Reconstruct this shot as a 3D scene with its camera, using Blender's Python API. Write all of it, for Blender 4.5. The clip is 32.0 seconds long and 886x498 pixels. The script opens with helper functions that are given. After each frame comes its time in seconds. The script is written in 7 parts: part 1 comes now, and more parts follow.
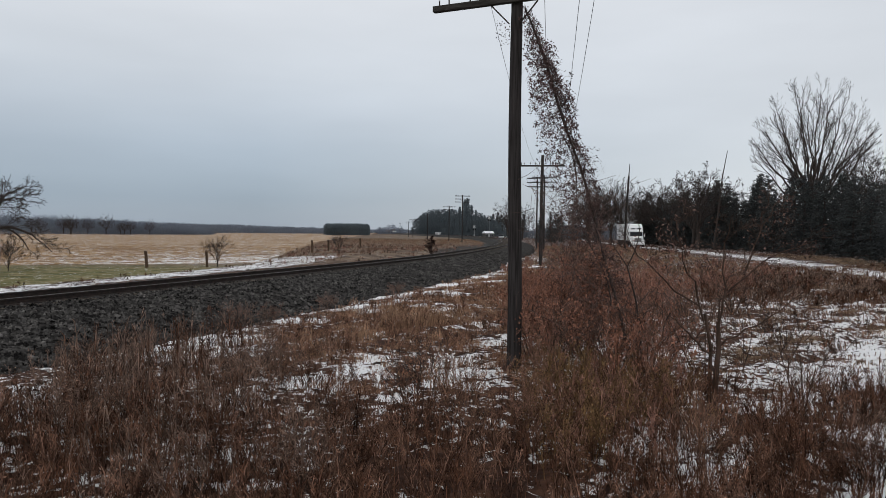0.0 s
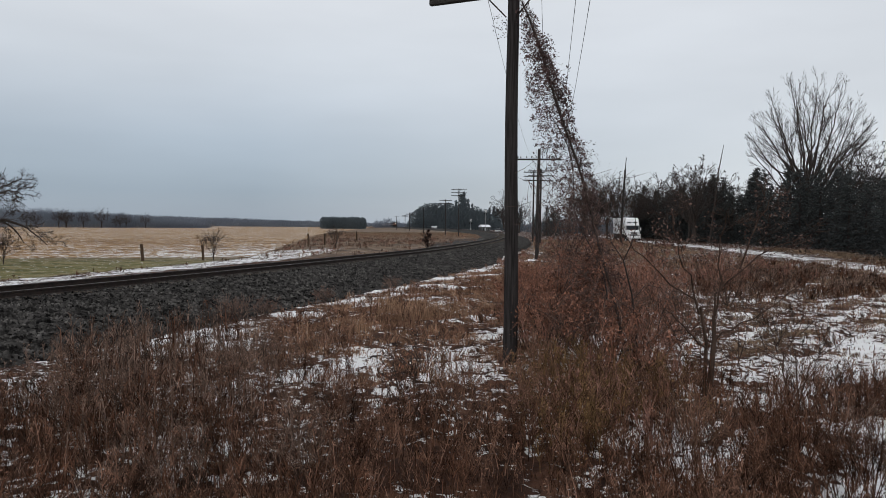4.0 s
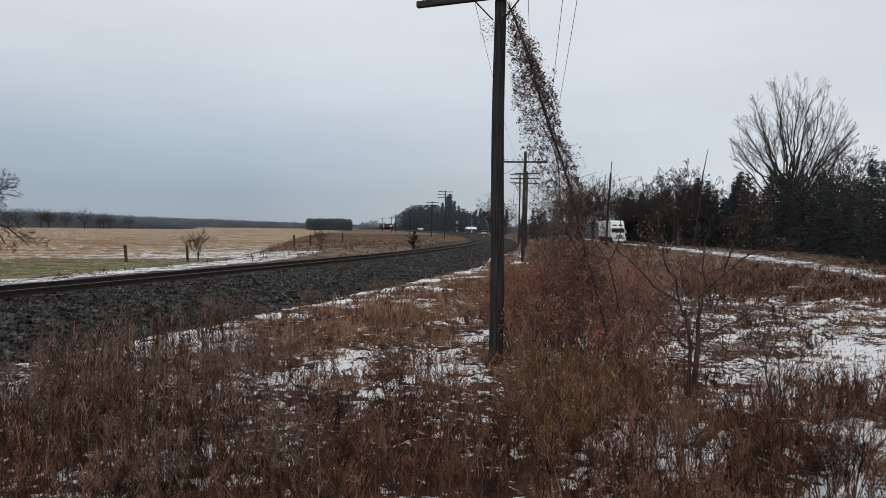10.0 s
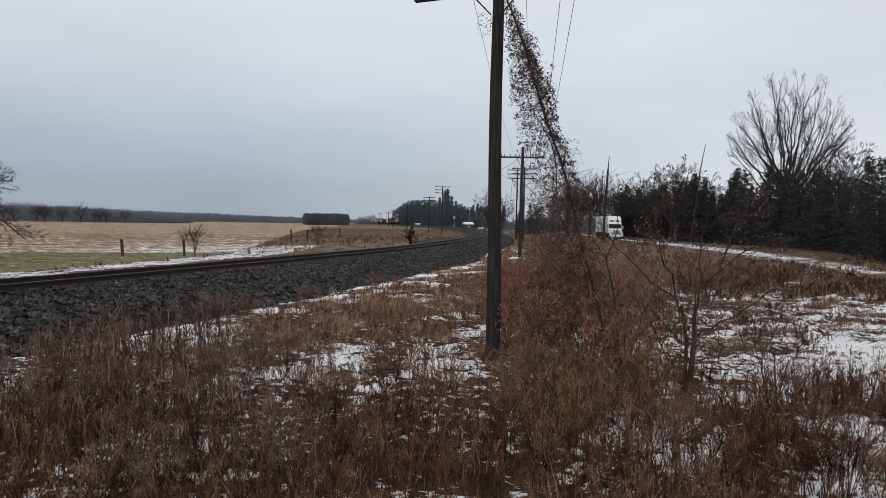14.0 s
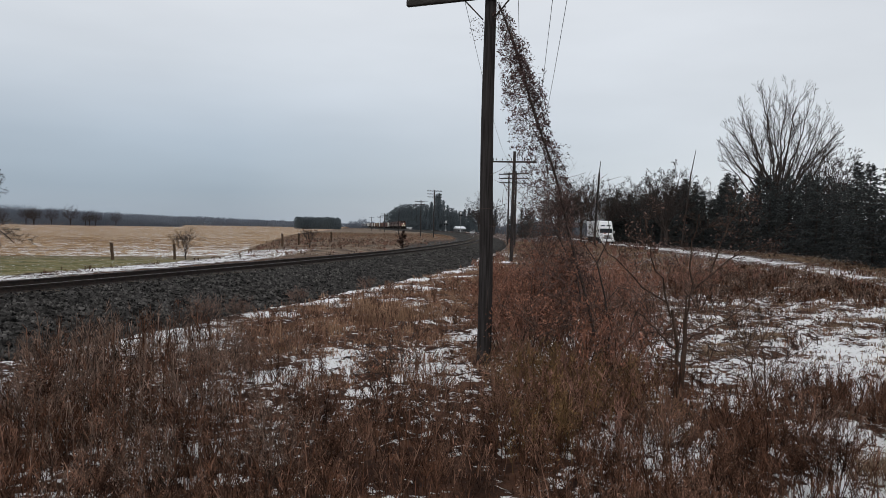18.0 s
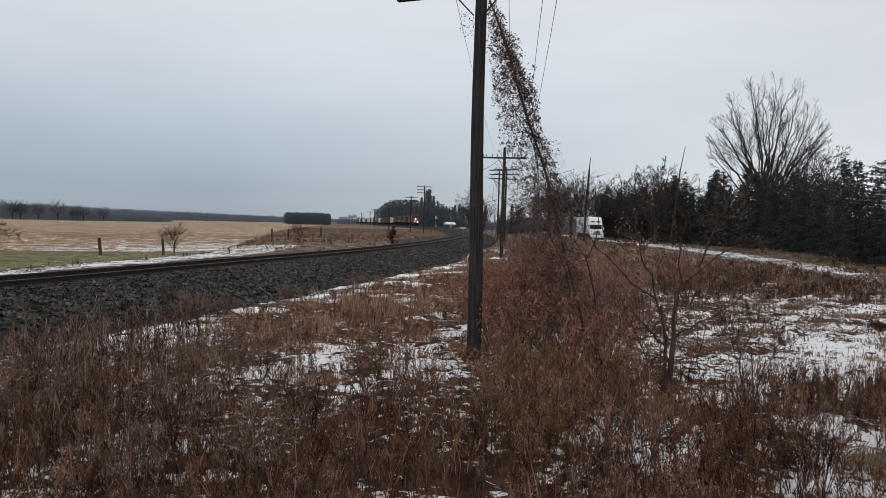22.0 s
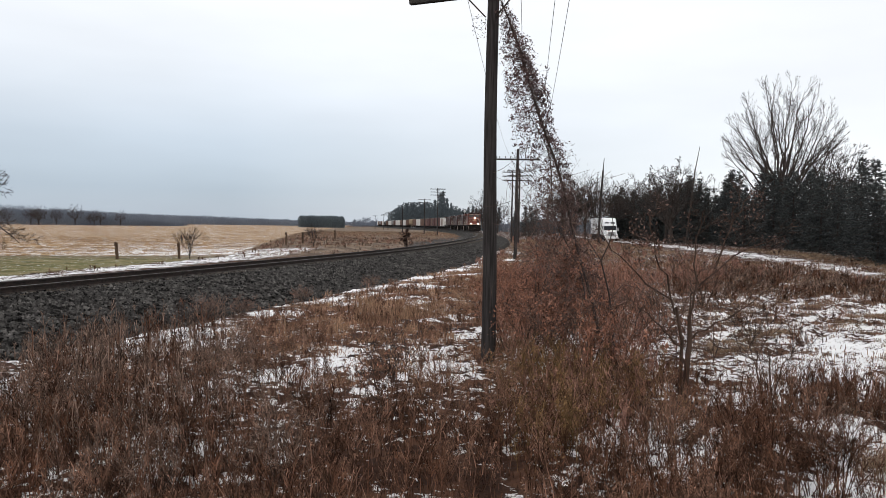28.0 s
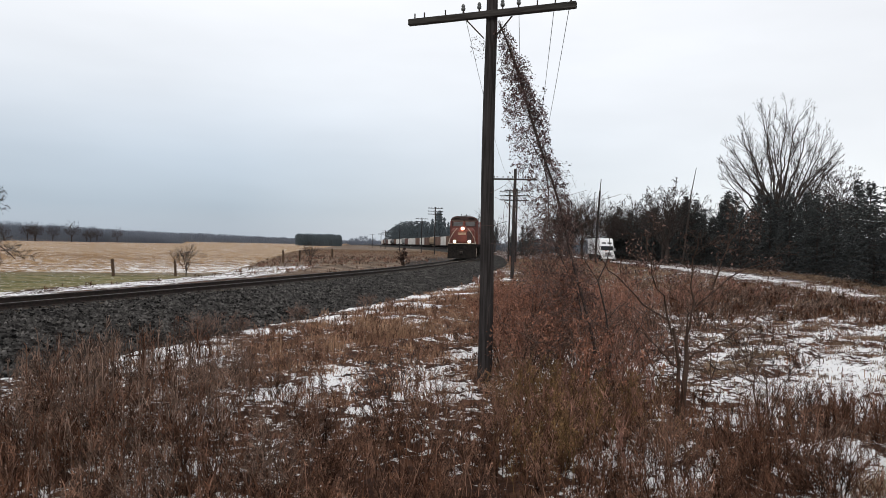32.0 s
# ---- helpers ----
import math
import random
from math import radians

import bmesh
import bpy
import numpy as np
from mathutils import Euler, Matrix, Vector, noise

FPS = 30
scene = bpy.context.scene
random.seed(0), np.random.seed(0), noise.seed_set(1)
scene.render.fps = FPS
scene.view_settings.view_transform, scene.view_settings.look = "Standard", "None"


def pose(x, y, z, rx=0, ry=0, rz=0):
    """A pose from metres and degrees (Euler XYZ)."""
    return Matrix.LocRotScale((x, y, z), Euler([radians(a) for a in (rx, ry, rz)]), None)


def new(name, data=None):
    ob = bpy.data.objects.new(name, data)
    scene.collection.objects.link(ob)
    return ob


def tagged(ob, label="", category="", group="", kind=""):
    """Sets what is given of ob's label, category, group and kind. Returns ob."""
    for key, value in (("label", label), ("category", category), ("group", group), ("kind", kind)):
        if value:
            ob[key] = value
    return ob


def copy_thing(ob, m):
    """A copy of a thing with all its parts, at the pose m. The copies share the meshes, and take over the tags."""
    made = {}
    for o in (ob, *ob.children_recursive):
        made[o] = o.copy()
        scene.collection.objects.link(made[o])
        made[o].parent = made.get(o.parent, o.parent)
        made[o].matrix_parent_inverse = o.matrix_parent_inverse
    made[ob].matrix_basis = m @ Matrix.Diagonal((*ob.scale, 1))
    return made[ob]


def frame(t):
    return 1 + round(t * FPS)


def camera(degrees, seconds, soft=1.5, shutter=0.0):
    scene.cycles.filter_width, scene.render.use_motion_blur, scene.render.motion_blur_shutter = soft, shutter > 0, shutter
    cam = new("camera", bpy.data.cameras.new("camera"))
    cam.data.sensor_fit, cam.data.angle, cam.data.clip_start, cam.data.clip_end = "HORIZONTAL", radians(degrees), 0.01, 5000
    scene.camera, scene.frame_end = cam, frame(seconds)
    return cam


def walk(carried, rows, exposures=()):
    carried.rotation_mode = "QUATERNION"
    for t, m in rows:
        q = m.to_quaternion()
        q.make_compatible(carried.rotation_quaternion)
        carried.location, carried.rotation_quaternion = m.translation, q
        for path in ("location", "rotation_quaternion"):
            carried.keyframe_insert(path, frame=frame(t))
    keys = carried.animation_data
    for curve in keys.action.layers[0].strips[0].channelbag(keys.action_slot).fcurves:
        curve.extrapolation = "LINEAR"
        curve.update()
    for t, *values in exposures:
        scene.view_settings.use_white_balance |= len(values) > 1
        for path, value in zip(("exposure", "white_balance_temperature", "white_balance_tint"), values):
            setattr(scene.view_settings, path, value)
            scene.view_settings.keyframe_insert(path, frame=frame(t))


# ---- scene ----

SECONDS = 32.0
EYE = (0.0, 0.0, 2.4)
cam = camera(64.0, SECONDS, soft=0.8)
LOOKS = (
    (0.0, -0.008, -1.370, -0.350), (0.5, 0.181, -1.422, -0.395), (1.0, -0.081, -1.327, -0.317), (1.5, 0.128, -1.226, -0.349),
    (2.0, 0.059, -1.225, -0.352), (2.5, -0.033, -1.268, -0.271), (4.5, -0.384, -1.973, -0.397), (5.0, -0.464, -1.948, -0.293),
    (5.5, -0.409, -2.181, -0.362), (6.0, -0.517, -2.071, -0.537), (6.5, -0.487, -2.006, -0.729), (7.0, -0.505, -1.980, -0.677),
    (7.5, -0.812, -1.831, -0.613), (8.0, -0.820, -1.897, -0.672), (8.5, -0.835, -1.644, -0.754), (9.0, -0.991, -1.763, -0.716),
    (9.5, -1.240, -1.773, -0.604), (10.0, -1.404, -1.709, -0.647), (10.5, -1.478, -1.778, -0.705), (11.0, -1.405, -1.920, -0.684),
    (11.5, -1.725, -1.704, -0.719), (12.0, -1.484, -1.511, -0.511), (12.5, -1.503, -1.577, -0.493), (13.0, -1.515, -1.747, -0.633),
    (13.5, -1.369, -1.939, -0.778), (14.0, -1.632, -2.101, -0.839), (14.5, -1.797, -2.049, -0.791), (16.5, -2.091, -1.611, -0.898),
    (17.0, -2.316, -1.548, -1.011), (17.5, -2.066, -1.858, -0.861), (18.0, -2.305, -1.754, -0.996), (18.5, -2.476, -2.096, -0.988),
    (19.0, -2.543, -2.091, -0.995), (19.5, -2.730, -2.202, -1.073), (20.0, -2.666, -2.086, -0.937), (20.5, -2.809, -2.218, -1.062),
    (21.0, -2.964, -2.127, -1.106), (21.5, -2.910, -2.032, -1.160), (22.0, -3.102, -2.078, -1.126), (22.5, -3.439, -1.897, -1.052),
    (23.0, -3.383, -1.748, -1.043), (23.5, -3.459, -1.988, -1.220), (24.0, -3.326, -1.816, -1.169), (24.5, -3.691, -1.814, -1.148),
    (25.0, -3.573, -1.733, -0.957), (25.5, -3.522, -1.977, -0.976), (27.5, -2.957, -2.387, -1.208), (28.0, -2.006, -1.918, -0.712),
    (28.5, -2.259, -1.161, -1.285), (29.0, -1.826, -1.490, -1.278), (29.5, -2.088, -1.178, -1.493), (30.0, -1.906, -0.932, -1.380),
    (30.5, -2.487, -0.992, -1.221), (31.0, -2.546, -0.995, -1.089), (31.5, -2.466, -0.841, -1.072), (32.0, -2.236, -0.370, -1.105),
)
walk(cam, [(t, pose(EYE[0], EYE[1], EYE[2], 90 + p, r, y)) for t, y, p, r in LOOKS],
     exposures=((0.0, 0.0, 6500, 9), (13.0, 0.03, 6500, 9), (25.5, 0.05, 6510, 9), (27.5, 0.42, 6630, 10), (28.0, 0.50, 6680, 10), (29.0, 0.49, 6680, 10), (31.0, 0.45, 6680, 10), (32.0, 0.40, 6680, 10)))

# ---- sky and light ----
world = bpy.data.worlds.new("overcast_sky")
scene.world = world
world.use_nodes = True
SUN_EL, SUN_AZ = 32.0, 185.0


def build_sky():
    nt = world.node_tree
    nt.nodes.clear()
    N, L = nt.nodes.new, nt.links.new
    out, bg = N("ShaderNodeOutputWorld"), N("ShaderNodeBackground")
    sky = N("ShaderNodeTexSky")
    sky.sky_type, sky.sun_disc = "NISHITA", False
    sky.sun_elevation, sky.sun_rotation = radians(SUN_EL), radians(SUN_AZ)
    dim = N("ShaderNodeMix")
    dim.data_type, dim.blend_type = "RGBA", "MULTIPLY"
    dim.inputs["Factor"].default_value = 1
    dim.inputs["B"].default_value = (0.10, 0.10, 0.10, 1)
    L(sky.outputs["Color"], dim.inputs["A"])
    co = N("ShaderNodeTexCoord")
    sep = N("ShaderNodeSeparateXYZ")
    L(co.outputs["Generated"], sep.inputs[0])
    # cloud deck: darker and bluer low on the side of the open field, pale overhead
    ramp = N("ShaderNodeValToRGB")
    el = ramp.color_ramp.elements
    el[0].position, el[0].color = 0.0, (0.30, 0.355, 0.435, 1)
    el[1].position, el[1].color = 0.34, (0.73, 0.745, 0.775, 1)
    for p, c in ((0.045, (0.275, 0.335, 0.42, 1)), (0.11, (0.375, 0.43, 0.505, 1)), (0.21, (0.59, 0.625, 0.675, 1))):
        e = el.new(p)
        e.color = c
    L(sep.outputs["Z"], ramp.inputs[0])
    side = N("ShaderNodeMapRange")
    side.inputs["From Min"].default_value, side.inputs["From Max"].default_value = -0.25, 0.62
    L(sep.outputs["X"], side.inputs["Value"])
    stretch = N("ShaderNodeMapping")
    stretch.inputs["Scale"].default_value = (1.3, 1.3, 5.0)
    L(co.outputs["Generated"], stretch.inputs[0])
    cloud = N("ShaderNodeTexNoise")
    cloud.inputs["Scale"].default_value, cloud.inputs["Detail"].default_value = 1.6, 4
    L(stretch.outputs[0], cloud.inputs["Vector"])
    pale = N("ShaderNodeMix")
    pale.data_type = "RGBA"
    pale.inputs["B"].default_value = (0.65, 0.67, 0.705, 1)
    L(side.outputs[0], pale.inputs["Factor"])
    L(ramp.outputs[0], pale.inputs["A"])
    vary = N("ShaderNodeMapRange")
    vary.inputs["From Min"].default_value, vary.inputs["From Max"].default_value = 0.3, 0.7
    vary.inputs["To Min"].default_value, vary.inputs["To Max"].default_value = 0.92, 1.06
    L(cloud.outputs["Fac"], vary.inputs["Value"])
    mul = N("ShaderNodeVectorMath")
    mul.operation = "SCALE"
    L(pale.outputs["Result"], mul.inputs[0])
    L(vary.outputs[0], mul.inputs["Scale"])
    mix = N("ShaderNodeMix")
    mix.data_type = "RGBA"
    mix.inputs["Factor"].default_value = 0.9
    L(dim.outputs["Result"], mix.inputs["A"])
    L(mul.outputs[0], mix.inputs["B"])
    L(mix.outputs["Result"], bg.inputs["Color"])
    bg.inputs["Strength"].default_value = 1.12
    L(bg.outputs[0], out.inputs[0])


build_sky()
sun = new("sun", bpy.data.lights.new("sun", "SUN"))
sun.data.energy, sun.data.angle, sun.data.color = 0.6, radians(25), (1.0, 0.97, 0.93)
sun.matrix_world = pose(0, 0, 60, 90 - SUN_EL, 0, -SUN_AZ + 180)


# ---- mesh builder ----
class Geo:
    def __init__(self):
        self.v, self.f, self.n = [], [], 0

    def add(self, v, f):
        self.v.append(np.asarray(v, float).reshape(-1, 3))
        self.f.append(np.asarray(f, int) + self.n)
        self.n += len(self.v[-1])
        return self

    def box(self, c, s, rz=0.0, bevel=0.0, rx=0.0):
        h = np.array(s, float) / 2
        b = min(bevel, h.min() * 0.9)
        sg = np.array([[x, y, z] for x in (-1, 1) for y in (-1, 1) for z in (-1, 1)], float)
        if b <= 0:
            v = sg * h
            f = [(0, 1, 3, 2), (4, 6, 7, 5), (0, 4, 5, 1), (2, 3, 7, 6), (0, 2, 6, 4), (1, 5, 7, 3)]
        else:
            v = np.zeros((24, 3))
            for i in range(8):
                for a in range(3):
                    v[i * 3 + a] = sg[i] * (h - b)
                    v[i * 3 + a][a] = sg[i][a] * h[a]
            q = [(0, 1, 3, 2), (4, 6, 7, 5), (0, 4, 5, 1), (2, 3, 7, 6), (0, 2, 6, 4), (1, 5, 7, 3)]
            ax = (0, 0, 1, 1, 2, 2)
            f = [tuple(i * 3 + a for i in w) for w, a in zip(q, ax)]
            for i in range(8):
                for a in range(3):
                    j = i | (4 >> a)
                    if j != i:
                        o = [k for k in range(3) if k != a]
                        f.append((i * 3 + o[0], j * 3 + o[0], j * 3 + o[1], i * 3 + o[1]))
                f.append((i * 3, i * 3 + 1, i * 3 + 2, i * 3 + 2))
        m = pose(0, 0, 0, rx, 0, rz).to_3x3()
        v = v @ np.array(m).T + np.array(c)
        return self.add(v, f)

    def tube(self, pts, rad, n=8, cap=True):
        pts = np.asarray(pts, float)
        rad = np.broadcast_to(np.asarray(rad, float), (len(pts),))
        t = np.gradient(pts, axis=0)
        t /= np.linalg.norm(t, axis=1)[:, None] + 1e-9
        up = np.array([0, 0, 1.0]) if abs(t[0][2]) < 0.9 else np.array([1.0, 0, 0])
        a = np.cross(t, up)
        a /= np.linalg.norm(a, axis=1)[:, None] + 1e-9
        b = np.cross(t, a)
        g = np.linspace(0, 2 * np.pi, n, endpoint=False)
        v = (pts[:, None] + rad[:, None, None] * (a[:, None] * np.cos(g)[None, :, None] + b[:, None] * np.sin(g)[None, :, None]))
        k = len(pts)
        i, j = np.meshgrid(np.arange(k - 1), np.arange(n), indexing="ij")
        j2 = (j + 1) % n
        f = np.stack([i * n + j, i * n + j2, (i + 1) * n + j2, (i + 1) * n + j], -1).reshape(-1, 4)
        self.add(v.reshape(-1, 3), f)
        if cap:
            for e, w in ((0, pts[0]), (k - 1, pts[-1])):
                ring = v[e]
                self.add(np.vstack([ring, w]), [(q, (q + 1) % n, n, n) for q in range(n)])
        return self

    def segs(self, p0, p1, r0, r1, n=3):
        """Many tapered straight twigs at once."""
        p0, p1 = np.asarray(p0, float), np.asarray(p1, float)
        r0, r1 = np.asarray(r0, float), np.asarray(r1, float)
        d = p1 - p0
        d /= np.linalg.norm(d, axis=1)[:, None] + 1e-9
        up = np.where(np.abs(d[:, 2:3]) < 0.9, np.array([[0, 0, 1.0]]), np.array([[1.0, 0, 0]]))
        a = np.cross(d, up)
        a /= np.linalg.norm(a, axis=1)[:, None] + 1e-9
        b = np.cross(d, a)
        if n == 2:
            # thin twigs as narrow blades, turned at random
            w = np.random.rand(len(p0), 1) * 6.283
            a = (a * np.cos(w) + b * np.sin(w)) * 1.3
            v = np.stack([p0 - a * r0[:, None], p0 + a * r0[:, None], p1 + a * r1[:, None], p1 - a * r1[:, None]], 1)
            return self.add(v.reshape(-1, 3), np.arange(len(p0))[:, None] * 4 + np.array([0, 1, 2, 3]))
        g = np.linspace(0, 2 * np.pi, n, endpoint=False)
        ring = a[:, None] * np.cos(g)[None, :, None] + b[:, None] * np.sin(g)[None, :, None]
        v = np.concatenate([p0[:, None] + ring * r0[:, None, None], p1[:, None] + ring * r1[:, None, None]], 1)
        m = len(p0)
        j = np.arange(n)
        q = np.stack([j, (j + 1) % n, n + (j + 1) % n, n + j], -1)
        f = (np.arange(m)[:, None, None] * 2 * n + q[None]).reshape(-1, 4)
        return self.add(v.reshape(-1, 3), f)

    def leaves(self, c, size, flat=0.0, long=1.0, upright=False):
        """Small bent two-triangle leaves or needles at the points c, turned at random, or standing upright."""
        c = np.asarray(c, float)
        m = len(c)
        size = np.broadcast_to(np.asarray(size, float), (m,))
        u = np.random.normal(size=(m, 3))
        u[:, 2] *= 1 - flat
        u /= np.linalg.norm(u, axis=1)[:, None] + 1e-9
        w = np.random.normal(size=(m, 3))
        if upright:
            u = u * (0.4, 0.4, 0.3) + np.array((0, 0, 1.0))
            u /= np.linalg.norm(u, axis=1)[:, None]
            w[:, 2] *= 0.2
        w -= (w * u).sum(1)[:, None] * u
        w /= np.linalg.norm(w, axis=1)[:, None] + 1e-9
        s = size[:, None]
        v = np.stack([c - u * s * long, c + w * s * 0.45, c + u * s * long + np.cross(u, w) * s * 0.3, c - w * s * 0.45], 1)
        f = np.arange(m)[:, None] * 4 + np.array([0, 1, 2, 3])
        return self.add(v.reshape(-1, 3), f)

    def mesh(self, name, smooth=False):
        v = np.concatenate(self.v)
        f = np.concatenate([np.column_stack([a, a[:, 2]]) if a.shape[1] == 3 else a for a in self.f])
        tri = f[:, 2] == f[:, 3]
        count = np.where(tri, 3, 4)
        start = np.concatenate([[0], np.cumsum(count)[:-1]])
        keep = np.ones(f.shape, bool)
        keep[tri, 3] = False
        me = bpy.data.meshes.new(name)
        me.vertices.add(len(v))
        me.vertices.foreach_set("co", v.ravel())
        me.loops.add(int(count.sum()))
        me.loops.foreach_set("vertex_index", f[keep].astype(np.int32))
        me.polygons.add(len(f))
        me.polygons.foreach_set("loop_start", start.astype(np.int32))
        me.polygons.foreach_set("use_smooth", np.full(len(f), smooth))
        me.update(calc_edges=True)
        return me


def part(name, geo, material, parent=None, label="", smooth=False):
    me = geo if isinstance(geo, bpy.types.Mesh) else geo.mesh(name, smooth)
    if not me.materials:
        me.materials.append(material)
    ob = new(name, me)
    if parent is not None:
        ob.parent = parent
    if label:
        ob["label"] = label
    return ob


def thing(name, label, category, group="", kind="", m=None):
    ob = new(name)
    ob.empty_display_size = 0.2
    if m is not None:
        ob.matrix_basis = m
    return tagged(ob, label, category, group, kind)


# ---- materials ----
def mat(name, c1, c2=None, scale=6.0, rough=0.85, metal=0.0, bump=0.3, grain=60.0, c3=None, spread=(0.35, 0.65), vary=0.0, island=False,
        stretch=(1, 1, 1), glow=0.0, bumpdist=0.02, spec=None):
    m = bpy.data.materials.new(name)
    m.use_nodes = True
    nt = m.node_tree
    N, L = nt.nodes.new, nt.links.new
    b = nt.nodes["Principled BSDF"]
    b.inputs["Roughness"].default_value, b.inputs["Metallic"].default_value = rough, metal
    b.inputs["Specular IOR Level"].default_value = spec if spec is not None else (0.06 if rough > 0.85 else 0.3)
    co = N("ShaderNodeTexCoord")
    mp = N("ShaderNodeMapping")
    mp.inputs["Scale"].default_value = stretch
    L(co.outputs["Object"], mp.inputs[0])
    n1 = N("ShaderNodeTexNoise")
    n1.inputs["Scale"].default_value, n1.inputs["Detail"].default_value = scale, 6
    L(mp.outputs[0], n1.inputs["Vector"])
    ramp = N("ShaderNodeValToRGB")
    c2 = c2 or tuple(x * 0.7 for x in c1)
    ramp.color_ramp.elements[0].position, ramp.color_ramp.elements[0].color = spread[0], (*c1, 1)
    ramp.color_ramp.elements[1].position, ramp.color_ramp.elements[1].color = spread[1], (*c2, 1)
    if c3:
        e = ramp.color_ramp.elements.new(min(0.99, spread[1] + 0.12))
        e.color = (*c3, 1)
    L(n1.outputs["Fac"], ramp.inputs[0])
    n2 = N("ShaderNodeTexNoise")
    n2.inputs["Scale"].default_value, n2.inputs["Detail"].default_value = grain, 3
    L(mp.outputs[0], n2.inputs["Vector"])
    mr = N("ShaderNodeMapRange")
    mr.inputs["To Min"].default_value, mr.inputs["To Max"].default_value = 0.78, 1.22
    L(n2.outputs["Fac"], mr.inputs["Value"])
    sc = N("ShaderNodeVectorMath")
    sc.operation = "SCALE"
    L(ramp.outputs[0], sc.inputs[0])
    L(mr.outputs[0], sc.inputs["Scale"])
    col = sc.outputs[0]
    if vary or island:
        src = N("ShaderNodeNewGeometry").outputs["Random Per Island"] if island else N("ShaderNodeObjectInfo").outputs["Random"]
        mv = N("ShaderNodeMapRange")
        k = vary or 0.35
        mv.inputs["To Min"].default_value, mv.inputs["To Max"].default_value = 1 - k, 1 + k
        L(src, mv.inputs["Value"])
        s2 = N("ShaderNodeVectorMath")
        s2.operation = "SCALE"
        L(col, s2.inputs[0])
        L(mv.outputs[0], s2.inputs["Scale"])
        col = s2.outputs[0]
    L(col, b.inputs["Base Color"])
    if bump:
        bp = N("ShaderNodeBump")
        bp.inputs["Strength"].default_value, bp.inputs["Distance"].default_value = bump, bumpdist
        L(n2.outputs["Fac"], bp.inputs["Height"])
        L(bp.outputs[0], b.inputs["Normal"])
    if glow:
        b.inputs["Emission Color"].default_value = (*c1, 1)
        b.inputs["Emission Strength"].default_value = glow
    return m


M_POLE = mat("weathered_creosote_pole", (0.026, 0.0225, 0.0220), (0.056, 0.050, 0.049), 5, 0.9, bump=0.9, grain=30, stretch=(6, 6, 0.35))
M_ARM = mat("weathered_crossarm_wood", (0.028, 0.025, 0.023), (0.06, 0.055, 0.05), 4, 0.9, bump=0.5, grain=30, stretch=(0.6, 5, 5))
M_IRON = mat("dark_iron", (0.03, 0.028, 0.027), (0.06, 0.045, 0.035), 8, 0.6, 0.6, 0.2)
M_GLASSIN = mat("grey_glass_insulator", (0.045, 0.05, 0.048), (0.08, 0.085, 0.08), 5, 0.2, 0, 0, spec=0.5)
M_WIRE = mat("oxidised_wire", (0.10, 0.105, 0.11), None, 3, 0.6, 0.3, 0)
M_RAIL = mat("rusty_rail_steel", (0.014, 0.011, 0.010), (0.038, 0.025, 0.020), 9, 0.7, 0.2, 0.3)
M_RAILTOP = mat("worn_rail_head", (0.12, 0.115, 0.115), (0.07, 0.062, 0.06), 4, 0.5, 0.5, 0.1)
M_TIE = mat("oiled_timber_sleeper", (0.045, 0.037, 0.030), (0.09, 0.075, 0.062), 5, 0.9, bump=0.6, grain=40, stretch=(1, 5, 5), vary=0.3)
M_BALLAST = mat("crushed_grey_ballast", (0.016, 0.0150, 0.0142), (0.074, 0.069, 0.064), 9, 0.95, bump=1.0, grain=16, c3=(0.016, 0.016, 0.016), bumpdist=0.09)
M_STONE = mat("ballast_stone", (0.013, 0.0122, 0.0118), (0.096, 0.090, 0.085), 3, 0.95, bump=0.4, grain=30, island=True, vary=0.9)
M_BARK = mat("grey_bark", (0.0357, 0.0282, 0.0252), (0.0723, 0.0598, 0.0538), 5, 0.95, bump=0.7, grain=25, stretch=(3, 3, 0.6))
M_TWIG = mat("bare_twigs", (0.0396, 0.0317, 0.0289), (0.0648, 0.0526, 0.0488), 1, 0.95, bump=0, island=False)
M_TWIGRED = mat("reddish_brush_twigs", (0.0936, 0.0510, 0.0415), (0.3600, 0.1980, 0.1480), 4.5, 0.95, bump=0, island=True, vary=0.5)
M_STEM = mat("brown_bark", (0.040, 0.027, 0.021), (0.092, 0.060, 0.047), 6, 0.95, bump=0.6, grain=40, stretch=(3, 3, 0.6))
M_PALETWIG = mat("pale_brown_twigs", (0.105, 0.072, 0.060), (0.21, 0.15, 0.125), 3, 0.95, bump=0, island=True, vary=0.4)
M_VINE = mat("vine_shoots", (0.0810, 0.0540, 0.0473), (0.1418, 0.0945, 0.0810), 2, 0.95, bump=0, island=True, vary=0.4)
M_NEEDLE = mat("spruce_needles", (0.0271, 0.0311, 0.0318), (0.0500, 0.0554, 0.0542), 0.8, 0.8, bump=0, island=True, vary=0.2)
M_DEADLEAF = mat("dead_vine_leaves", (0.050, 0.034, 0.035), (0.112, 0.070, 0.068), 3, 0.9, bump=0, island=True, vary=0.5)
M_RUSSET = mat("russet_leaves", (0.1036, 0.0507, 0.0363), (0.3291, 0.1581, 0.1051), 4.5, 0.9, bump=0, island=True, vary=0.6)
M_VINELEAF = mat("dull_reddish_vine_leaves", (0.062, 0.041, 0.037), (0.190, 0.122, 0.103), 3, 0.9, bump=0, island=True, vary=0.5)
M_CEDAR = mat("dark_brown_cedar_sprays", (0.020, 0.014, 0.012), (0.060, 0.036, 0.030), 3, 0.9, bump=0, island=True, vary=0.4)
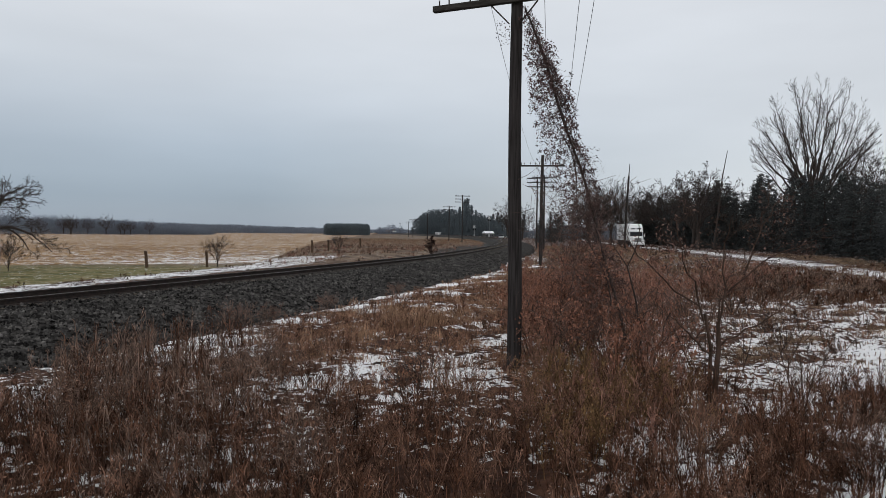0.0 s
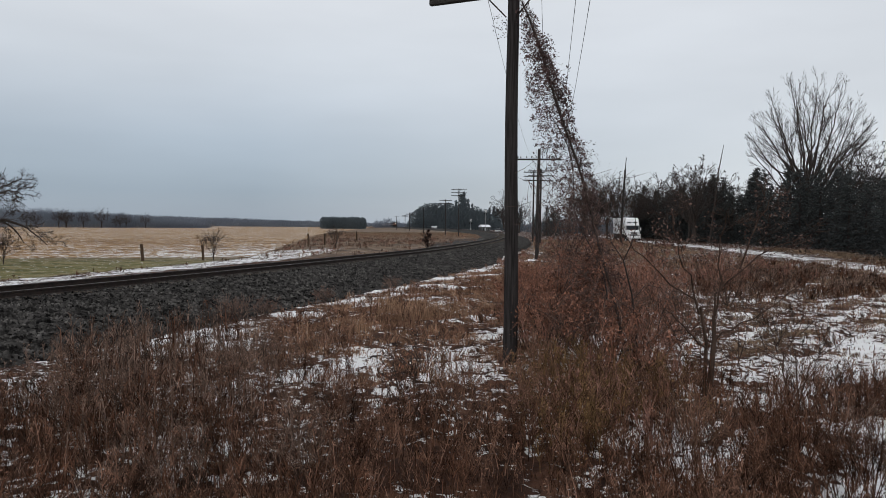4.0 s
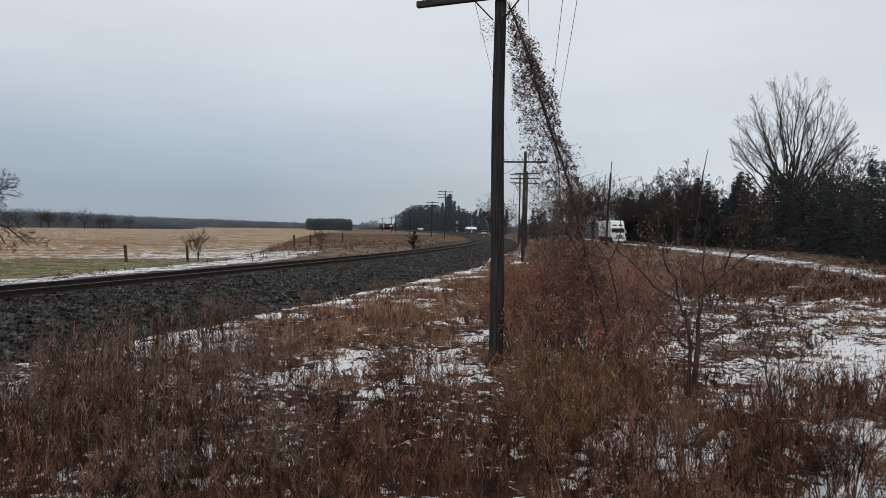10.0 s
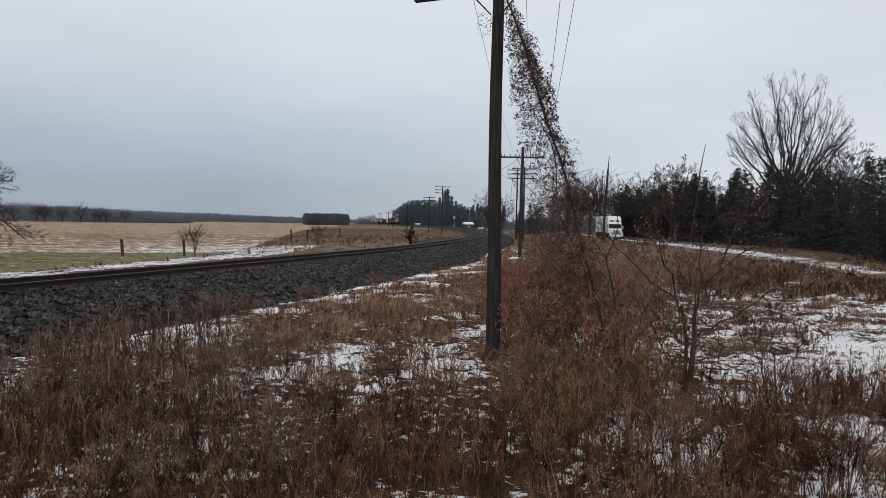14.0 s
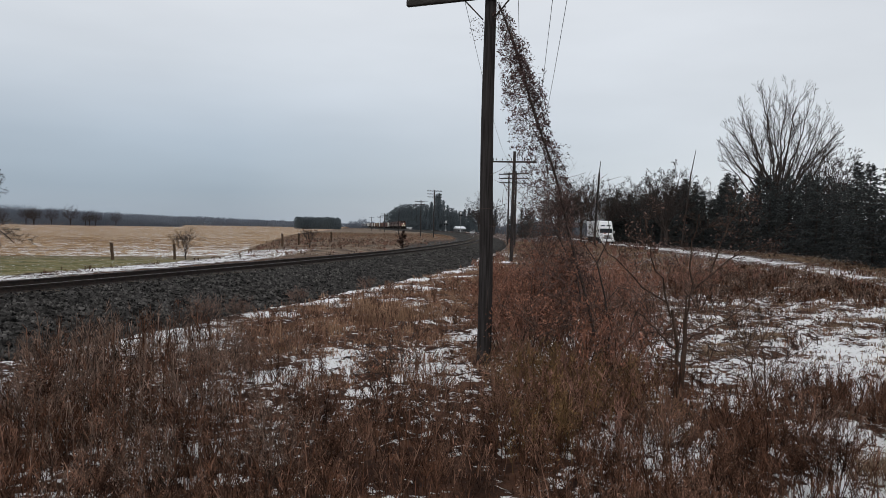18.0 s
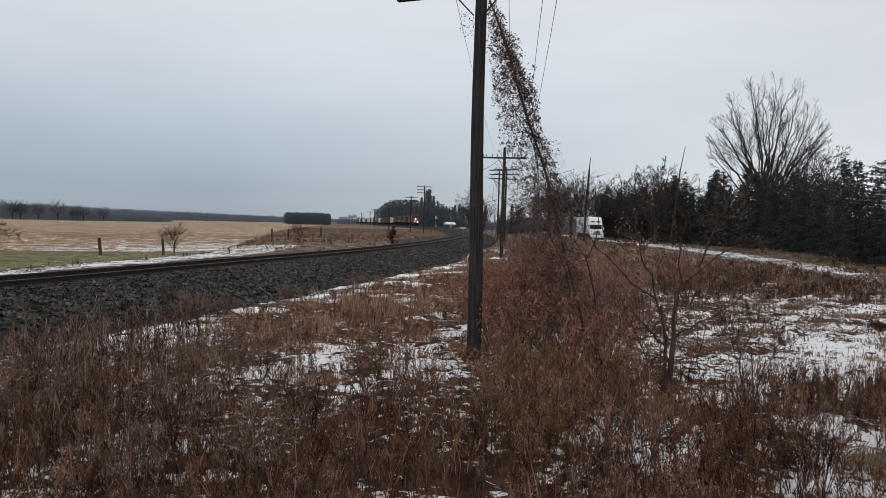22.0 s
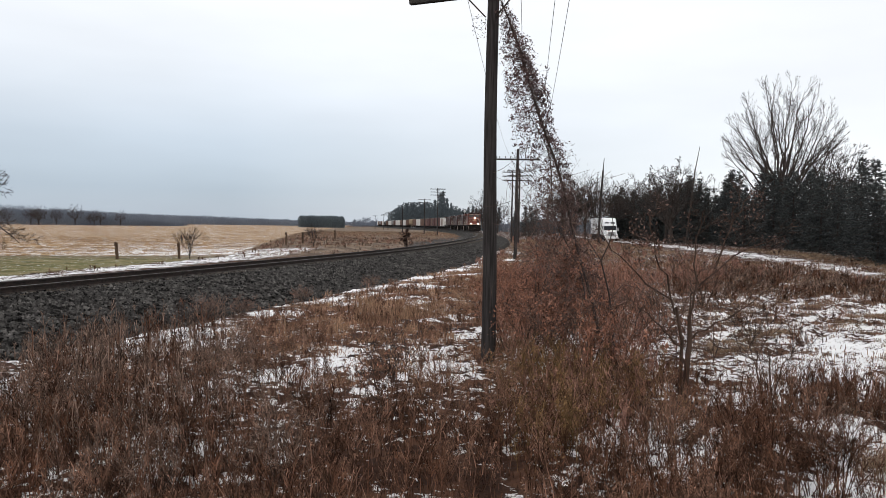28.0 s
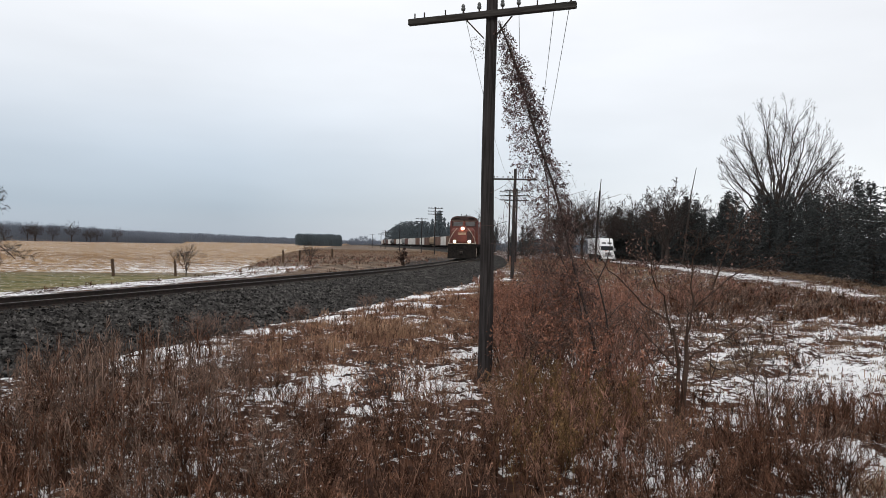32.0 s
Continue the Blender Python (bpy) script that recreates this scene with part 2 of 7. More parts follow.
M_TAN = mat("dry_tan_grass", (0.1689, 0.0953, 0.0607), (0.4272, 0.2730, 0.1808), 2.6, 0.9, bump=0, island=True, vary=0.45)
M_RUST = mat("dry_rust_grass", (0.0969, 0.0525, 0.0365), (0.3391, 0.1882, 0.1238), 2.6, 0.9, bump=0, island=True, vary=0.45)
M_WEED = mat("dry_brown_weeds", (0.0403, 0.0211, 0.0140), (0.2754, 0.1577, 0.1113), 4.0, 0.9, bump=0, island=True, vary=0.8)
M_DARKWEED = mat("dark_dry_stalks", (0.0208, 0.0109, 0.0073), (0.1530, 0.0753, 0.0475), 4.0, 0.9, bump=0, island=True, vary=0.8)
M_OLIVE = mat("olive_brown_weeds", (0.0560, 0.0325, 0.0165), (0.2500, 0.1520, 0.0740), 4.5, 0.9, bump=0, island=True, vary=0.6)
M_GREYWEED = mat("greyish_weathered_stalks", (0.0365, 0.0248, 0.0190), (0.2590, 0.1740, 0.1352), 4.0, 0.9, bump=0, island=True, vary=0.8)
M_PALE = mat("pale_olive_grass", (0.0833, 0.0545, 0.0353), (0.3332, 0.2350, 0.1617), 1.8, 0.9, bump=0, island=True, vary=0.5)
M_STRAW = mat("corn_stubble", (0.23, 0.14, 0.082), (0.39, 0.265, 0.165), 0.5, 0.9, bump=0, island=True, vary=0.4)
# same wood toned darker for shade behind the spruces, with some haze blue
M_DARKWOOD = mat("shade_toned_bare_wood", (0.090, 0.100, 0.118), (0.120, 0.130, 0.148), 0.05, 0.95, bump=0, island=True, vary=0.12)
# haze put into these two colours: paler and bluer than bare wood and needles
M_FARWOOD = mat("hazed_bare_wood", (0.125, 0.142, 0.176), (0.162, 0.182, 0.220), 0.05, 0.95, bump=0, island=True, vary=0.12)
M_FARPINE = mat("hazed_pine", (0.080, 0.099, 0.112), (0.115, 0.136, 0.150), 0.06, 0.95, bump=0, island=True, vary=0.2)


# ---- the railway's line: across (x) as a function of ahead (y), from the headings along it ----
HEAD_Y = (-60, 20, 45, 65, 85, 110, 145, 185, 230, 280, 330, 1600)
HEAD_S = (0.40, 0.345, 0.30, 0.245, 0.145, 0.108, 0.058, 0.014, -0.042, -0.098, -0.118, -0.121)
LINE_Y = np.arange(-60.0, 1600.0, 1.0)
LINE_S = np.interp(LINE_Y, HEAD_Y, HEAD_S)
for _ in range(3):
    LINE_S = np.convolve(np.pad(LINE_S, 8, mode="edge"), np.ones(17) / 17, "valid")
LINE_X = np.concatenate([[0], np.cumsum((LINE_S[1:] + LINE_S[:-1]) / 2)])
LINE_X += -7.6 - np.interp(29.7, LINE_Y, LINE_X)
LINE_L = np.concatenate([[0], np.cumsum(np.sqrt(1 + ((LINE_S[1:] + LINE_S[:-1]) / 2) ** 2))])
RAIL_Z = 0.80
GAUGE = 1.435


def line_x(y):
    return np.interp(y, LINE_Y, LINE_X)


def line_at(length):
    """Place and heading (degrees, for rz of a thing that faces -y) of the line at a length along it."""
    y = float(np.interp(length, LINE_L, LINE_Y))
    return float(line_x(y)), y, math.degrees(math.atan(float(np.interp(y, LINE_Y, LINE_S))))


def off_line(x, y):
    """How far a place lies to the right of the line's middle."""
    s = np.interp(y, LINE_Y, LINE_S)
    return (x - line_x(y)) / np.sqrt(1 + s * s)


def grade(y):
    """How far the line lies above or below its mean level: it climbs a little into the curve."""
    return np.interp(y, (50, 76, 95, 140), (-0.13, 0.02, 0.05, 0.12))


def smooth(a, b, x):
    t = np.clip((x - a) / (b - a), 0, 1)
    return t * t * (3 - 2 * t)


def wave(x, y, s, k=0.0):
    """A cheap smooth unevenness, about -1 to 1."""
    return (np.sin(x * s * 1.0 + 1.3 + k) * np.cos(y * s * 1.27 - 0.7 * k) + np.sin(x * s * 2.3 - y * s * 1.9 + k) * 0.6 + np.sin(y * s * 3.1 + x * s * 0.7 + 2 * k) * 0.4) / 2


PATCH = np.random.RandomState(17).rand(128, 128)


def patch(x, y, cell, k=0):
    """Uneven natural patches of about that size in metres, about -1 to 1."""
    out, gain = 0.0, 1.0
    for q in range(3):
        u, v = np.asarray(x, float) / cell * 2 ** q + 37.7 * k + 200, np.asarray(y, float) / cell * 2 ** q + 11.3 * k + 200
        i, j = np.floor(u).astype(int), np.floor(v).astype(int)
        a, b = u - i, v - j
        a, b = a * a * (3 - 2 * a), b * b * (3 - 2 * b)
        i, j, i1, j1 = i % 128, j % 128, (i + 1) % 128, (j + 1) % 128
        out = out + gain * ((PATCH[i, j] * (1 - a) + PATCH[i1, j] * a) * (1 - b) + (PATCH[i, j1] * (1 - a) + PATCH[i1, j1] * a) * b - 0.5)
        gain *= 0.55
    return out * 1.6


def drift(x, y):
    """Where the meadow's snow lies thick (1) or its growth stands (-1)."""
    return 0.75 * wave(x + 0.9 * patch(x, y, 2.0, 1), y + 1.1 * patch(x, y, 1.7, 4), 1.9, 3) + 0.45 * patch(x, y, 0.9, 3)


def road_x(y):
    return 25.0 + (y - 40) * 0.11 + np.maximum(0, 40 - y) * 0.05


def field_edge(y):
    """Across (x) of the harvested field's edge, which runs off beside the far straight of the line."""
    return np.interp(y, (40, 60, 94, 178, 680, 1500), (-12.0, -15.0, -19.5, -30.5, -70.0, -140.0))


def bed_edge(y):
    """How far the stones reach on the near side, less far away."""
    return 6.3 - 1.9 * smooth(44, 60, np.asarray(y, float))


def ground_z(x, y):
    x, y = np.asarray(x, float), np.asarray(y, float)
    o = off_line(x, y)
    z = np.where(o > 0, 0.0, -0.32 * smooth(4, 14, -o))
    z = z + 0.8 * smooth(3.8, 1.6, np.hypot(x, y))                    # the bank on which the camera stands
    z = z + 0.38 * smooth(14, 34, x) * smooth(20, 60, y) * smooth(135, 60, y)                # the road's side lies a little higher
    z = z + 0.20 * smooth(60, 160, y) * smooth(0, 6, o) * smooth(26, 16, x)
    near = smooth(260, 60, np.hypot(x, y))
    z = z + near * (0.05 * wave(x, y, 0.9) + 0.04 * wave(x, y, 2.3, 1.0)) * smooth(2.5, 6, np.abs(o))
    # tussocks and hollows of the rough ground near by
    z = z + 0.075 * smooth(42, 26, y) * smooth(5, 7, y) * smooth(7.4, 8.6, o) * wave(x + 0.5 * np.sin(1.7 * y + 0.6 * x), y + 0.5 * np.sin(1.3 * x), 4.1, 4)
    # the grassy swell between the line and the field
    z = z + 0.50 * smooth(5, 9, -o) * smooth(-3, 4, x - field_edge(y)) * smooth(50, 66, y) * smooth(420, 250, y)
    z = z + 0.12 * smooth(5, 8, -o) * smooth(0, 4, x - field_edge(y)) * smooth(50, 60, y) * smooth(140, 100, y) * wave(x, y, 0.55, 3)
    z = np.where((o > -3.6) & (o < bed_edge(y) - 0.1), np.minimum(z, -0.10), z)
    return z


def axis(stops):
    out = []
    for a, b, st in stops:
        out += list(np.arange(a, b, st))
    return np.array(out + [stops[-1][1]])


GX = axis([(-4000, -1000, 300), (-1000, -300, 35), (-300, -90, 7), (-90, -36, 1.2), (-36, -14, 0.5), (-14, 16, 0.22), (16, 45, 0.5), (45, 120, 3), (120, 600, 30), (600, 4000, 400)])
GY = axis([(-400, -60, 40), (-60, 2, 3), (2, 26, 0.22), (26, 60, 0.45), (60, 130, 1.5), (130, 400, 7), (400, 1200, 40), (1200, 4800, 300)])


def disc(x, y, cx, cy, rx, ry, turn=0.0):
    a = radians(turn)
    u, v = (x - cx) * math.cos(a) + (y - cy) * math.sin(a), -(x - cx) * math.sin(a) + (y - cy) * math.cos(a)
    return np.clip(1.25 - np.sqrt((u / rx) ** 2 + (v / ry) ** 2), 0, 1)


def snow_amount(x, y):
    """How much thin snow lies at a place, 0 to 1, before the shader breaks it up."""
    x, y = np.asarray(x, float), np.asarray(y, float)
    o = off_line(x, y)
    s = 0.345 + (0.072 + 0.055 * smooth(-1.6, -3.0, x)) * smooth(15, 9, y) + 0.055 * smooth(11, 13, y) * smooth(40, 26, y) * smooth(-0.3, 0.3, wave(x, y, 2.2, 6))
    s = s + 0.055 * smooth(0.08, 0.14, x / np.maximum(y, 1)) * smooth(9.5, 11, y) * smooth(30, 20, y)
    meadow = smooth(0.36, 0.46, x / np.maximum(y, 1)) * smooth(8.0, 10.5, y) * smooth(36, 25, y)
    s = s + 0.03 * smooth(0.12, 0.22, x / np.maximum(y, 1)) * smooth(15, 20, y) * smooth(60, 40, y)
    s = s + meadow * (0.045 + 0.21 * np.clip(1.7 * drift(x, y) - 0.02, -1, 1))
    s = s + 0.08 * smooth(0.46, 0.56, x / np.maximum(y, 1)) * smooth(9, 11, y) * smooth(24, 17, y)
    for cx, cy, rx, ry, k in ((-1.25, 12.6, 0.85, 1.5, 0.66), (0.15, 12.8, 0.8, 1.7, 0.78), (0.35, 11.2, 0.6, 0.7, 0.6), (-2.4, 7.6, 0.7, 0.6, 0.4), (4.7, 6.9, 0.9, 0.8, 0.55), (2.7, 13.6, 1.2, 2.0, 0.3), (4.2, 14.5, 1.4, 2.0, 0.35), (-0.5, 12.6, 0.4, 1.4, -0.6), (-2.0, 11.2, 0.8, 0.8, 0.55), (-0.7, 10.3, 0.5, 0.5, 0.4),
                              (-6.3, 9.8, 1.3, 0.9, 0.5), (-3.5, 9.2, 0.6, 0.5, 0.4), (2.7, 8.0, 0.9, 0.8, 0.4), (7.4, 11.2, 1.4, 1.2, 0.4), (8.4, 13.2, 1.2, 1.5, 0.35), (-4.0, 7.0, 1.3, 0.7, -0.12),
                              (0.8, 18.5, 1.0, 1.4, 0.45), (0.3, 22, 0.9, 2.2, 0.35), (4.9, 9.8, 1.0, 0.8, 0.5), (6.6, 11.3, 1.2, 1.3, 0.45),
                              (1.8, 15.6, 0.5, 1.3, 0.4), (2.3, 7.1, 0.9, 0.9, 0.48), (5.3, 8.1, 0.9, 0.6, 0.7), (0.0, 7.2, 1.8, 1.3, -0.3), (0.9, 15.2, 0.6, 0.9, 0.5), (-2.6, 15.9, 0.5, 0.8, 0.4), (-2.95, 9.9, 0.5, 0.7, 0.5), (-5.2, 14.3, 1.6, 1.3, 0.95), (3.9, 6.3, 0.6, 0.5, 0.3), (4.3, 31, 2.4, 2.4, 0.35), (7.5, 26, 2.6, 2.2, 0.35)):
        s = s + 0.62 * k * disc(x, y, cx, cy, rx, ry) * (0.75 + 1.15 * wave(x, y, 3.6, 2))
    s = np.maximum(s, (0.24 + 0.16 * smooth(16, 24, y) + 0.46 * smooth(-0.25, 0.30, wave(x, y, 1.25, 0.6))) * smooth(1.6 + 1.3 * smooth(18, 26, y), 0.6, np.abs(o - bed_edge(y) - 0.8 - 0.8 * wave(x, y, 1.1))) * smooth(11.5, 13.5, y) * smooth(90, 60, y))   # drift along the ballast's foot
    s = np.maximum(s, (0.53 + 0.14 * patch(x, y, 1.4, 5)) * smooth(2.6, 1.0, np.abs(x - road_x(y))) * smooth(30, 38, y))                       # snow-covered road
    s = np.where(o < 0, 0.22, s)
    far = -o
    mid, half = 11.3 + (y - 32) * 0.085, 1.9 + 1.6 * smooth(42, 60, y)
    s = np.maximum(s, (0.545 + 0.20 * wave(x, y, 1.3, 1)) * smooth(half + 0.8, half - 0.6, np.abs(far - mid + 0.5 * wave(x, y, 0.6, 2))) * smooth(74, 62, y))   # drift between the line and the lawn
    return np.clip(s, 0, 1)


def build_ground():
    x, y = np.meshgrid(GX, GY, indexing="xy")
    z = ground_z(x, y)
    nx, ny = len(GX), len(GY)
    i, j = np.meshgrid(np.arange(ny - 1), np.arange(nx - 1), indexing="ij")
    f = np.stack([i * nx + j, i * nx + j + 1, (i + 1) * nx + j + 1, (i + 1) * nx + j], -1).reshape(-1, 4)
    me = Geo().add(np.stack([x, y, z], -1).reshape(-1, 3), f).mesh("ground", True)
    o = off_line(x, y)
    far = -o
    fence = 59 + 0.3 * (x + 16)
    lawn = smooth(13.0, 13.6, far - (y - 32) * 0.085) * smooth(0.8, -0.8, y - fence)
    field = (o < 0) * smooth(-0.8, 0.8, y - fence) * smooth(-1.0, 1.0, field_edge(y) - x + 0.8 * wave(x, y, 0.5))
    verge = (o < -3.4) * (1 - field) * smooth(48, 60, y) * smooth(900, 500, y)
    gravel = smooth(5.2, 3.6, far - 2.8 * smooth(66, 86, y) * smooth(150, 110, y)) * (far > 0)
    snow = snow_amount(x, y)
    snow = np.where(field > 0.5, 0.39 + 0.12 * smooth(110, 60, y) * (0.1 + 0.9 * smooth(-40, -18, x)), snow)
    snow = np.where(lawn > 0.5, 0.28, snow)
    col = me.color_attributes.new("cover", "FLOAT_COLOR", "POINT")
    rgba = np.stack([snow, lawn, field, np.ones_like(x)], -1).reshape(-1, 4)
    col.data.foreach_set("color", rgba.ravel().astype(np.float32))
    col = me.color_attributes.new("verge", "FLOAT_COLOR", "POINT")
    rgba = np.stack([verge * (1 - gravel), gravel, 0 * x, np.ones_like(x)], -1).reshape(-1, 4)
    col.data.foreach_set("color", rgba.ravel().astype(np.float32))
    m = bpy.data.materials.new("winter_ground")
    m.use_nodes = True
    nt = m.node_tree
    N, L = nt.nodes.new, nt.links.new
    b = nt.nodes["Principled BSDF"]
    b.inputs["Roughness"].default_value = 0.95
    b.inputs["Specular IOR Level"].default_value = 0.15
    at = N("ShaderNodeAttribute")
    at.attribute_name = "cover"
    sep = N("ShaderNodeSeparateColor")
    L(at.outputs["Color"], sep.inputs[0])
    at2 = N("ShaderNodeAttribute")
    at2.attribute_name = "verge"
    sep2 = N("ShaderNodeSeparateColor")
    L(at2.outputs["Color"], sep2.inputs[0])
    geo = N("ShaderNodeNewGeometry")

    def noise_at(scale, detail=5, vec=None, rough=0.6):
        n = N("ShaderNodeTexNoise")
        n.inputs["Scale"].default_value, n.inputs["Detail"].default_value, n.inputs["Roughness"].default_value = scale, detail, rough
        L(vec or geo.outputs["Position"], n.inputs["Vector"])
        return n.outputs["Fac"]

    def ramp(src, *stops):
        r = N("ShaderNodeValToRGB")
        e = r.color_ramp.elements
        e[0].position, e[0].color = stops[0][0], (*stops[0][1], 1)
        e[1].position, e[1].color = stops[-1][0], (*stops[-1][1], 1)
        for p, c in stops[1:-1]:
            e.new(p).color = (*c, 1)
        L(src, r.inputs[0])
        return r.outputs[0]

    def mix(fac, a, c):
        n = N("ShaderNodeMix")
        n.data_type = "RGBA"
        L(fac, n.inputs["Factor"])
        L(a, n.inputs["A"])
        L(c, n.inputs["B"])
        return n.outputs["Result"]

    def math_node(op, a, c, clamp=False):
        n = N("ShaderNodeMath")
        n.operation, n.use_clamp = op, clamp
        for k, v in ((0, a), (1, c)):
            if isinstance(v, (int, float)):
                n.inputs[k].default_value = v
            else:
                L(v, n.inputs[k])
        return n.outputs[0]

    soil = ramp(noise_at(2.2), (0.3, (0.014, 0.007, 0.005)), (0.5, (0.054, 0.026, 0.017)), (0.7, (0.16, 0.080, 0.049)))
    mown = N("ShaderNodeMapping")
    mown.inputs["Rotation"].default_value = (0, 0, radians(-20))
    mown.inputs["Scale"].default_value = (0.35, 1.5, 1)
    L(geo.outputs["Position"], mown.inputs[0])
    lawnc = ramp(noise_at(1.6, 6, mown.outputs[0], 0.75), (0.34, (0.050, 0.052, 0.017)), (0.47, (0.118, 0.112, 0.042)), (0.57, (0.235, 0.195, 0.095)), (0.70, (0.37, 0.30, 0.185)))
    rows = N("ShaderNodeMapping")
    rows.inputs["Rotation"].default_value = (0, 0, radians(14))
    rows.inputs["Scale"].default_value = (0.12, 1.3, 1)
    L(geo.outputs["Position"], rows.inputs[0])
    streak = noise_at(1.0, 4, rows.outputs[0])
    fieldc = ramp(streak, (0.36, (0.125, 0.066, 0.030)), (0.5, (0.285, 0.170, 0.080)), (0.63, (0.47, 0.312, 0.160)))
    base = mix(sep.outputs["Green"], soil, lawnc)
    base = mix(sep.outputs["Blue"], base, fieldc)
    thatch = ramp(noise_at(0.45, 7, None, 0.8), (0.36, (0.052, 0.036, 0.027)), (0.5, (0.150, 0.108, 0.078)), (0.64, (0.28, 0.210, 0.152)))
    base = mix(sep2.outputs["Red"], base, thatch)
    cinder = ramp(noise_at(3.0, 6, None, 0.75), (0.35, (0.022, 0.020, 0.019)), (0.65, (0.062, 0.056, 0.052)))
    base = mix(sep2.outputs["Green"], base, cinder)
    # snow mask: coarse and fine break-up pushed by the amount
    coarse, fine = noise_at(2.6, 3), noise_at(7.5, 4, None, 0.62)
    br = math_node("ADD", math_node("MULTIPLY", coarse, 0.42), math_node("MULTIPLY", fine, 0.58))
    fieldbr = math_node("ADD", math_node("MULTIPLY", streak, 0.25), math_node("MULTIPLY", noise_at(1.6, 6, None, 0.8), 0.75))
    fm = N("ShaderNodeMix")
    fm.data_type = "FLOAT"
    L(sep.outputs["Blue"], fm.inputs["Factor"])
    L(br, fm.inputs["A"])
    L(fieldbr, fm.inputs["B"])
    strong = math_node("ADD", math_node("MULTIPLY", math_node("SUBTRACT", fm.outputs["Result"], 0.5), 2.2), 0.5)
    sm = math_node("MULTIPLY", math_node("SUBTRACT", math_node("ADD", sep.outputs["Red"], strong), 0.97), 14.0, True)
    snowc = ramp(noise_at(4), (0.3, (0.76, 0.755, 0.76)), (0.7, (0.87, 0.865, 0.865)))
    L(mix(sm, base, snowc), b.inputs["Base Color"])
    hgt = math_node("ADD", math_node("MULTIPLY", sm, 0.6), noise_at(14, 5))
    bp = N("ShaderNodeBump")
    bp.inputs["Strength"].default_value, bp.inputs["Distance"].default_value = 0.8, 0.06
    L(hgt, bp.inputs["Height"])
    L(bp.outputs[0], b.inputs["Normal"])
    ob = part("ground", me, m)
    tagged(ob, "brown winter ground with thin patchy snow, lawn and stubble field", "ground", kind="structure")


build_ground()


# ---- ballast bed, sleepers, rails ----
def sweep(profile, y0, y1, step, flip=False):
    """A profile (offset to the right, height) carried along the line."""
    ys = np.arange(y0, y1, step)
    s = np.interp(ys, LINE_Y, LINE_S)
    n = np.sqrt(1 + s * s)
    x0 = line_x(ys)
    pr = np.array(profile)
    v = np.stack([x0[:, None] + pr[None, :, 0] / n[:, None], ys[:, None] - pr[None, :, 0] * (s / n)[:, None],
                  pr[None, :, 1] + grade(ys)[:, None] * smooth(-0.1, 0.5, pr[None, :, 1])], -1)
    k = len(pr)
    i, j = np.meshgrid(np.arange(len(ys) - 1), np.arange(k - 1), indexing="ij")
    f = np.stack([i * k + j, i * k + j + 1, (i + 1) * k + j + 1, (i + 1) * k + j], -1).reshape(-1, 4)
    return v, f


def bed_z(o):
    """The ballast's surface across the line."""
    return np.interp(o, (-3.6, -1.9, -0.9, 0.9, 1.9, 4.6, 6.3), (-0.15, 0.56, 0.62, 0.62, 0.58, 0.22, -0.12))


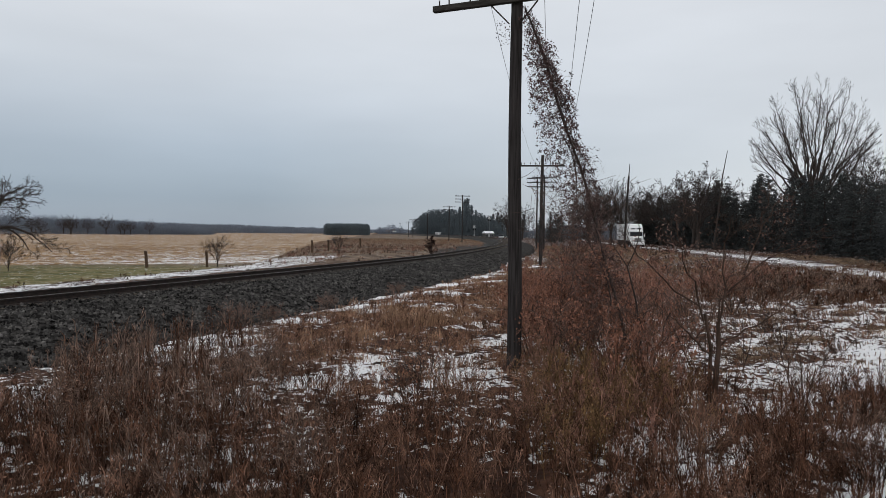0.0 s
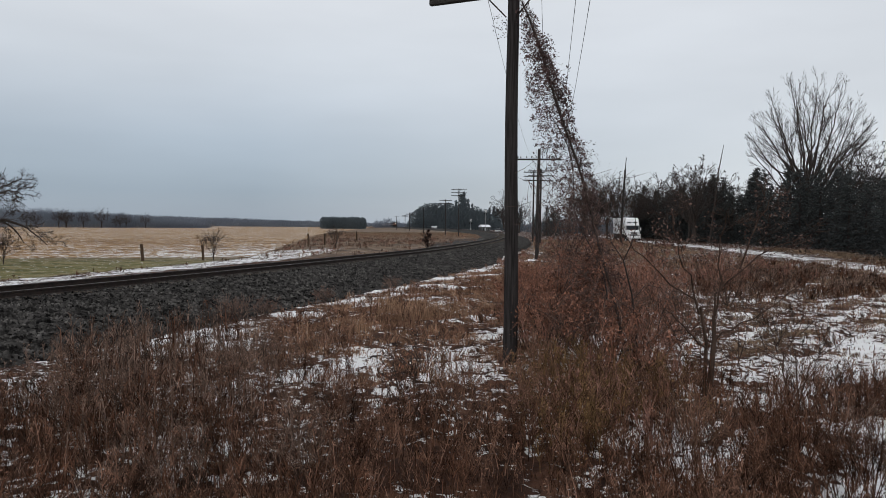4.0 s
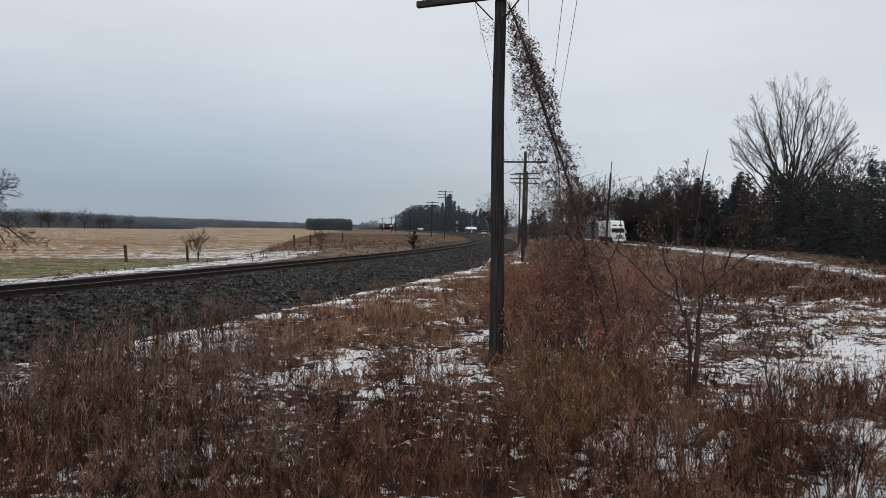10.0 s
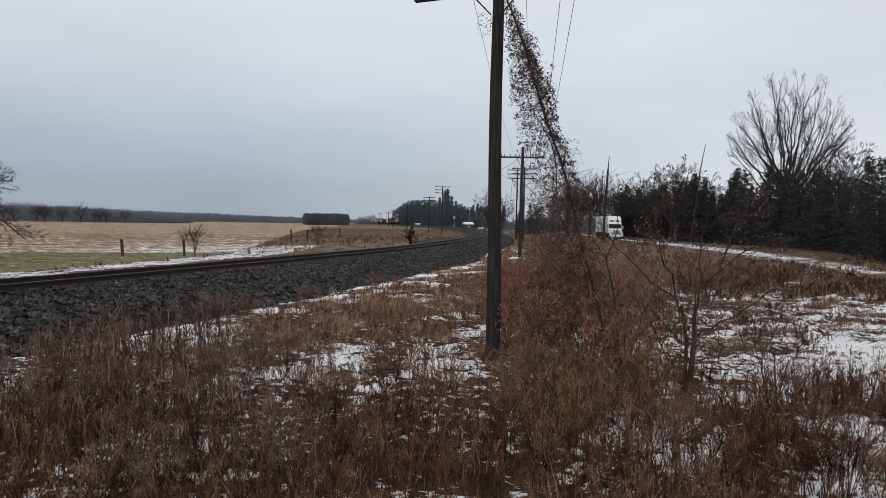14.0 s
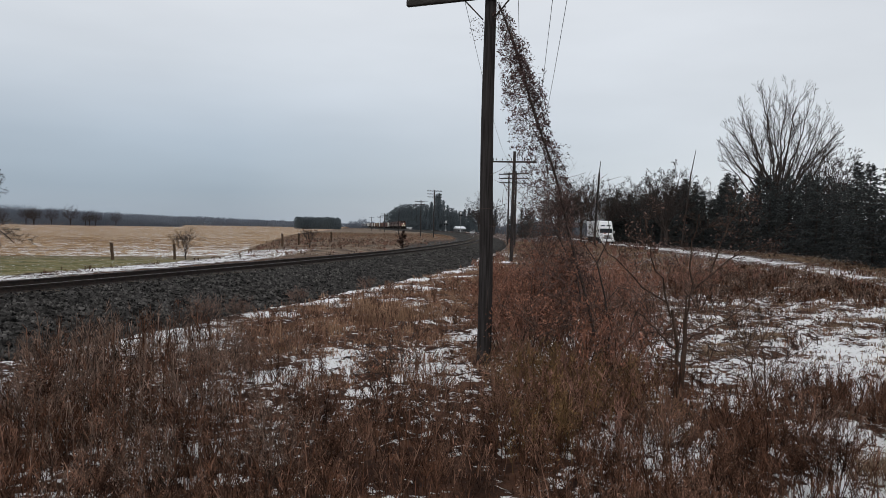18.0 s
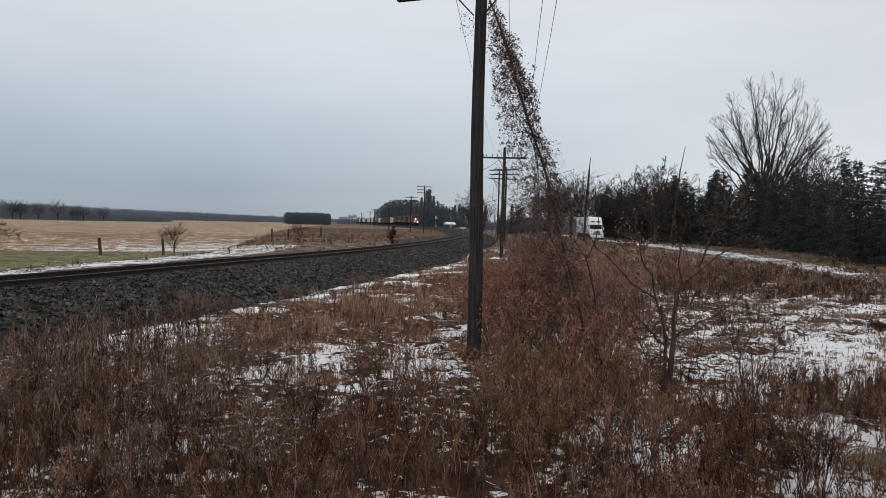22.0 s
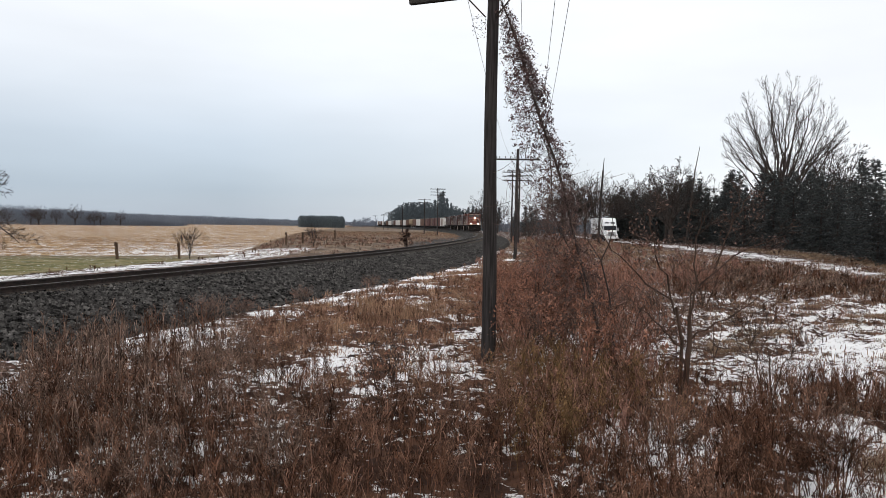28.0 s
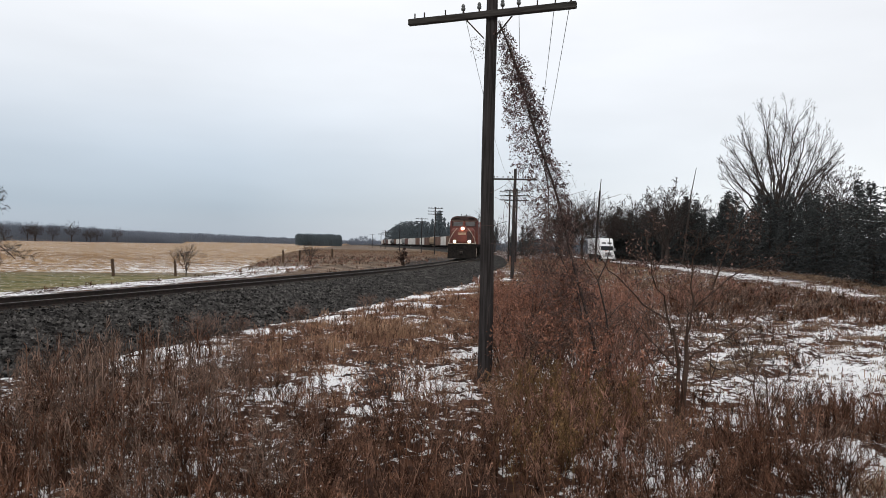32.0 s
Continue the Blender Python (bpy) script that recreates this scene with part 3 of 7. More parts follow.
def build_track():
    prof = [(o, bed_z(o)) for o in np.concatenate([np.linspace(-3.6, 2, 12), np.linspace(2.3, 6.3, 18)])]
    v, f = sweep(prof, -55, 130, 0.25)
    r = np.random.RandomState(5)
    v[..., 2] += r.normal(0, 0.018, v.shape[:2])
    v[..., 2] -= 0.7 * smooth(-0.3, 0.4, np.array([q[0] for q in prof])[None, :] - bed_edge(v[..., 1])) * smooth(40, 50, v[..., 1])
    bed = part("ballast_bed", Geo().add(v.reshape(-1, 3), f), M_BALLAST, None)
    tagged(bed, "dark grey crushed stone ballast bed of the railway", "ballast", kind="structure")
    v, f = sweep([q for q in prof[::4] if q[0] < 4.4] + [(4.9, -0.5)], 130, 1500, 4)
    part("ballast_bed_far", Geo().add(v.reshape(-1, 3), f), M_BALLAST, bed, "distant stretch of grey ballast")
    # loose stones, joined
    n = 60000
    y = 8 + 62 * r.rand(n) ** 1.7
    o = np.concatenate([r.uniform(0.95, 6.5, n - n // 6), r.uniform(-3.4, -0.9, n // 6)])
    s = np.interp(y, LINE_Y, LINE_S)
    q = np.sqrt(1 + s * s)
    o = np.where((o > bed_edge(y) - 0.2) & (y > 44), r.uniform(0.95, 4.0, n), o)
    c = np.stack([line_x(y) + o / q, y - o * s / q, bed_z(o) + grade(y) * smooth(-0.1, 0.5, bed_z(o)) + 0.005], -1)
    size = r.uniform(0.022, 0.050, n) * (1 + 0.5 * (r.rand(n) > 0.9))
    near = y < 26
    size = np.where(near, size, size * 1.35)
    g = Geo()
    k = int(near.sum())
    ring = np.array([(1, 0), (0, 1), (-1, 0), (0, -1)], float)
    turn = r.rand(k) * 6.283
    cs, sn = np.cos(turn)[:, None], np.sin(turn)[:, None]
    flat = np.concatenate([ring * 1.0, ring * 0.62])[None] * r.uniform(0.65, 1.25, (k, 8, 1))
    flat[..., 0] *= r.uniform(0.9, 1.5, (k, 1))
    v = np.stack([flat[..., 0] * cs - flat[..., 1] * sn, flat[..., 0] * sn + flat[..., 1] * cs, np.repeat([[-0.5] * 4 + [0.75] * 4], k, 0) + r.normal(0, 0.28, (k, 8))], -1)
    box_f = np.array([(0, 1, 5, 4), (1, 2, 6, 5), (2, 3, 7, 6), (3, 0, 4, 7), (4, 5, 6, 7)])
    g.add((c[near][:, None] + v * size[near][:, None, None]).reshape(-1, 3), (np.arange(k)[:, None, None] * 8 + box_f[None]).reshape(-1, 4))
    k = n - k
    oct_v = np.array([(1, 0, -0.4), (-1, 0, -0.4), (0, 1, -0.4), (0, -1, -0.4), (0, 0, 0.8)], float)
    oct_f = np.array([(0, 2, 4), (2, 1, 4), (1, 3, 4), (3, 0, 4)])
    v = oct_v[None] * r.uniform(0.7, 1.2, (k, 5, 1)) + r.normal(0, 0.18, (k, 5, 3))
    g.add((c[~near][:, None] + v * size[~near][:, None, None]).reshape(-1, 3), (np.arange(k)[:, None, None] * 5 + oct_f[None]).reshape(-1, 3))
    tagged(part("ballast_stones", g, M_STONE, bed, "loose angular grey stones"), kind="stuff")
    # rails
    track = thing("railway_track", "single railway track with rusty rails on timber sleepers", "railway track", kind="structure")
    for side in (-1, 1):
        c = side * (GAUGE / 2 + 0.035)
        body = [(-0.075, -0.175), (-0.075, -0.155), (-0.012, -0.135), (-0.010, -0.045), (-0.036, -0.035), (-0.036, -0.006), (-0.028, 0.0)]
        prof = [(c + a, RAIL_Z + h) for a, h in body] + [(c - a, RAIL_Z + h) for a, h in body[::-1]]
        g = Geo()
        for a, b, st in ((-55, 150, 1.0), (149, 1500, 5.0)):
            v, f = sweep(prof, a, b, st)
            g.add(v.reshape(-1, 3), f)
        rail = part("rail", g, M_RAIL, track, "rust-brown steel rail")
        g = Geo()
        for a, b, st in ((-55, 150, 1.0), (149, 1500, 5.0)):
            v, f = sweep([(c - 0.027, RAIL_Z + 0.003), (c + 0.027, RAIL_Z + 0.003)], a, b, st)
            g.add(v.reshape(-1, 3), f)
        part("running_band", g, M_RAILTOP, rail, "worn shiny band on the rail head")
    tie = Geo().box((0, 0, 0), (2.6, 0.23, 0.18), bevel=0.015).mesh("sleeper")
    tie.materials.append(M_TIE)
    rest = Geo()
    k = 0
    for i in range(700):
        L = 45 + i * 0.56
        x, y, h = line_at(L)
        if k < 280 and y > 5:
            ob = part("sleeper", tie, M_TIE, track)
            ob.matrix_basis = pose(x, y, RAIL_Z - 0.175 - 0.075 + float(grade(y)), 0, 0, -h + r.normal(0, 0.5))
            k += 1
        else:
            rest.box((x, y, RAIL_Z - 0.25 + float(grade(y))), (2.6, 0.23, 0.18), rz=-h)
    tagged(part("far_sleepers", rest, M_TIE, track), kind="stuff")


build_track()


# ---- telegraph poles and wires ----
PIN_X = (-1.42, -1.23, -0.82, -0.48, -0.18, 0.25, 0.54, 0.87, 1.18, 1.45)


def telegraph_pole(x, y, z, height, turn, arms, lean=(0.0, 0.0), base_r=0.135, top_r=0.10, insulators=(), label="", sides=14):
    """A pole with its crossarms. arms: heights of the arms. The arm's own x runs across the line."""
    p = thing("telegraph_pole", label or "weathered dark wooden telegraph pole with crossarms", "utility pole", "telegraph poles along the railway",
              m=pose(x, y, z, lean[0], lean[1], turn))
    hs = np.linspace(-0.4, height, 12)
    r = np.interp(hs, (0, height), (base_r, top_r))
    wob = np.stack([0.012 * np.sin(hs * 1.1), 0.010 * np.cos(hs * 0.8), hs], -1)
    part("shaft", Geo().tube(wob, r, sides), M_POLE, p, smooth=True)
    for k, h in enumerate(arms):
        yy = -(np.interp(h, (0, height), (base_r, top_r)) + 0.045)
        arm = part("crossarm", Geo().box((0, yy, h), (3.08, 0.095, 0.115), bevel=0.012), M_ARM, p)
        for s in (-1, 1):
            part("brace", Geo().tube([(s * 0.42, yy + 0.03, h - 0.06), (s * 0.10, yy + 0.055, h - 0.40)], 0.014, 6), M_IRON, p, "flat iron crossarm brace")
        for i, px in enumerate(PIN_X):
            pin = part("pin", Geo().tube([(px, yy, h + 0.05), (px, yy, h + 0.155)], 0.013, 6), M_IRON, arm)
            if k == 0 and i in insulators:
                prof = ((0.0, 0.016), (0.012, 0.036), (0.05, 0.040), (0.055, 0.030), (0.075, 0.030), (0.082, 0.034), (0.11, 0.026), (0.125, 0.008))
                part("insulator", Geo().tube([(px, yy, h + 0.105 + a) for a, _ in prof], [b for _, b in prof], 10), M_GLASSIN, arm, "grey glass insulator", True)
    return p


POLES = [
    telegraph_pole(1.27, 12.55, -0.05, 6.95, -24, (6.50,), (0.0, 0.0), 0.130, 0.098, (3, 4, 5, 6), "near weathered dark wooden telegraph pole with one crossarm in dry weeds", 20),
    telegraph_pole(6.72, 48.7, 0.55, 7.15, -11, (6.42,), (0.0, 0.6), 0.13, 0.10, range(10)),
    telegraph_pole(12.5, 88.0, 0.35, 9.2, -7, (8.9, 8.3, 7.7), (0.0, 0.3), 0.13, 0.10, range(10)),
    telegraph_pole(14.0, 106.0, 0.35, 10.4, -4, (10.1, 9.5, 8.9), (0.0, 0.3), 0.13, 0.10, range(10)),
    telegraph_pole(3.85, 143.0, 0.0, 9.9, 2, (9.65, 9.05, 8.45), (0.0, 0.4), 0.12, 0.10, range(10), "tall three-armed telegraph pole on the inside of the curve"),
    telegraph_pole(1.45, 172.0, 0.0, 8.8, 2, (8.5, 7.8), (0.0, 0.4), 0.12, 0.10, range(10), "two-armed telegraph pole on the inside of the curve"),
    telegraph_pole(-4.8, 218.0, 0.0, 8.0, 3, (), (0.0, 0.0), 0.14, 0.11, (), "bare distant telegraph pole"),
    telegraph_pole(-12.7, 300.0, 0.0, 7.9, 6, (7.6, 7.0), (0.0, 0.0), 0.15, 0.12, (), "distant two-armed telegraph pole"),
    telegraph_pole(-17.0, 352.0, 0.0, 7.6, 6, (7.3, 6.8), (0.0, 0.0), 0.15, 0.12, (), "distant telegraph pole beyond the curve"),
    telegraph_pole(-25.4, 420.0, 0.0, 7.8, 6, (7.5,), (0.0, 0.0), 0.16, 0.13, (), "distant telegraph pole along the straight"),
]


def arm_point(p, h, px, yy=-0.15):
    return p.matrix_basis @ Vector((px, yy, h + 0.16))


def wire(a, b, sag, r=0.0032, n=18):
    t = np.linspace(0, 1, n)[:, None]
    a, b = np.array(a), np.array(b)
    pts = a * (1 - t) + b * t
    pts[:, 2] -= sag * 4 * (t * (1 - t))[:, 0]
    w = part("telegraph_wire", Geo().tube(pts, r, 5), M_WIRE)
    tagged(w, "thin grey telegraph wire sagging between two poles", "wire", "telegraph wires")


for i, r in ((3, 0.0045), (6, 0.005), (8, 0.006), (9, 0.006)):
    wire(arm_point(POLES[0], 6.50, PIN_X[i]), arm_point(POLES[1], 6.42, PIN_X[i]), 0.45, r)
for i in (3, 6, 8, 9):
    wire(arm_point(POLES[1], 6.42, PIN_X[i]), arm_point(POLES[2], 8.9, PIN_X[i]), 0.4, 0.006)
    wire(arm_point(POLES[2], 8.9, PIN_X[i]), arm_point(POLES[3], 10.1, PIN_X[i]), 0.3, 0.007)

# leaning service pole by the road
sp = thing("utility_pole", "tall slim leaning wooden utility pole beside the snowy road", "utility pole", m=pose(26.9, 105.0, 0.25, 0, 2.6, 0))
part("shaft", Geo().tube([(0, 0, -0.4), (0, 0, 5), (0.04, 0, 10.6)], (0.18, 0.165, 0.14), 10), M_POLE, sp, smooth=True)
part("top_pin", Geo().tube([(0.04, 0, 10.5), (0.10, 0, 12.4)], (0.075, 0.05), 6), M_IRON, sp, "thin rod on the pole top")


# ---- trees ----
def grow(rng, start, way, length, r, depth, segs, spread=0.5, lift=0.12, kids=(3, 5), shrink=(0.55, 0.8), twist=0.18, taper=0.55):
    """Branch out from start: fills segs with (p0, p1, r0, r1, depth)."""
    n = 3 if depth > 1 else 2
    p, d = np.array(start, float), np.array(way, float)
    pts = [p]
    for k in range(n):
        d = d + rng.normal(0, twist, 3) * (0.6 if depth > 2 else 1) + np.array([0, 0, lift])
        d /= np.linalg.norm(d)
        q = p + d * length / n
        a, b = r * (1 - (1 - taper) * k / n), r * (1 - (1 - taper) * (k + 1) / n)
        segs.append((p, q, a, b, depth))
        p = q
        pts.append(p)
    if depth <= 0:
        return
    for k in range(rng.randint(kids[0], kids[1] + 1)):
        t = rng.uniform(0.35, 1.0)
        i = min(int(t * n), n - 1)
        s = pts[i] + (pts[i + 1] - pts[i]) * (t * n - i)
        w = d + rng.normal(0, spread, 3)
        w /= np.linalg.norm(w)
        grow(rng, s, w, length * rng.uniform(*shrink), r * taper * rng.uniform(0.6, 0.95), depth - 1, segs, spread, lift, kids, shrink, twist, taper)


def wood(segs, lo, hi, n=4, rmin=0.0):
    g = Geo()
    s = [q for q in segs if lo <= q[4] <= hi]
    if s:
        g.segs([q[0] for q in s], [q[1] for q in s], [max(q[2], rmin) for q in s], [max(q[3], rmin) for q in s], n)
    return g


def bare_tree(seed, height, stems, name="bare_tree", label="", spread=0.42, width=0.35, depth=4, lift=0.16, kids=(3, 4), r=0.16, rmin=0.02, mt=None, group="", fork=0.12):
    rng = np.random.RandomState(seed)
    segs = []
    trunk = []
    h0 = height * fork
    trunk.append((np.array([0, 0, -0.3]), np.array([0, 0, h0]), r * 1.5, r * 1.25, 9))
    for k in range(stems):
        a = 2 * math.pi * (k + rng.rand() * 0.6) / stems
        w = np.array([math.cos(a) * width * rng.uniform(0.3, 1.25), math.sin(a) * width * rng.uniform(0.3, 1.25), 1.0])
        w /= np.linalg.norm(w)
        grow(rng, (0, 0, h0 * rng.uniform(0.5, 1.0)), w, height * rng.uniform(0.42, 0.52), r * rng.uniform(0.6, 0.95), depth, segs, spread, lift, kids)
    top = max(q[1][2] for q in segs)
    k = height / top
    segs = [(a * k, b * k, c, d, e) for a, b, c, d, e in segs + trunk]
    t = thing(name, label or "tall bare leafless tree with fine upright branches", "tree", group)
    part("trunk", wood(segs, depth, 9, 7), mt or M_BARK, t)
    part("crown", wood(segs, 0, depth - 1, 3, rmin), M_TWIG, t, "crown of fine bare twigs")
    return t


def branch(rng, p, d, length, r, level, out, kids=(0, 5, 7), angle=38.0, lift=0.05, room=None, bend=0.09):
    """A crooked branch with its side branches: fills out with (level, points, radius)."""
    n = (2, 3, 4, 5)[min(level, 3)]
    d = np.array(d, float) / np.linalg.norm(d)
    for _ in range(6):
        if room is None or room(p + d * length) < 1:
            break
        length *= 0.8
    pts = [np.array(p, float)]
    for k in range(n):
        d = d + rng.normal(0, bend, 3) + np.array([0, 0, lift])
        d /= np.linalg.norm(d)
        pts.append(pts[-1] + d * length / n)
    out.append((level, np.array(pts), r))
    if level > 0:
        sprout(rng, np.array(pts), r, length, level - 1, out, kids, angle, lift, room, bend)


def sprout(rng, pts, r, length, level, out, kids, angle, lift, room, bend, first=0.22):
    """Side branches along a branch's points."""
    n, m = len(pts) - 1, kids[level + 1]
    for k in range(m):
        v = first + (0.99 - first) * (k + rng.rand()) / m
        i = min(int(v * n), n - 1)
        s0 = pts[i] + (pts[i + 1] - pts[i]) * (v * n - i)
        t = (pts[i + 1] - pts[i]) / np.linalg.norm(pts[i + 1] - pts[i])
        w = np.cross(t, rng.normal(size=3))
        w /= np.linalg.norm(w)
        a = radians(angle * rng.uniform(0.6, 1.35))
        branch(rng, s0, t * math.cos(a) + w * math.sin(a), length * rng.uniform(0.36, 0.62) * (1.2 - 0.6 * v), r * (1 - 0.55 * v) * 0.6, level, out, kids, angle, lift, room, bend)


def bough_geo(out, lo, hi, n=3, rmin=0.0):
    """The branches of these levels as tapered rods, or as narrow blades for the finest."""
    p0, p1, r0, r1 = [], [], [], []
    for level, pts, r in out:
        if lo <= level <= hi:
            m = len(pts) - 1
            for i in range(m):
                p0.append(pts[i])
                p1.append(pts[i + 1])
                r0.append(max(r * (1 - 0.6 * i / m), rmin))
                r1.append(max(r * (1 - 0.6 * (i + 1) / m), rmin))
    return Geo().segs(p0, p1, r0, r1, n)


def fan_tree(seed, height, limbs, girth, label, r=0.17, rmin=0.013, group="", fork=0.12, kids=(0, 4, 5, 9), low=1.2, angle=26.0):
    """A bare tree whose limbs sweep up from low down to a rounded dome, forking into ever finer twigs."""
    rng = np.random.RandomState(seed)
    np.random.seed(seed)
    t = thing("bare_tree", label, "tree", group)
    h0 = height * fork
    part("trunk", Geo().tube([(0, 0, -0.3), (0.05, 0, h0 * 0.6), (0, 0, h0 * 1.5)], (r * 2.0, r * 1.7, r * 1.3), 9), M_BARK, t)
    u = np.linspace(0, 1, 11)[:, None]
    out = []

    def room(q):
        return math.sqrt((q[0] ** 2 + q[1] ** 2) / girth ** 2 + ((q[2] - height * 0.58) / (height * 0.43)) ** 2)

    for k in range(limbs):
        # ends spread evenly over the dome
        cz = 1 - low * (k + 0.5) / limbs
        az = k * 2.39996 + rng.rand() * 0.3
        sr = math.sqrt(max(0.0, 1 - cz * cz))
        end = np.array([math.cos(az) * sr * girth, math.sin(az) * sr * girth, height * 0.58 + cz * height * 0.42]) * rng.uniform(0.90, 0.97)
        foot = np.array([rng.normal(0, 0.08), rng.normal(0, 0.08), h0 * rng.uniform(0.6, 1.5)])
        ctl = np.array([end[0] * 0.44, end[1] * 0.44, foot[2] + (end[2] - foot[2]) * 0.45]) + rng.normal(0, height * 0.012, 3)
        pts = foot * (1 - u) ** 2 + 2 * ctl * u * (1 - u) + end * u * u
        pts[2:-1] += rng.normal(0, height * 0.006, (8, 3))
        rad = np.interp(u[:, 0], (0, 0.4, 0.75, 1), (r * rng.uniform(0.34, 0.62), r * 0.31, r * 0.17, rmin * 1.5))
        part("limb", Geo().tube(pts, rad, 5, False), M_BARK, t)
        sprout(rng, pts, r * 0.24, height * 0.36, 2, out, kids, angle, 0.05 if angle < 30 else 0.02, room, 0.045, 0.46 if angle < 30 else 0.34)
    tagged(part("branch_tangle", bough_geo(out, 2, 9, 3, rmin * 1.15), M_BARK, t, "forking bare branches"), kind="stuff")
    tagged(part("crown", bough_geo(out, 0, 1, 2, rmin), M_TWIG, t, "crown of fine bare twigs"), kind="stuff")
    return t


def place(t, x, y, turn=0.0, s=1.0, dz=0.0):
    t.matrix_basis = pose(x, y, float(ground_z(x, y)) + dz, 0, 0, turn) @ Matrix.Scale(s, 4)
    return t


def copy_at(t, x, y, turn=0.0, s=1.0, dz=0.0):
    keep = tuple(t.scale)
    t.scale = (1, 1, 1)
    c = copy_thing(t, pose(x, y, float(ground_z(x, y)) + dz, 0, 0, turn))
    c.scale = (s, s, s)
    t.scale = keep
    return c


def spruce(seed, height, width, label, needles=4600, name="spruce_tree", round_top=False, fine=0.70, needle=None):
    """A conifer of drooping boughs set thick with needle sprays."""
    rng = np.random.RandomState(seed)
    np.random.seed(seed)
    t = thing(name, label, "tree", "conifers")
    part("trunk", Geo().tube([(0, 0, -0.3), (0.03, 0, height * 0.5), (0, 0.02, height * 0.97)], (height * 0.016, height * 0.011, 0.015), 7), M_BARK, t)
    g = Geo()
    p0, p1, pts = [], [], []
    z = height * 0.04
    while z < height * 0.985:
        u = z / height
        rr = width / 2 * ((1 - u) ** 0.85 if not round_top else math.sqrt(max(0.02, 1 - (u * 1.02 - 0.25) ** 2 / 0.62))) + 0.10
        for k in range(6 if u < 0.8 else 4):
            a = rng.rand() * 6.283
            L = rr * rng.uniform(0.72, 1.15)
            e = np.array([math.cos(a) * L, math.sin(a) * L, -0.10 * L + 0.35 * L * u])
            p0.append((0, 0, z))
            p1.append(np.array([0, 0, z]) + e)
            n = max(4, int(needles / 260 * (0.4 + L / (width / 2))))
            s = rng.rand(n) ** 0.7
            q = np.array([0, 0, z]) + s[:, None] * e[None] + rng.normal(0, 1, (n, 3)) * np.array([0.16, 0.16, 0.10]) * (0.35 + 0.9 * (1 - s[:, None])) * max(0.6, width / 4)
            pts.append(q)
        z += height * rng.uniform(0.022, 0.040)
    g.segs(p0, p1, np.full(len(p0), 0.03), np.full(len(p0), 0.008), 3)
    pts = np.concatenate(pts)
    tagged(part("bough_frame", g, M_BARK, t), kind="stuff")
    part("crown", Geo().leaves(pts, rng.uniform(0.11, 0.25, len(pts)) * height / 9 * fine, 0.45, 1.25, needle is not None), needle or M_NEEDLE, t, "dense dark green needles")
    return t


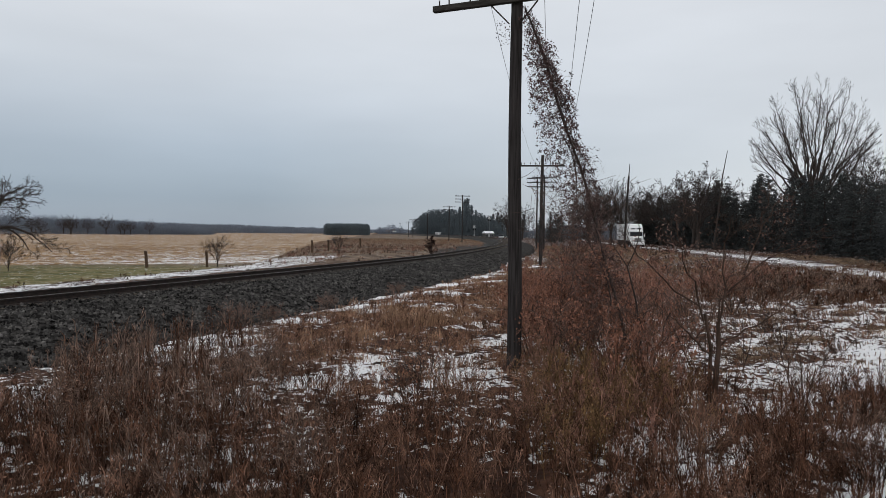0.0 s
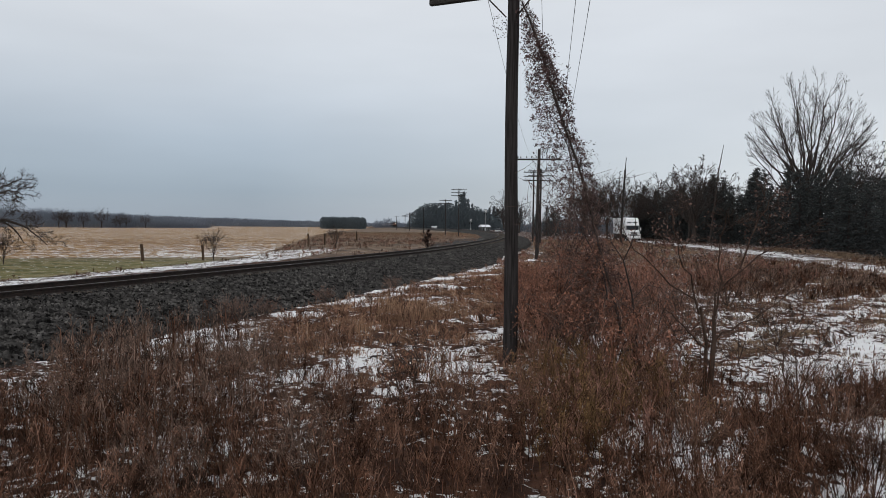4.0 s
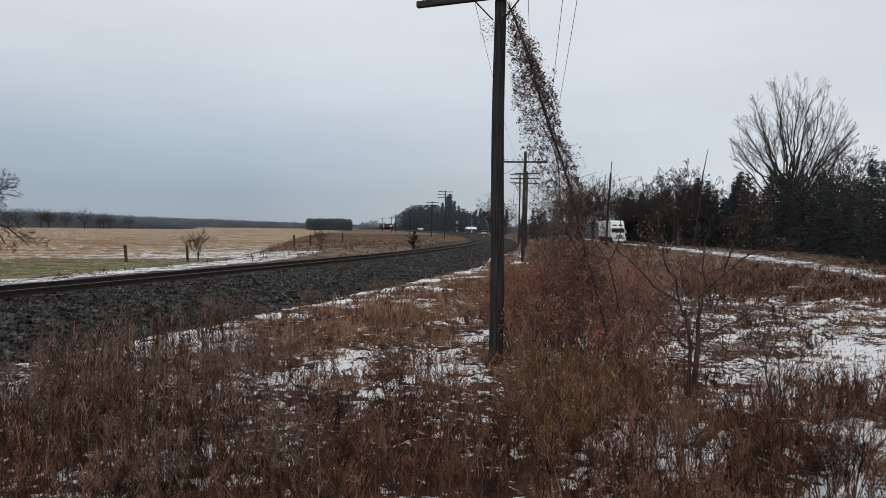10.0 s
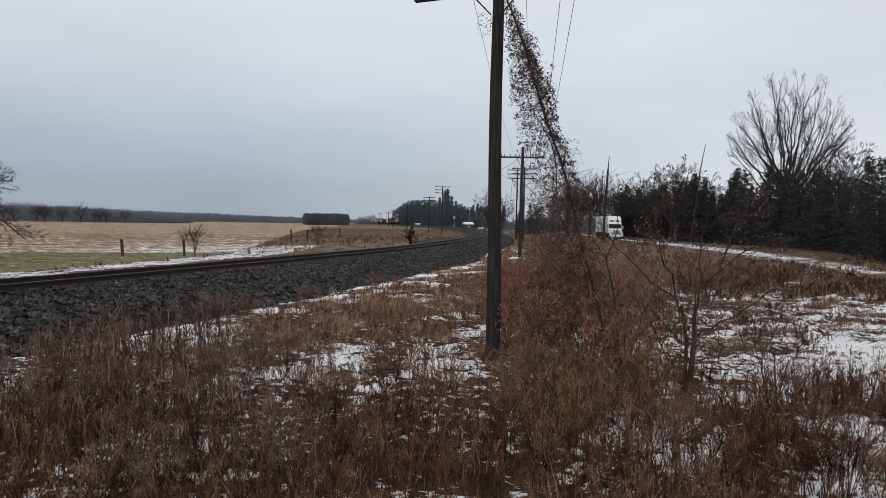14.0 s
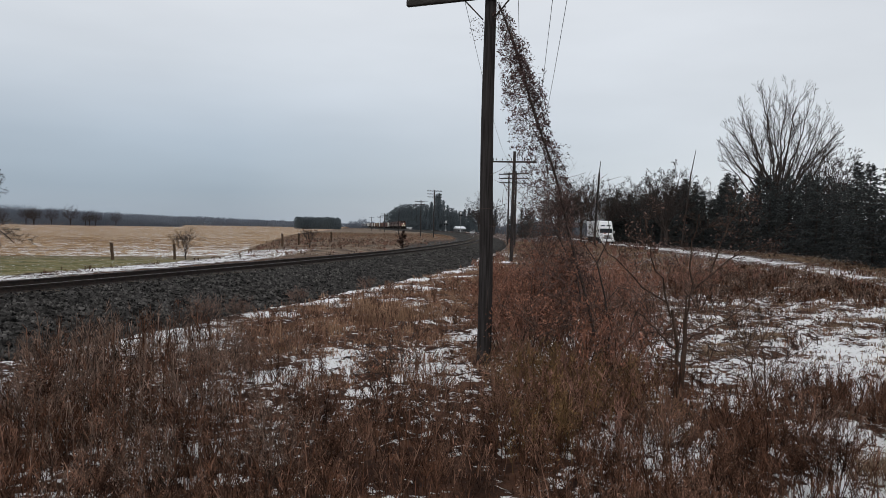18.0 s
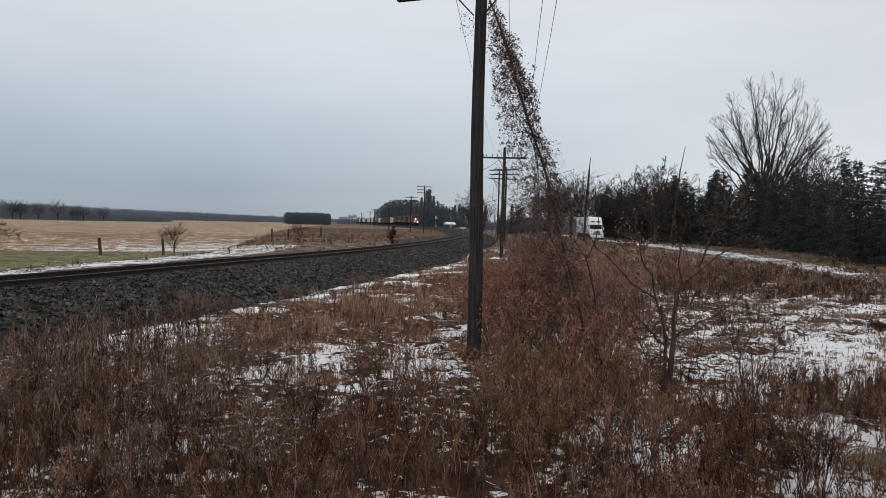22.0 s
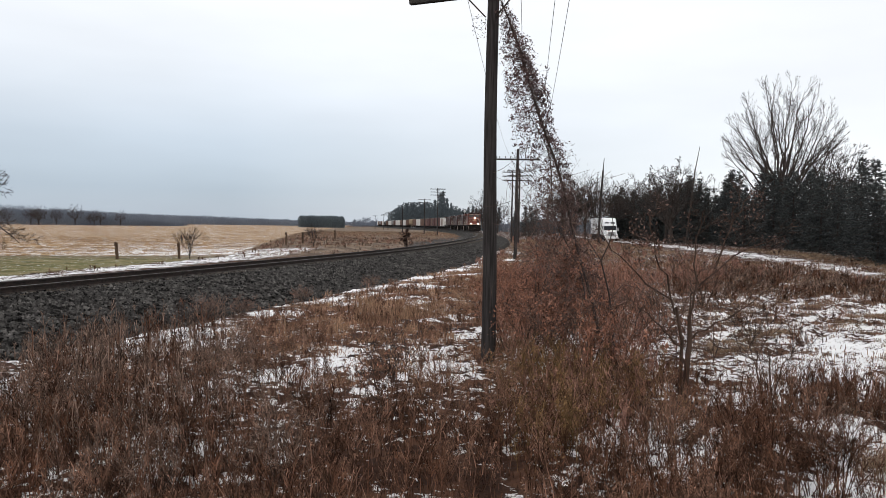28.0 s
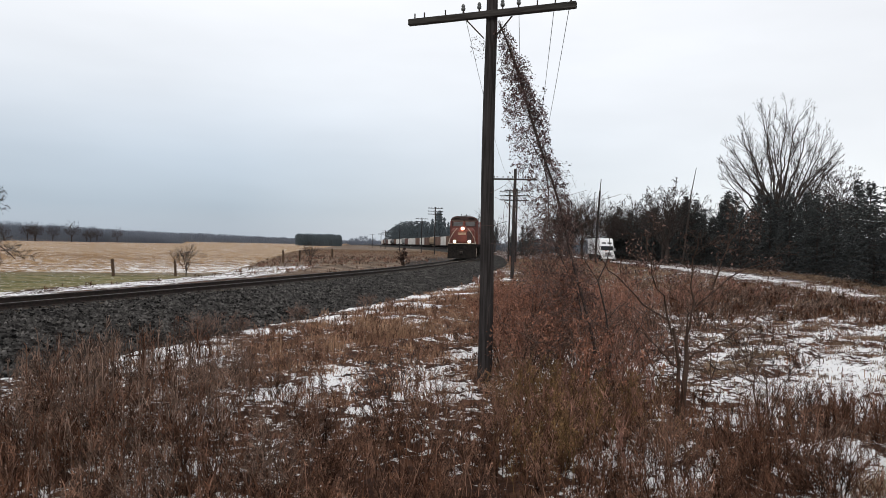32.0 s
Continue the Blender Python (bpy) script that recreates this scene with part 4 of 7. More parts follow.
def build_conifers():
    kinds = [spruce(11, 9.0, 4.6, "dark green spruce at the edge of the wood"), spruce(12, 8.2, 4.0, "dark green spruce with a narrow pointed top"),
             spruce(13, 9.8, 5.4, "broad dark green spruce with drooping boughs"), spruce(14, 7.6, 4.8, "dense dark pine with a blunt top", round_top=True),
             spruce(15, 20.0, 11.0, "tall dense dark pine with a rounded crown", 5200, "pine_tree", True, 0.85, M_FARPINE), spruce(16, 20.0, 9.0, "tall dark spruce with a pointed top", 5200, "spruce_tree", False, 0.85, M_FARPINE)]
    rng = np.random.RandomState(3)
    first = {}

    def put(k, x, y, s):
        if k in first:
            return copy_at(kinds[k], x, y, rng.rand() * 360, s)
        first[k] = 1
        return place(kinds[k], x, y, 0, s)

    # edge of the wood along the far side of the road: (ahead, extra across, size)
    grown_y, grown = (50, 60, 68, 75, 82, 90, 100, 110, 130, 150, 175), (0.86, 0.86, 0.92, 1.0, 1.04, 1.08, 1.08, 1.08, 1.12, 1.18, 1.25)
    y = 41.0
    while y < 180:
        e = float(road_x(y)) + float(np.interp(y, (41, 46, 62), (4.4, 5.0, 8.2))) + rng.uniform(-0.6, 1.6)
        put(rng.randint(0, 4), e, y, float(np.interp(y, grown_y, grown)) * rng.uniform(0.76, 1.06))
        y += rng.uniform(2.2, 4.6)
    y = 50.0
    while y < 190:
        e = float(road_x(y)) + 12.5 + rng.uniform(-1, 2.5)
        put(rng.randint(0, 4), e, y, float(np.interp(y * e / (e + 4), grown_y, grown)) * rng.uniform(0.80, 1.02))
        y += rng.uniform(2.8, 4.8)
    # behind the vine and the truck
    for x, y, s, k in ((22.5, 165, 0.72, 1), (26, 172, 0.85, 0), (30.5, 186, 0.95, 3), (35, 190, 1.05, 2), (39.5, 192, 1.0, 1), (20.5, 150, 0.55, 0), (43, 196, 1.0, 0), (33, 205, 1.1, 3)):
        put(k, x, y, s)
    # conifers beyond the far stretch of the line: rounded pines, then spruces
    for d, bearing, tall_m, k in ((650, -2.50, 7.0, 3), (625, -2.15, 15, 3), (600, -1.80, 17.5, 3), (585, -1.45, 19.5, 3), (570, -1.05, 21.5, 3), (555, -0.65, 21.5, 3), (540, -0.25, 21.0, 3), (520, 0.15, 20.5, 3),
                                (505, 0.55, 20.0, 3), (490, 0.95, 19.0, 3), (470, 1.35, 20.5, 1), (455, 1.75, 24.5, 0), (448, 1.95, 25.5, 2), (440, 2.3, 20.5, 1), (430, 2.65, 17.0, 0), (420, 2.95, 15.0, 3),
                                (415, 3.35, 13.5, 1), (408, 3.7, 13.0, 3), (400, 4.05, 13.8, 0), (395, 4.4, 14.5, 1), (388, 4.8, 12.5, 3), (380, 5.3, 13.0, 3), (372, 5.9, 12.5, 0), (365, 6.5, 13.0, 2),
                                (580, -0.9, 20.0, 3), (560, -0.4, 20.0, 3), (530, 0.4, 19.0, 3), (610, -1.6, 16.5, 3), (480, 2.15, 19.0, 2), (440, 3.2, 12.5, 3), (430, 3.9, 12.8, 3), (420, 4.6, 13.0, 2)):
        put(4 if k == 3 else 5, d * math.tan(radians(bearing)), d, tall_m * 0.93 / 20.0)


build_conifers()


def build_bare_trees():
    big = fan_tree(23, 22.4, 32, 7.7, "large bare tree with many upright fanned limbs above the spruces", 0.36, 0.0080, "", 0.22, (0, 5, 5, 7), 1.15)
    place(big, 46.8, 90.0, 20)
    mid = fan_tree(22, 13.6, 19, 5.2, "bare deciduous tree behind dark spruces", 0.15, 0.0145, "bare trees of the wood", 0.2, (0, 5, 5, 6), 1.35, 38.0)
    place(mid, 41.0, 116.0, 0)
    front = fan_tree(27, 12.6, 16, 4.6, "bare rounded tree standing before the dark spruces", 0.17, 0.0135, "bare trees of the wood", 0.2, (0, 6, 6, 7), 1.3, 38.0)
    place(front, 35.6, 99.0, 0)
    rng = np.random.RandomState(8)
    for x, y, s in ((30.5, 148, 0.95), (33.0, 150, 1.05), (35.0, 158, 1.1), (38, 150, 1.02), (41, 148, 0.98), (44, 140, 1.0), (57, 98, 1.2), (62, 104, 1.2),
                    (47, 130, 1.0), (30, 330, 1.5), (27, 240, 0.9), (24, 245, 0.95),
                    (32, 156, 0.98), (36.5, 154, 1.0), (40, 160, 1.08), (45.5, 152, 1.0), (49, 156, 1.08), (52.5, 150, 1.0), (56, 152, 1.1), (60, 148, 1.05), (64, 140, 1.0), (58, 120, 0.95), (50, 126, 0.9), (66, 112, 1.1)):
        c = copy_at(mid, x, y, rng.rand() * 360, s * rng.uniform(0.93, 1.07))
    for k in range(11):
        copy_at(mid, -236 + 6.5 * k + rng.normal(0, 2), 405 + rng.uniform(0, 12), rng.rand() * 360, rng.uniform(0.72, 1.0) * (1.0 if k < 7 else 0.75))
    snag = thing("dead_sapling", "thin leaning dead stem rising above the wood", "tree", m=pose(36.3, 95.0, 0.3))
    part("trunk", Geo().tube([(0, 0, 0), (0.6, 0, 5.5), (1.0, 0, 9.5), (1.7, 0.1, 13.2)], (0.12, 0.10, 0.075, 0.035), 6), M_BARK, snag)
    # spreading tree at the edge of the lawn, its outer boughs drooping
    rng = np.random.RandomState(31)
    tr = thing("orchard_tree", "old spreading bare fruit tree with drooping twigs on the lawn", "tree")
    part("trunk", Geo().tube([(0, 0, -0.3), (0.05, 0, 1.0), (0, 0, 2.3)], (0.30, 0.24, 0.2), 9), M_BARK, tr)
    out = []
    u = np.linspace(0, 1, 11)[:, None]
    for k in range(15):
        a = 2 * math.pi * k / 15 + rng.rand() * 0.3
        low = k % 3 == 0
        reach, top, end = (4.2, 3.3, 1.1) if low else (rng.uniform(2.2, 3.9), rng.uniform(4.0, 5.2), rng.uniform(3.0, 5.2))
        w = np.array([math.cos(a), math.sin(a), 0])
        pts = np.array([0, 0, 1.9]) * (1 - u) ** 2 + 2 * (w * reach * 0.62 + np.array([0, 0, top])) * u * (1 - u) + (w * reach + np.array([0, 0, end])) * u * u
        pts[1:-1] += rng.normal(0, 0.07, (9, 3))
        part("limb", Geo().tube(pts, np.linspace(0.11, 0.022, 11), 6, False), M_BARK, tr)
        sprout(rng, pts, 0.045, 3.0, 2, out, (0, 5, 6, 9), 46.0, -0.02 if low else 0.03, None, 0.14, 0.3)
    tagged(part("branch_tangle", bough_geo(out, 1, 9, 3, 0.010), M_BARK, tr, "crooked bare branches"), kind="stuff")
    tagged(part("crown", bough_geo(out, 0, 0, 2, 0.008), M_BARK, tr, "tangle of bare drooping twigs"), kind="stuff")
    place(tr, -29.6, 44.5, 0, 1.16)
    # small bare tree by the fence post, bushes on the swell
    sap = bare_tree(41, 3.0, 7, "bare_sapling", "small bare bushy tree beside a fence post", 0.4, 0.55, 3, 0.1, (3, 4), 0.03, 0.008, group="saplings on the verge")
    place(sap, -16.6, 52.2, 0, 0.82)
    copy_at(sap, -9.8, 67.0, 40, 0.78)
    copy_at(sap, -28.7, 46.8, 10, 0.7)
    # small dark cedar on the verge
    ced = thing("small_cedar", "small ragged brown cedar on the grassy verge", "tree")
    rng = np.random.RandomState(7)
    q = []
    for k in range(34):
        z = rng.uniform(0.15, 1.9)
        a, L = rng.rand() * 6.28, (0.95 - 0.30 * z) * rng.uniform(0.5, 1.2)
        s = rng.rand(24)[:, None]
        q.append(np.array([0, 0, z]) + s * np.array([math.cos(a) * L, math.sin(a) * L, 0.55 * L]) + rng.normal(0, 0.05, (24, 3)))
    part("trunk", Geo().tube([(0, 0, -0.3), (0.05, 0, 1.0), (0.02, 0, 2.1)], (0.06, 0.045, 0.012), 6), M_BARK, ced)
    part("crown", Geo().leaves(np.concatenate(q), 0.075, 0.3, 1.3), M_CEDAR, ced)
    place(ced, -1.15, 70.5, 0, 0.95)


build_bare_trees()


# ---- distance ----
def far_wood(name, label, x0, y0, x1, y1, deep, height, count, material, size, ragged=0.35, seed=1, hill=0.0, trunks=False, height_end=None):
    """A far belt of trees as one mass of small clumps with an uneven top."""
    rng = np.random.RandomState(seed)
    np.random.seed(seed)
    t = rng.rand(count)
    d = rng.rand(count)
    along = np.array([x1 - x0, y1 - y0], float)
    nrm = np.array([-along[1], along[0]]) / np.linalg.norm(along)
    n_tree = int(np.linalg.norm(along) / (height * 0.35))
    tops = np.linspace(height, height_end or height, n_tree + 2) * (1 - ragged * rng.rand(n_tree + 2))
    cell = (t * n_tree).astype(int)
    u = t * n_tree - cell
    top = tops[cell] * (0.72 + 0.28 * np.sin(np.pi * np.clip(u, 0, 1))) + hill * d
    zz = rng.rand(count) ** 0.8 * top * rng.uniform(0.90, 1.03, count)
    if np.dot(nrm, [x0, y0]) < 0:
        nrm = -nrm
    x = x0 + along[0] * t + nrm[0] * deep * d
    y = y0 + along[1] * t + nrm[1] * deep * d
    g = Geo().leaves(np.stack([x, y, zz - 0.4], -1), size * rng.uniform(0.6, 1.3, count), 0.1, 1.4, True)
    if trunks:
        k = int(n_tree * 1.5)
        tt = rng.rand(k)
        px, py = x0 + along[0] * tt, y0 + along[1] * tt
        h = (height + ((height_end or height) - height) * tt) * rng.uniform(0.5, 1.05, k)
        g.segs(np.stack([px, py, 0 * px - 0.5], -1), np.stack([px + rng.normal(0, 0.4, k), py, h], -1), np.full(k, 0.22), np.full(k, 0.06), 3)
    ob = part(name, g, material)
    return tagged(ob, label, "woodland", kind="stuff")


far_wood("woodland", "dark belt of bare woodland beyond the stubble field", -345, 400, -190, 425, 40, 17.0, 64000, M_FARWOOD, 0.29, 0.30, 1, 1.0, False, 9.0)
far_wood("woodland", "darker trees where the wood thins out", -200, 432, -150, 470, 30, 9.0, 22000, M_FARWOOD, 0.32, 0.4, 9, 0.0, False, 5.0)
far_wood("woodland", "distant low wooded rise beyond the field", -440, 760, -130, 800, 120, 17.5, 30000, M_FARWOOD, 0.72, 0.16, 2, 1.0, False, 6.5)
far_wood("woodland", "far wooded skyline, its colour blued for haze", -160, 1100, 330, 1250, 150, 7.5, 14000, M_FARWOOD, 0.9, 0.2, 3, 0.0)
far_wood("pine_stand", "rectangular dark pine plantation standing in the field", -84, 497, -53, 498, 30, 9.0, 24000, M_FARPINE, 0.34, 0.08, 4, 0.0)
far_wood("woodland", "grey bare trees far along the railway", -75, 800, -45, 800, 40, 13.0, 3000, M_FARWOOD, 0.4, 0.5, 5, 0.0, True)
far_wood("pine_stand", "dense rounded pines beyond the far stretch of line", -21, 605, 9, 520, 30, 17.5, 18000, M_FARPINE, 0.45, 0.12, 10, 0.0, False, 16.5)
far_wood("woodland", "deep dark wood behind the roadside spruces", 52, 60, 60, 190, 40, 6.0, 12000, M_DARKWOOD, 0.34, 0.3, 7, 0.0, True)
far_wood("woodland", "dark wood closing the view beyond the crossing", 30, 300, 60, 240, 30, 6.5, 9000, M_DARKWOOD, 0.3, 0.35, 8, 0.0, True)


# ---- dry grass, weeds and brush ----
def scatter(rng, n, inside, x0, x1, y0, y1):
    out = []
    have = 0
    while have < n:
        p = np.stack([rng.uniform(x0, x1, n * 2), rng.uniform(y0, y1, n * 2)], -1)
        k = rng.rand(len(p)) < inside(p[:, 0], p[:, 1])
        out.append(p[k])
        have += int(k.sum())
        if len(out) > 60:
            break
    return np.concatenate(out)[:n]


def grass_tufts(name, label, material, n, blades, height, inside, box, seed, width=0.006, bend=0.55, radius=0.10):
    """Tufts of bent blades: one mass."""
    rng = np.random.RandomState(seed)
    p = scatter(rng, n, inside, *box)
    n = len(p)
    c = np.repeat(p, blades, 0)
    m = len(c)
    c = c + rng.normal(0, radius, (m, 2))
    z = ground_z(c[:, 0], c[:, 1])
    h = np.repeat(rng.uniform(0.6, 1.25, n), blades) * rng.uniform(0.55, 1.1, m) * height
    a = rng.rand(m) * 6.283
    b = rng.uniform(0.15, 1.0, m) * bend * h
    w = width * rng.uniform(0.7, 1.5, m) * (1 + np.hypot(c[:, 0], c[:, 1]) / 30)
    wx, wy = -np.sin(a) * w, np.cos(a) * w
    ex, ey = np.cos(a), np.sin(a)
    base = np.stack([c[:, 0], c[:, 1], z - 0.03], -1)
    mid = base + np.stack([ex * b * 0.3, ey * b * 0.3, h * 0.62], -1)
    droop = 1 - 0.62 * min(max(bend - 0.6, 0.0), 1.0)
    tip = base + np.stack([ex * b, ey * b, h * rng.uniform(0.7, 1.0, m) * droop], -1)
    side = np.stack([wx, wy, 0 * wx], -1)
    v = np.stack([base - side, base + side, mid + side * 0.8, mid - side * 0.8, tip], 1)
    k = np.arange(m)[:, None] * 5
    g = Geo()
    g.v, g.n = [v.reshape(-1, 3)], m * 5
    g.f = [k + np.array([0, 1, 2, 3]), np.column_stack([k + 3, k + 2, k + 4])]
    return tagged(part(name, g, material), label, "grass", kind="stuff")


def weed_stalks(name, label, material, n, height, inside, box, seed, twigs=9, fluff=10, lean=0.14, thick=0.0028, fluff_size=0.0095, low=0.35, head=0.25, clump=6):
    """Dry upright stalks, each with side twigs and a ragged seed head: one mass."""
    rng = np.random.RandomState(seed)
    np.random.seed(seed)
    c = scatter(rng, n // clump, inside, *box)
    p = np.repeat(c, clump, 0) + rng.normal(0, 0.12, (len(c) * clump, 2)) * np.repeat(rng.uniform(0.4, 1.6, (len(c), 1)), clump, 0)
    p = p[off_bed(p[:, 0], p[:, 1]) > 0.5]
    n = len(p)
    z = ground_z(p[:, 0], p[:, 1])
    h = height * rng.uniform(0.4, 1.15, n)
    d = rng.normal(0, lean, (n, 2))
    base = np.stack([p[:, 0], p[:, 1], z - 0.03], -1)
    top = base + np.stack([d[:, 0] * h, d[:, 1] * h, h], -1)
    mid = (base + top) / 2 + rng.normal(0, 0.02, (n, 3))
    far = 1 + np.hypot(p[:, 0], p[:, 1]) / 22
    r = thick * rng.uniform(0.7, 1.4, n) * far
    g = Geo()
    g.segs(base, mid, r, r * 0.8, 3)
    g.segs(mid, top, r * 0.85, r * 0.45, 2)
    t = rng.uniform(low, 1.0, (n, twigs))
    s = base[:, None] + t[..., None] * (top - base)[:, None]
    L = h[:, None] * 0.26 * (1.25 - t) * rng.uniform(0.5, 1.3, (n, twigs)) + 0.03
    a = rng.rand(n, twigs) * 6.283
    e = s + np.stack([np.cos(a) * L * 0.55, np.sin(a) * L * 0.55, L * rng.uniform(0.6, 1.15, (n, twigs))], -1)
    rr = np.repeat(r, twigs)
    g.segs(s.reshape(-1, 3), e.reshape(-1, 3), rr * 0.6, rr * 0.35, 2)
    if fluff:
        q = rng.randint(0, twigs, (n, fluff))
        ee = np.take_along_axis(e, q[..., None], 1)
        ss = np.take_along_axis(s, q[..., None], 1)
        k = 1 - head * rng.rand(n, fluff, 1)
        c = ss + (ee - ss) * k + rng.normal(0, 0.012, (n, fluff, 3))
        g.leaves(c.reshape(-1, 3), fluff_size * np.repeat(far ** 0.5, fluff) * rng.uniform(0.6, 1.5, n * fluff), 0, 1.0)
    return tagged(part(name, g, material), label, "weeds", kind="stuff")


def ratio(x, y):
    return x / np.maximum(y, 0.5)


def off_bed(x, y):
    o = off_line(x, y)
    return np.clip(smooth(0.1, 0.7, o - bed_edge(y)) + smooth(3.6, 4.6, -o), 0, 1)


def clear(x, y, k=1.0):
    """Less growth where snow lies open."""
    return np.clip(1.0 - k * smooth(0.44, 0.66, snow_amount(x, y)), 0.03, 1) * (1 - 0.72 * np.clip(disc(x, y, 1.08, 11.3, 0.5, 1.5) * 2.2, 0, 1))


def z_left(x, y):
    return off_bed(x, y) * (off_line(x, y) > 0) * smooth(-0.20, -0.34, ratio(x, y) + 0.03 * wave(x, y, 1.6, 2)) * clear(x, y, 0.85) * smooth(6.6, 7.8, off_line(x, y))


def z_front(x, y):
    return off_bed(x, y) * smooth(11.0, 8.4, y - 0.6 * wave(x, y, 0.8)) * clear(x, y, 0.9) * (0.45 + 0.55 * smooth(-0.3, 0.3, wave(x, y, 1.1, 2)))


def z_tan(x, y):
    r = ratio(x, y)
    return off_bed(x, y) * (off_line(x, y) > 0) * smooth(-0.36, -0.22, r) * smooth(0.22, 0.10, r) * smooth(9.5, 12, y) * clear(x, y) * smooth(6.7, 7.6, off_line(x, y)) * (0.12 + 0.88 * smooth(-0.25, 0.35, wave(x, y, 1.6)))


def z_brush(x, y):
    r = ratio(x, y)
    return smooth(0.08, 0.14, r) * smooth(0.36, 0.28, r) * smooth(9.2, 11, y) * clear(x, y, 0.8) * smooth(40, 24, y) * (0.2 + 0.8 * smooth(-0.3, 0.3, wave(x, y, 1.9, 5)))


def z_olive(x, y):
    r = ratio(x, y)
    return smooth(0.08, 0.20, r) * smooth(0.38, 0.27, r) * smooth(6.0, 7.6, y) * smooth(11.8, 9.6, y) * (0.25 + 0.75 * smooth(-0.2, 0.35, wave(x, y, 1.5, 4))) * clear(x, y, 0.95)


def z_meadow(x, y):
    r = ratio(x, y)
    return smooth(0.30, 0.40, r) * smooth(8, 9, y) * clear(x, y, 0.9) * (0.12 + 0.88 * smooth(0.06, -0.28, drift(x, y)))


def z_back(x, y):
    r = ratio(x, y)
    return off_bed(x, y) * (off_line(x, y) > 0) * smooth(3.2, 4.0, np.abs(x - road_x(y))) * (x < road_x(y)) * smooth(22, 30, y) * (0.35 + 0.65 * smooth(-0.3, 0.3, wave(x, y, 0.35, 1))) * clear(x, y, 0.7)


def z_low(x, y):
    return z_left(x, y) * (1 - 0.85 * np.clip(1.6 * disc(x, y, -4.9, 14.2, 1.9, 1.7), 0, 1))


def z_swell(x, y):
    o = -off_line(x, y)
    return smooth(4.0, 5.0, o) * smooth(-0.5, 2, x - field_edge(y)) * smooth(52, 60, y) * smooth(-0.27, -0.22, ratio(x, y)) * (1 - 0.7 * smooth(7.6, 6.4, o) * smooth(66, 84, y) * smooth(150, 110, y)) * (0.3 + 0.7 * smooth(-0.2, 0.3, wave(x, y, 0.3)))


def z_tall(x, y):
    r = ratio(x, y)
    return z_left(x, y) * smooth(-0.56, -0.46, r) * smooth(-0.22, -0.31, r + 0.03 * wave(x, y, 2.0)) * (0.25 + 0.75 * smooth(-0.2, 0.3, wave(x, y, 1.7, 3)))


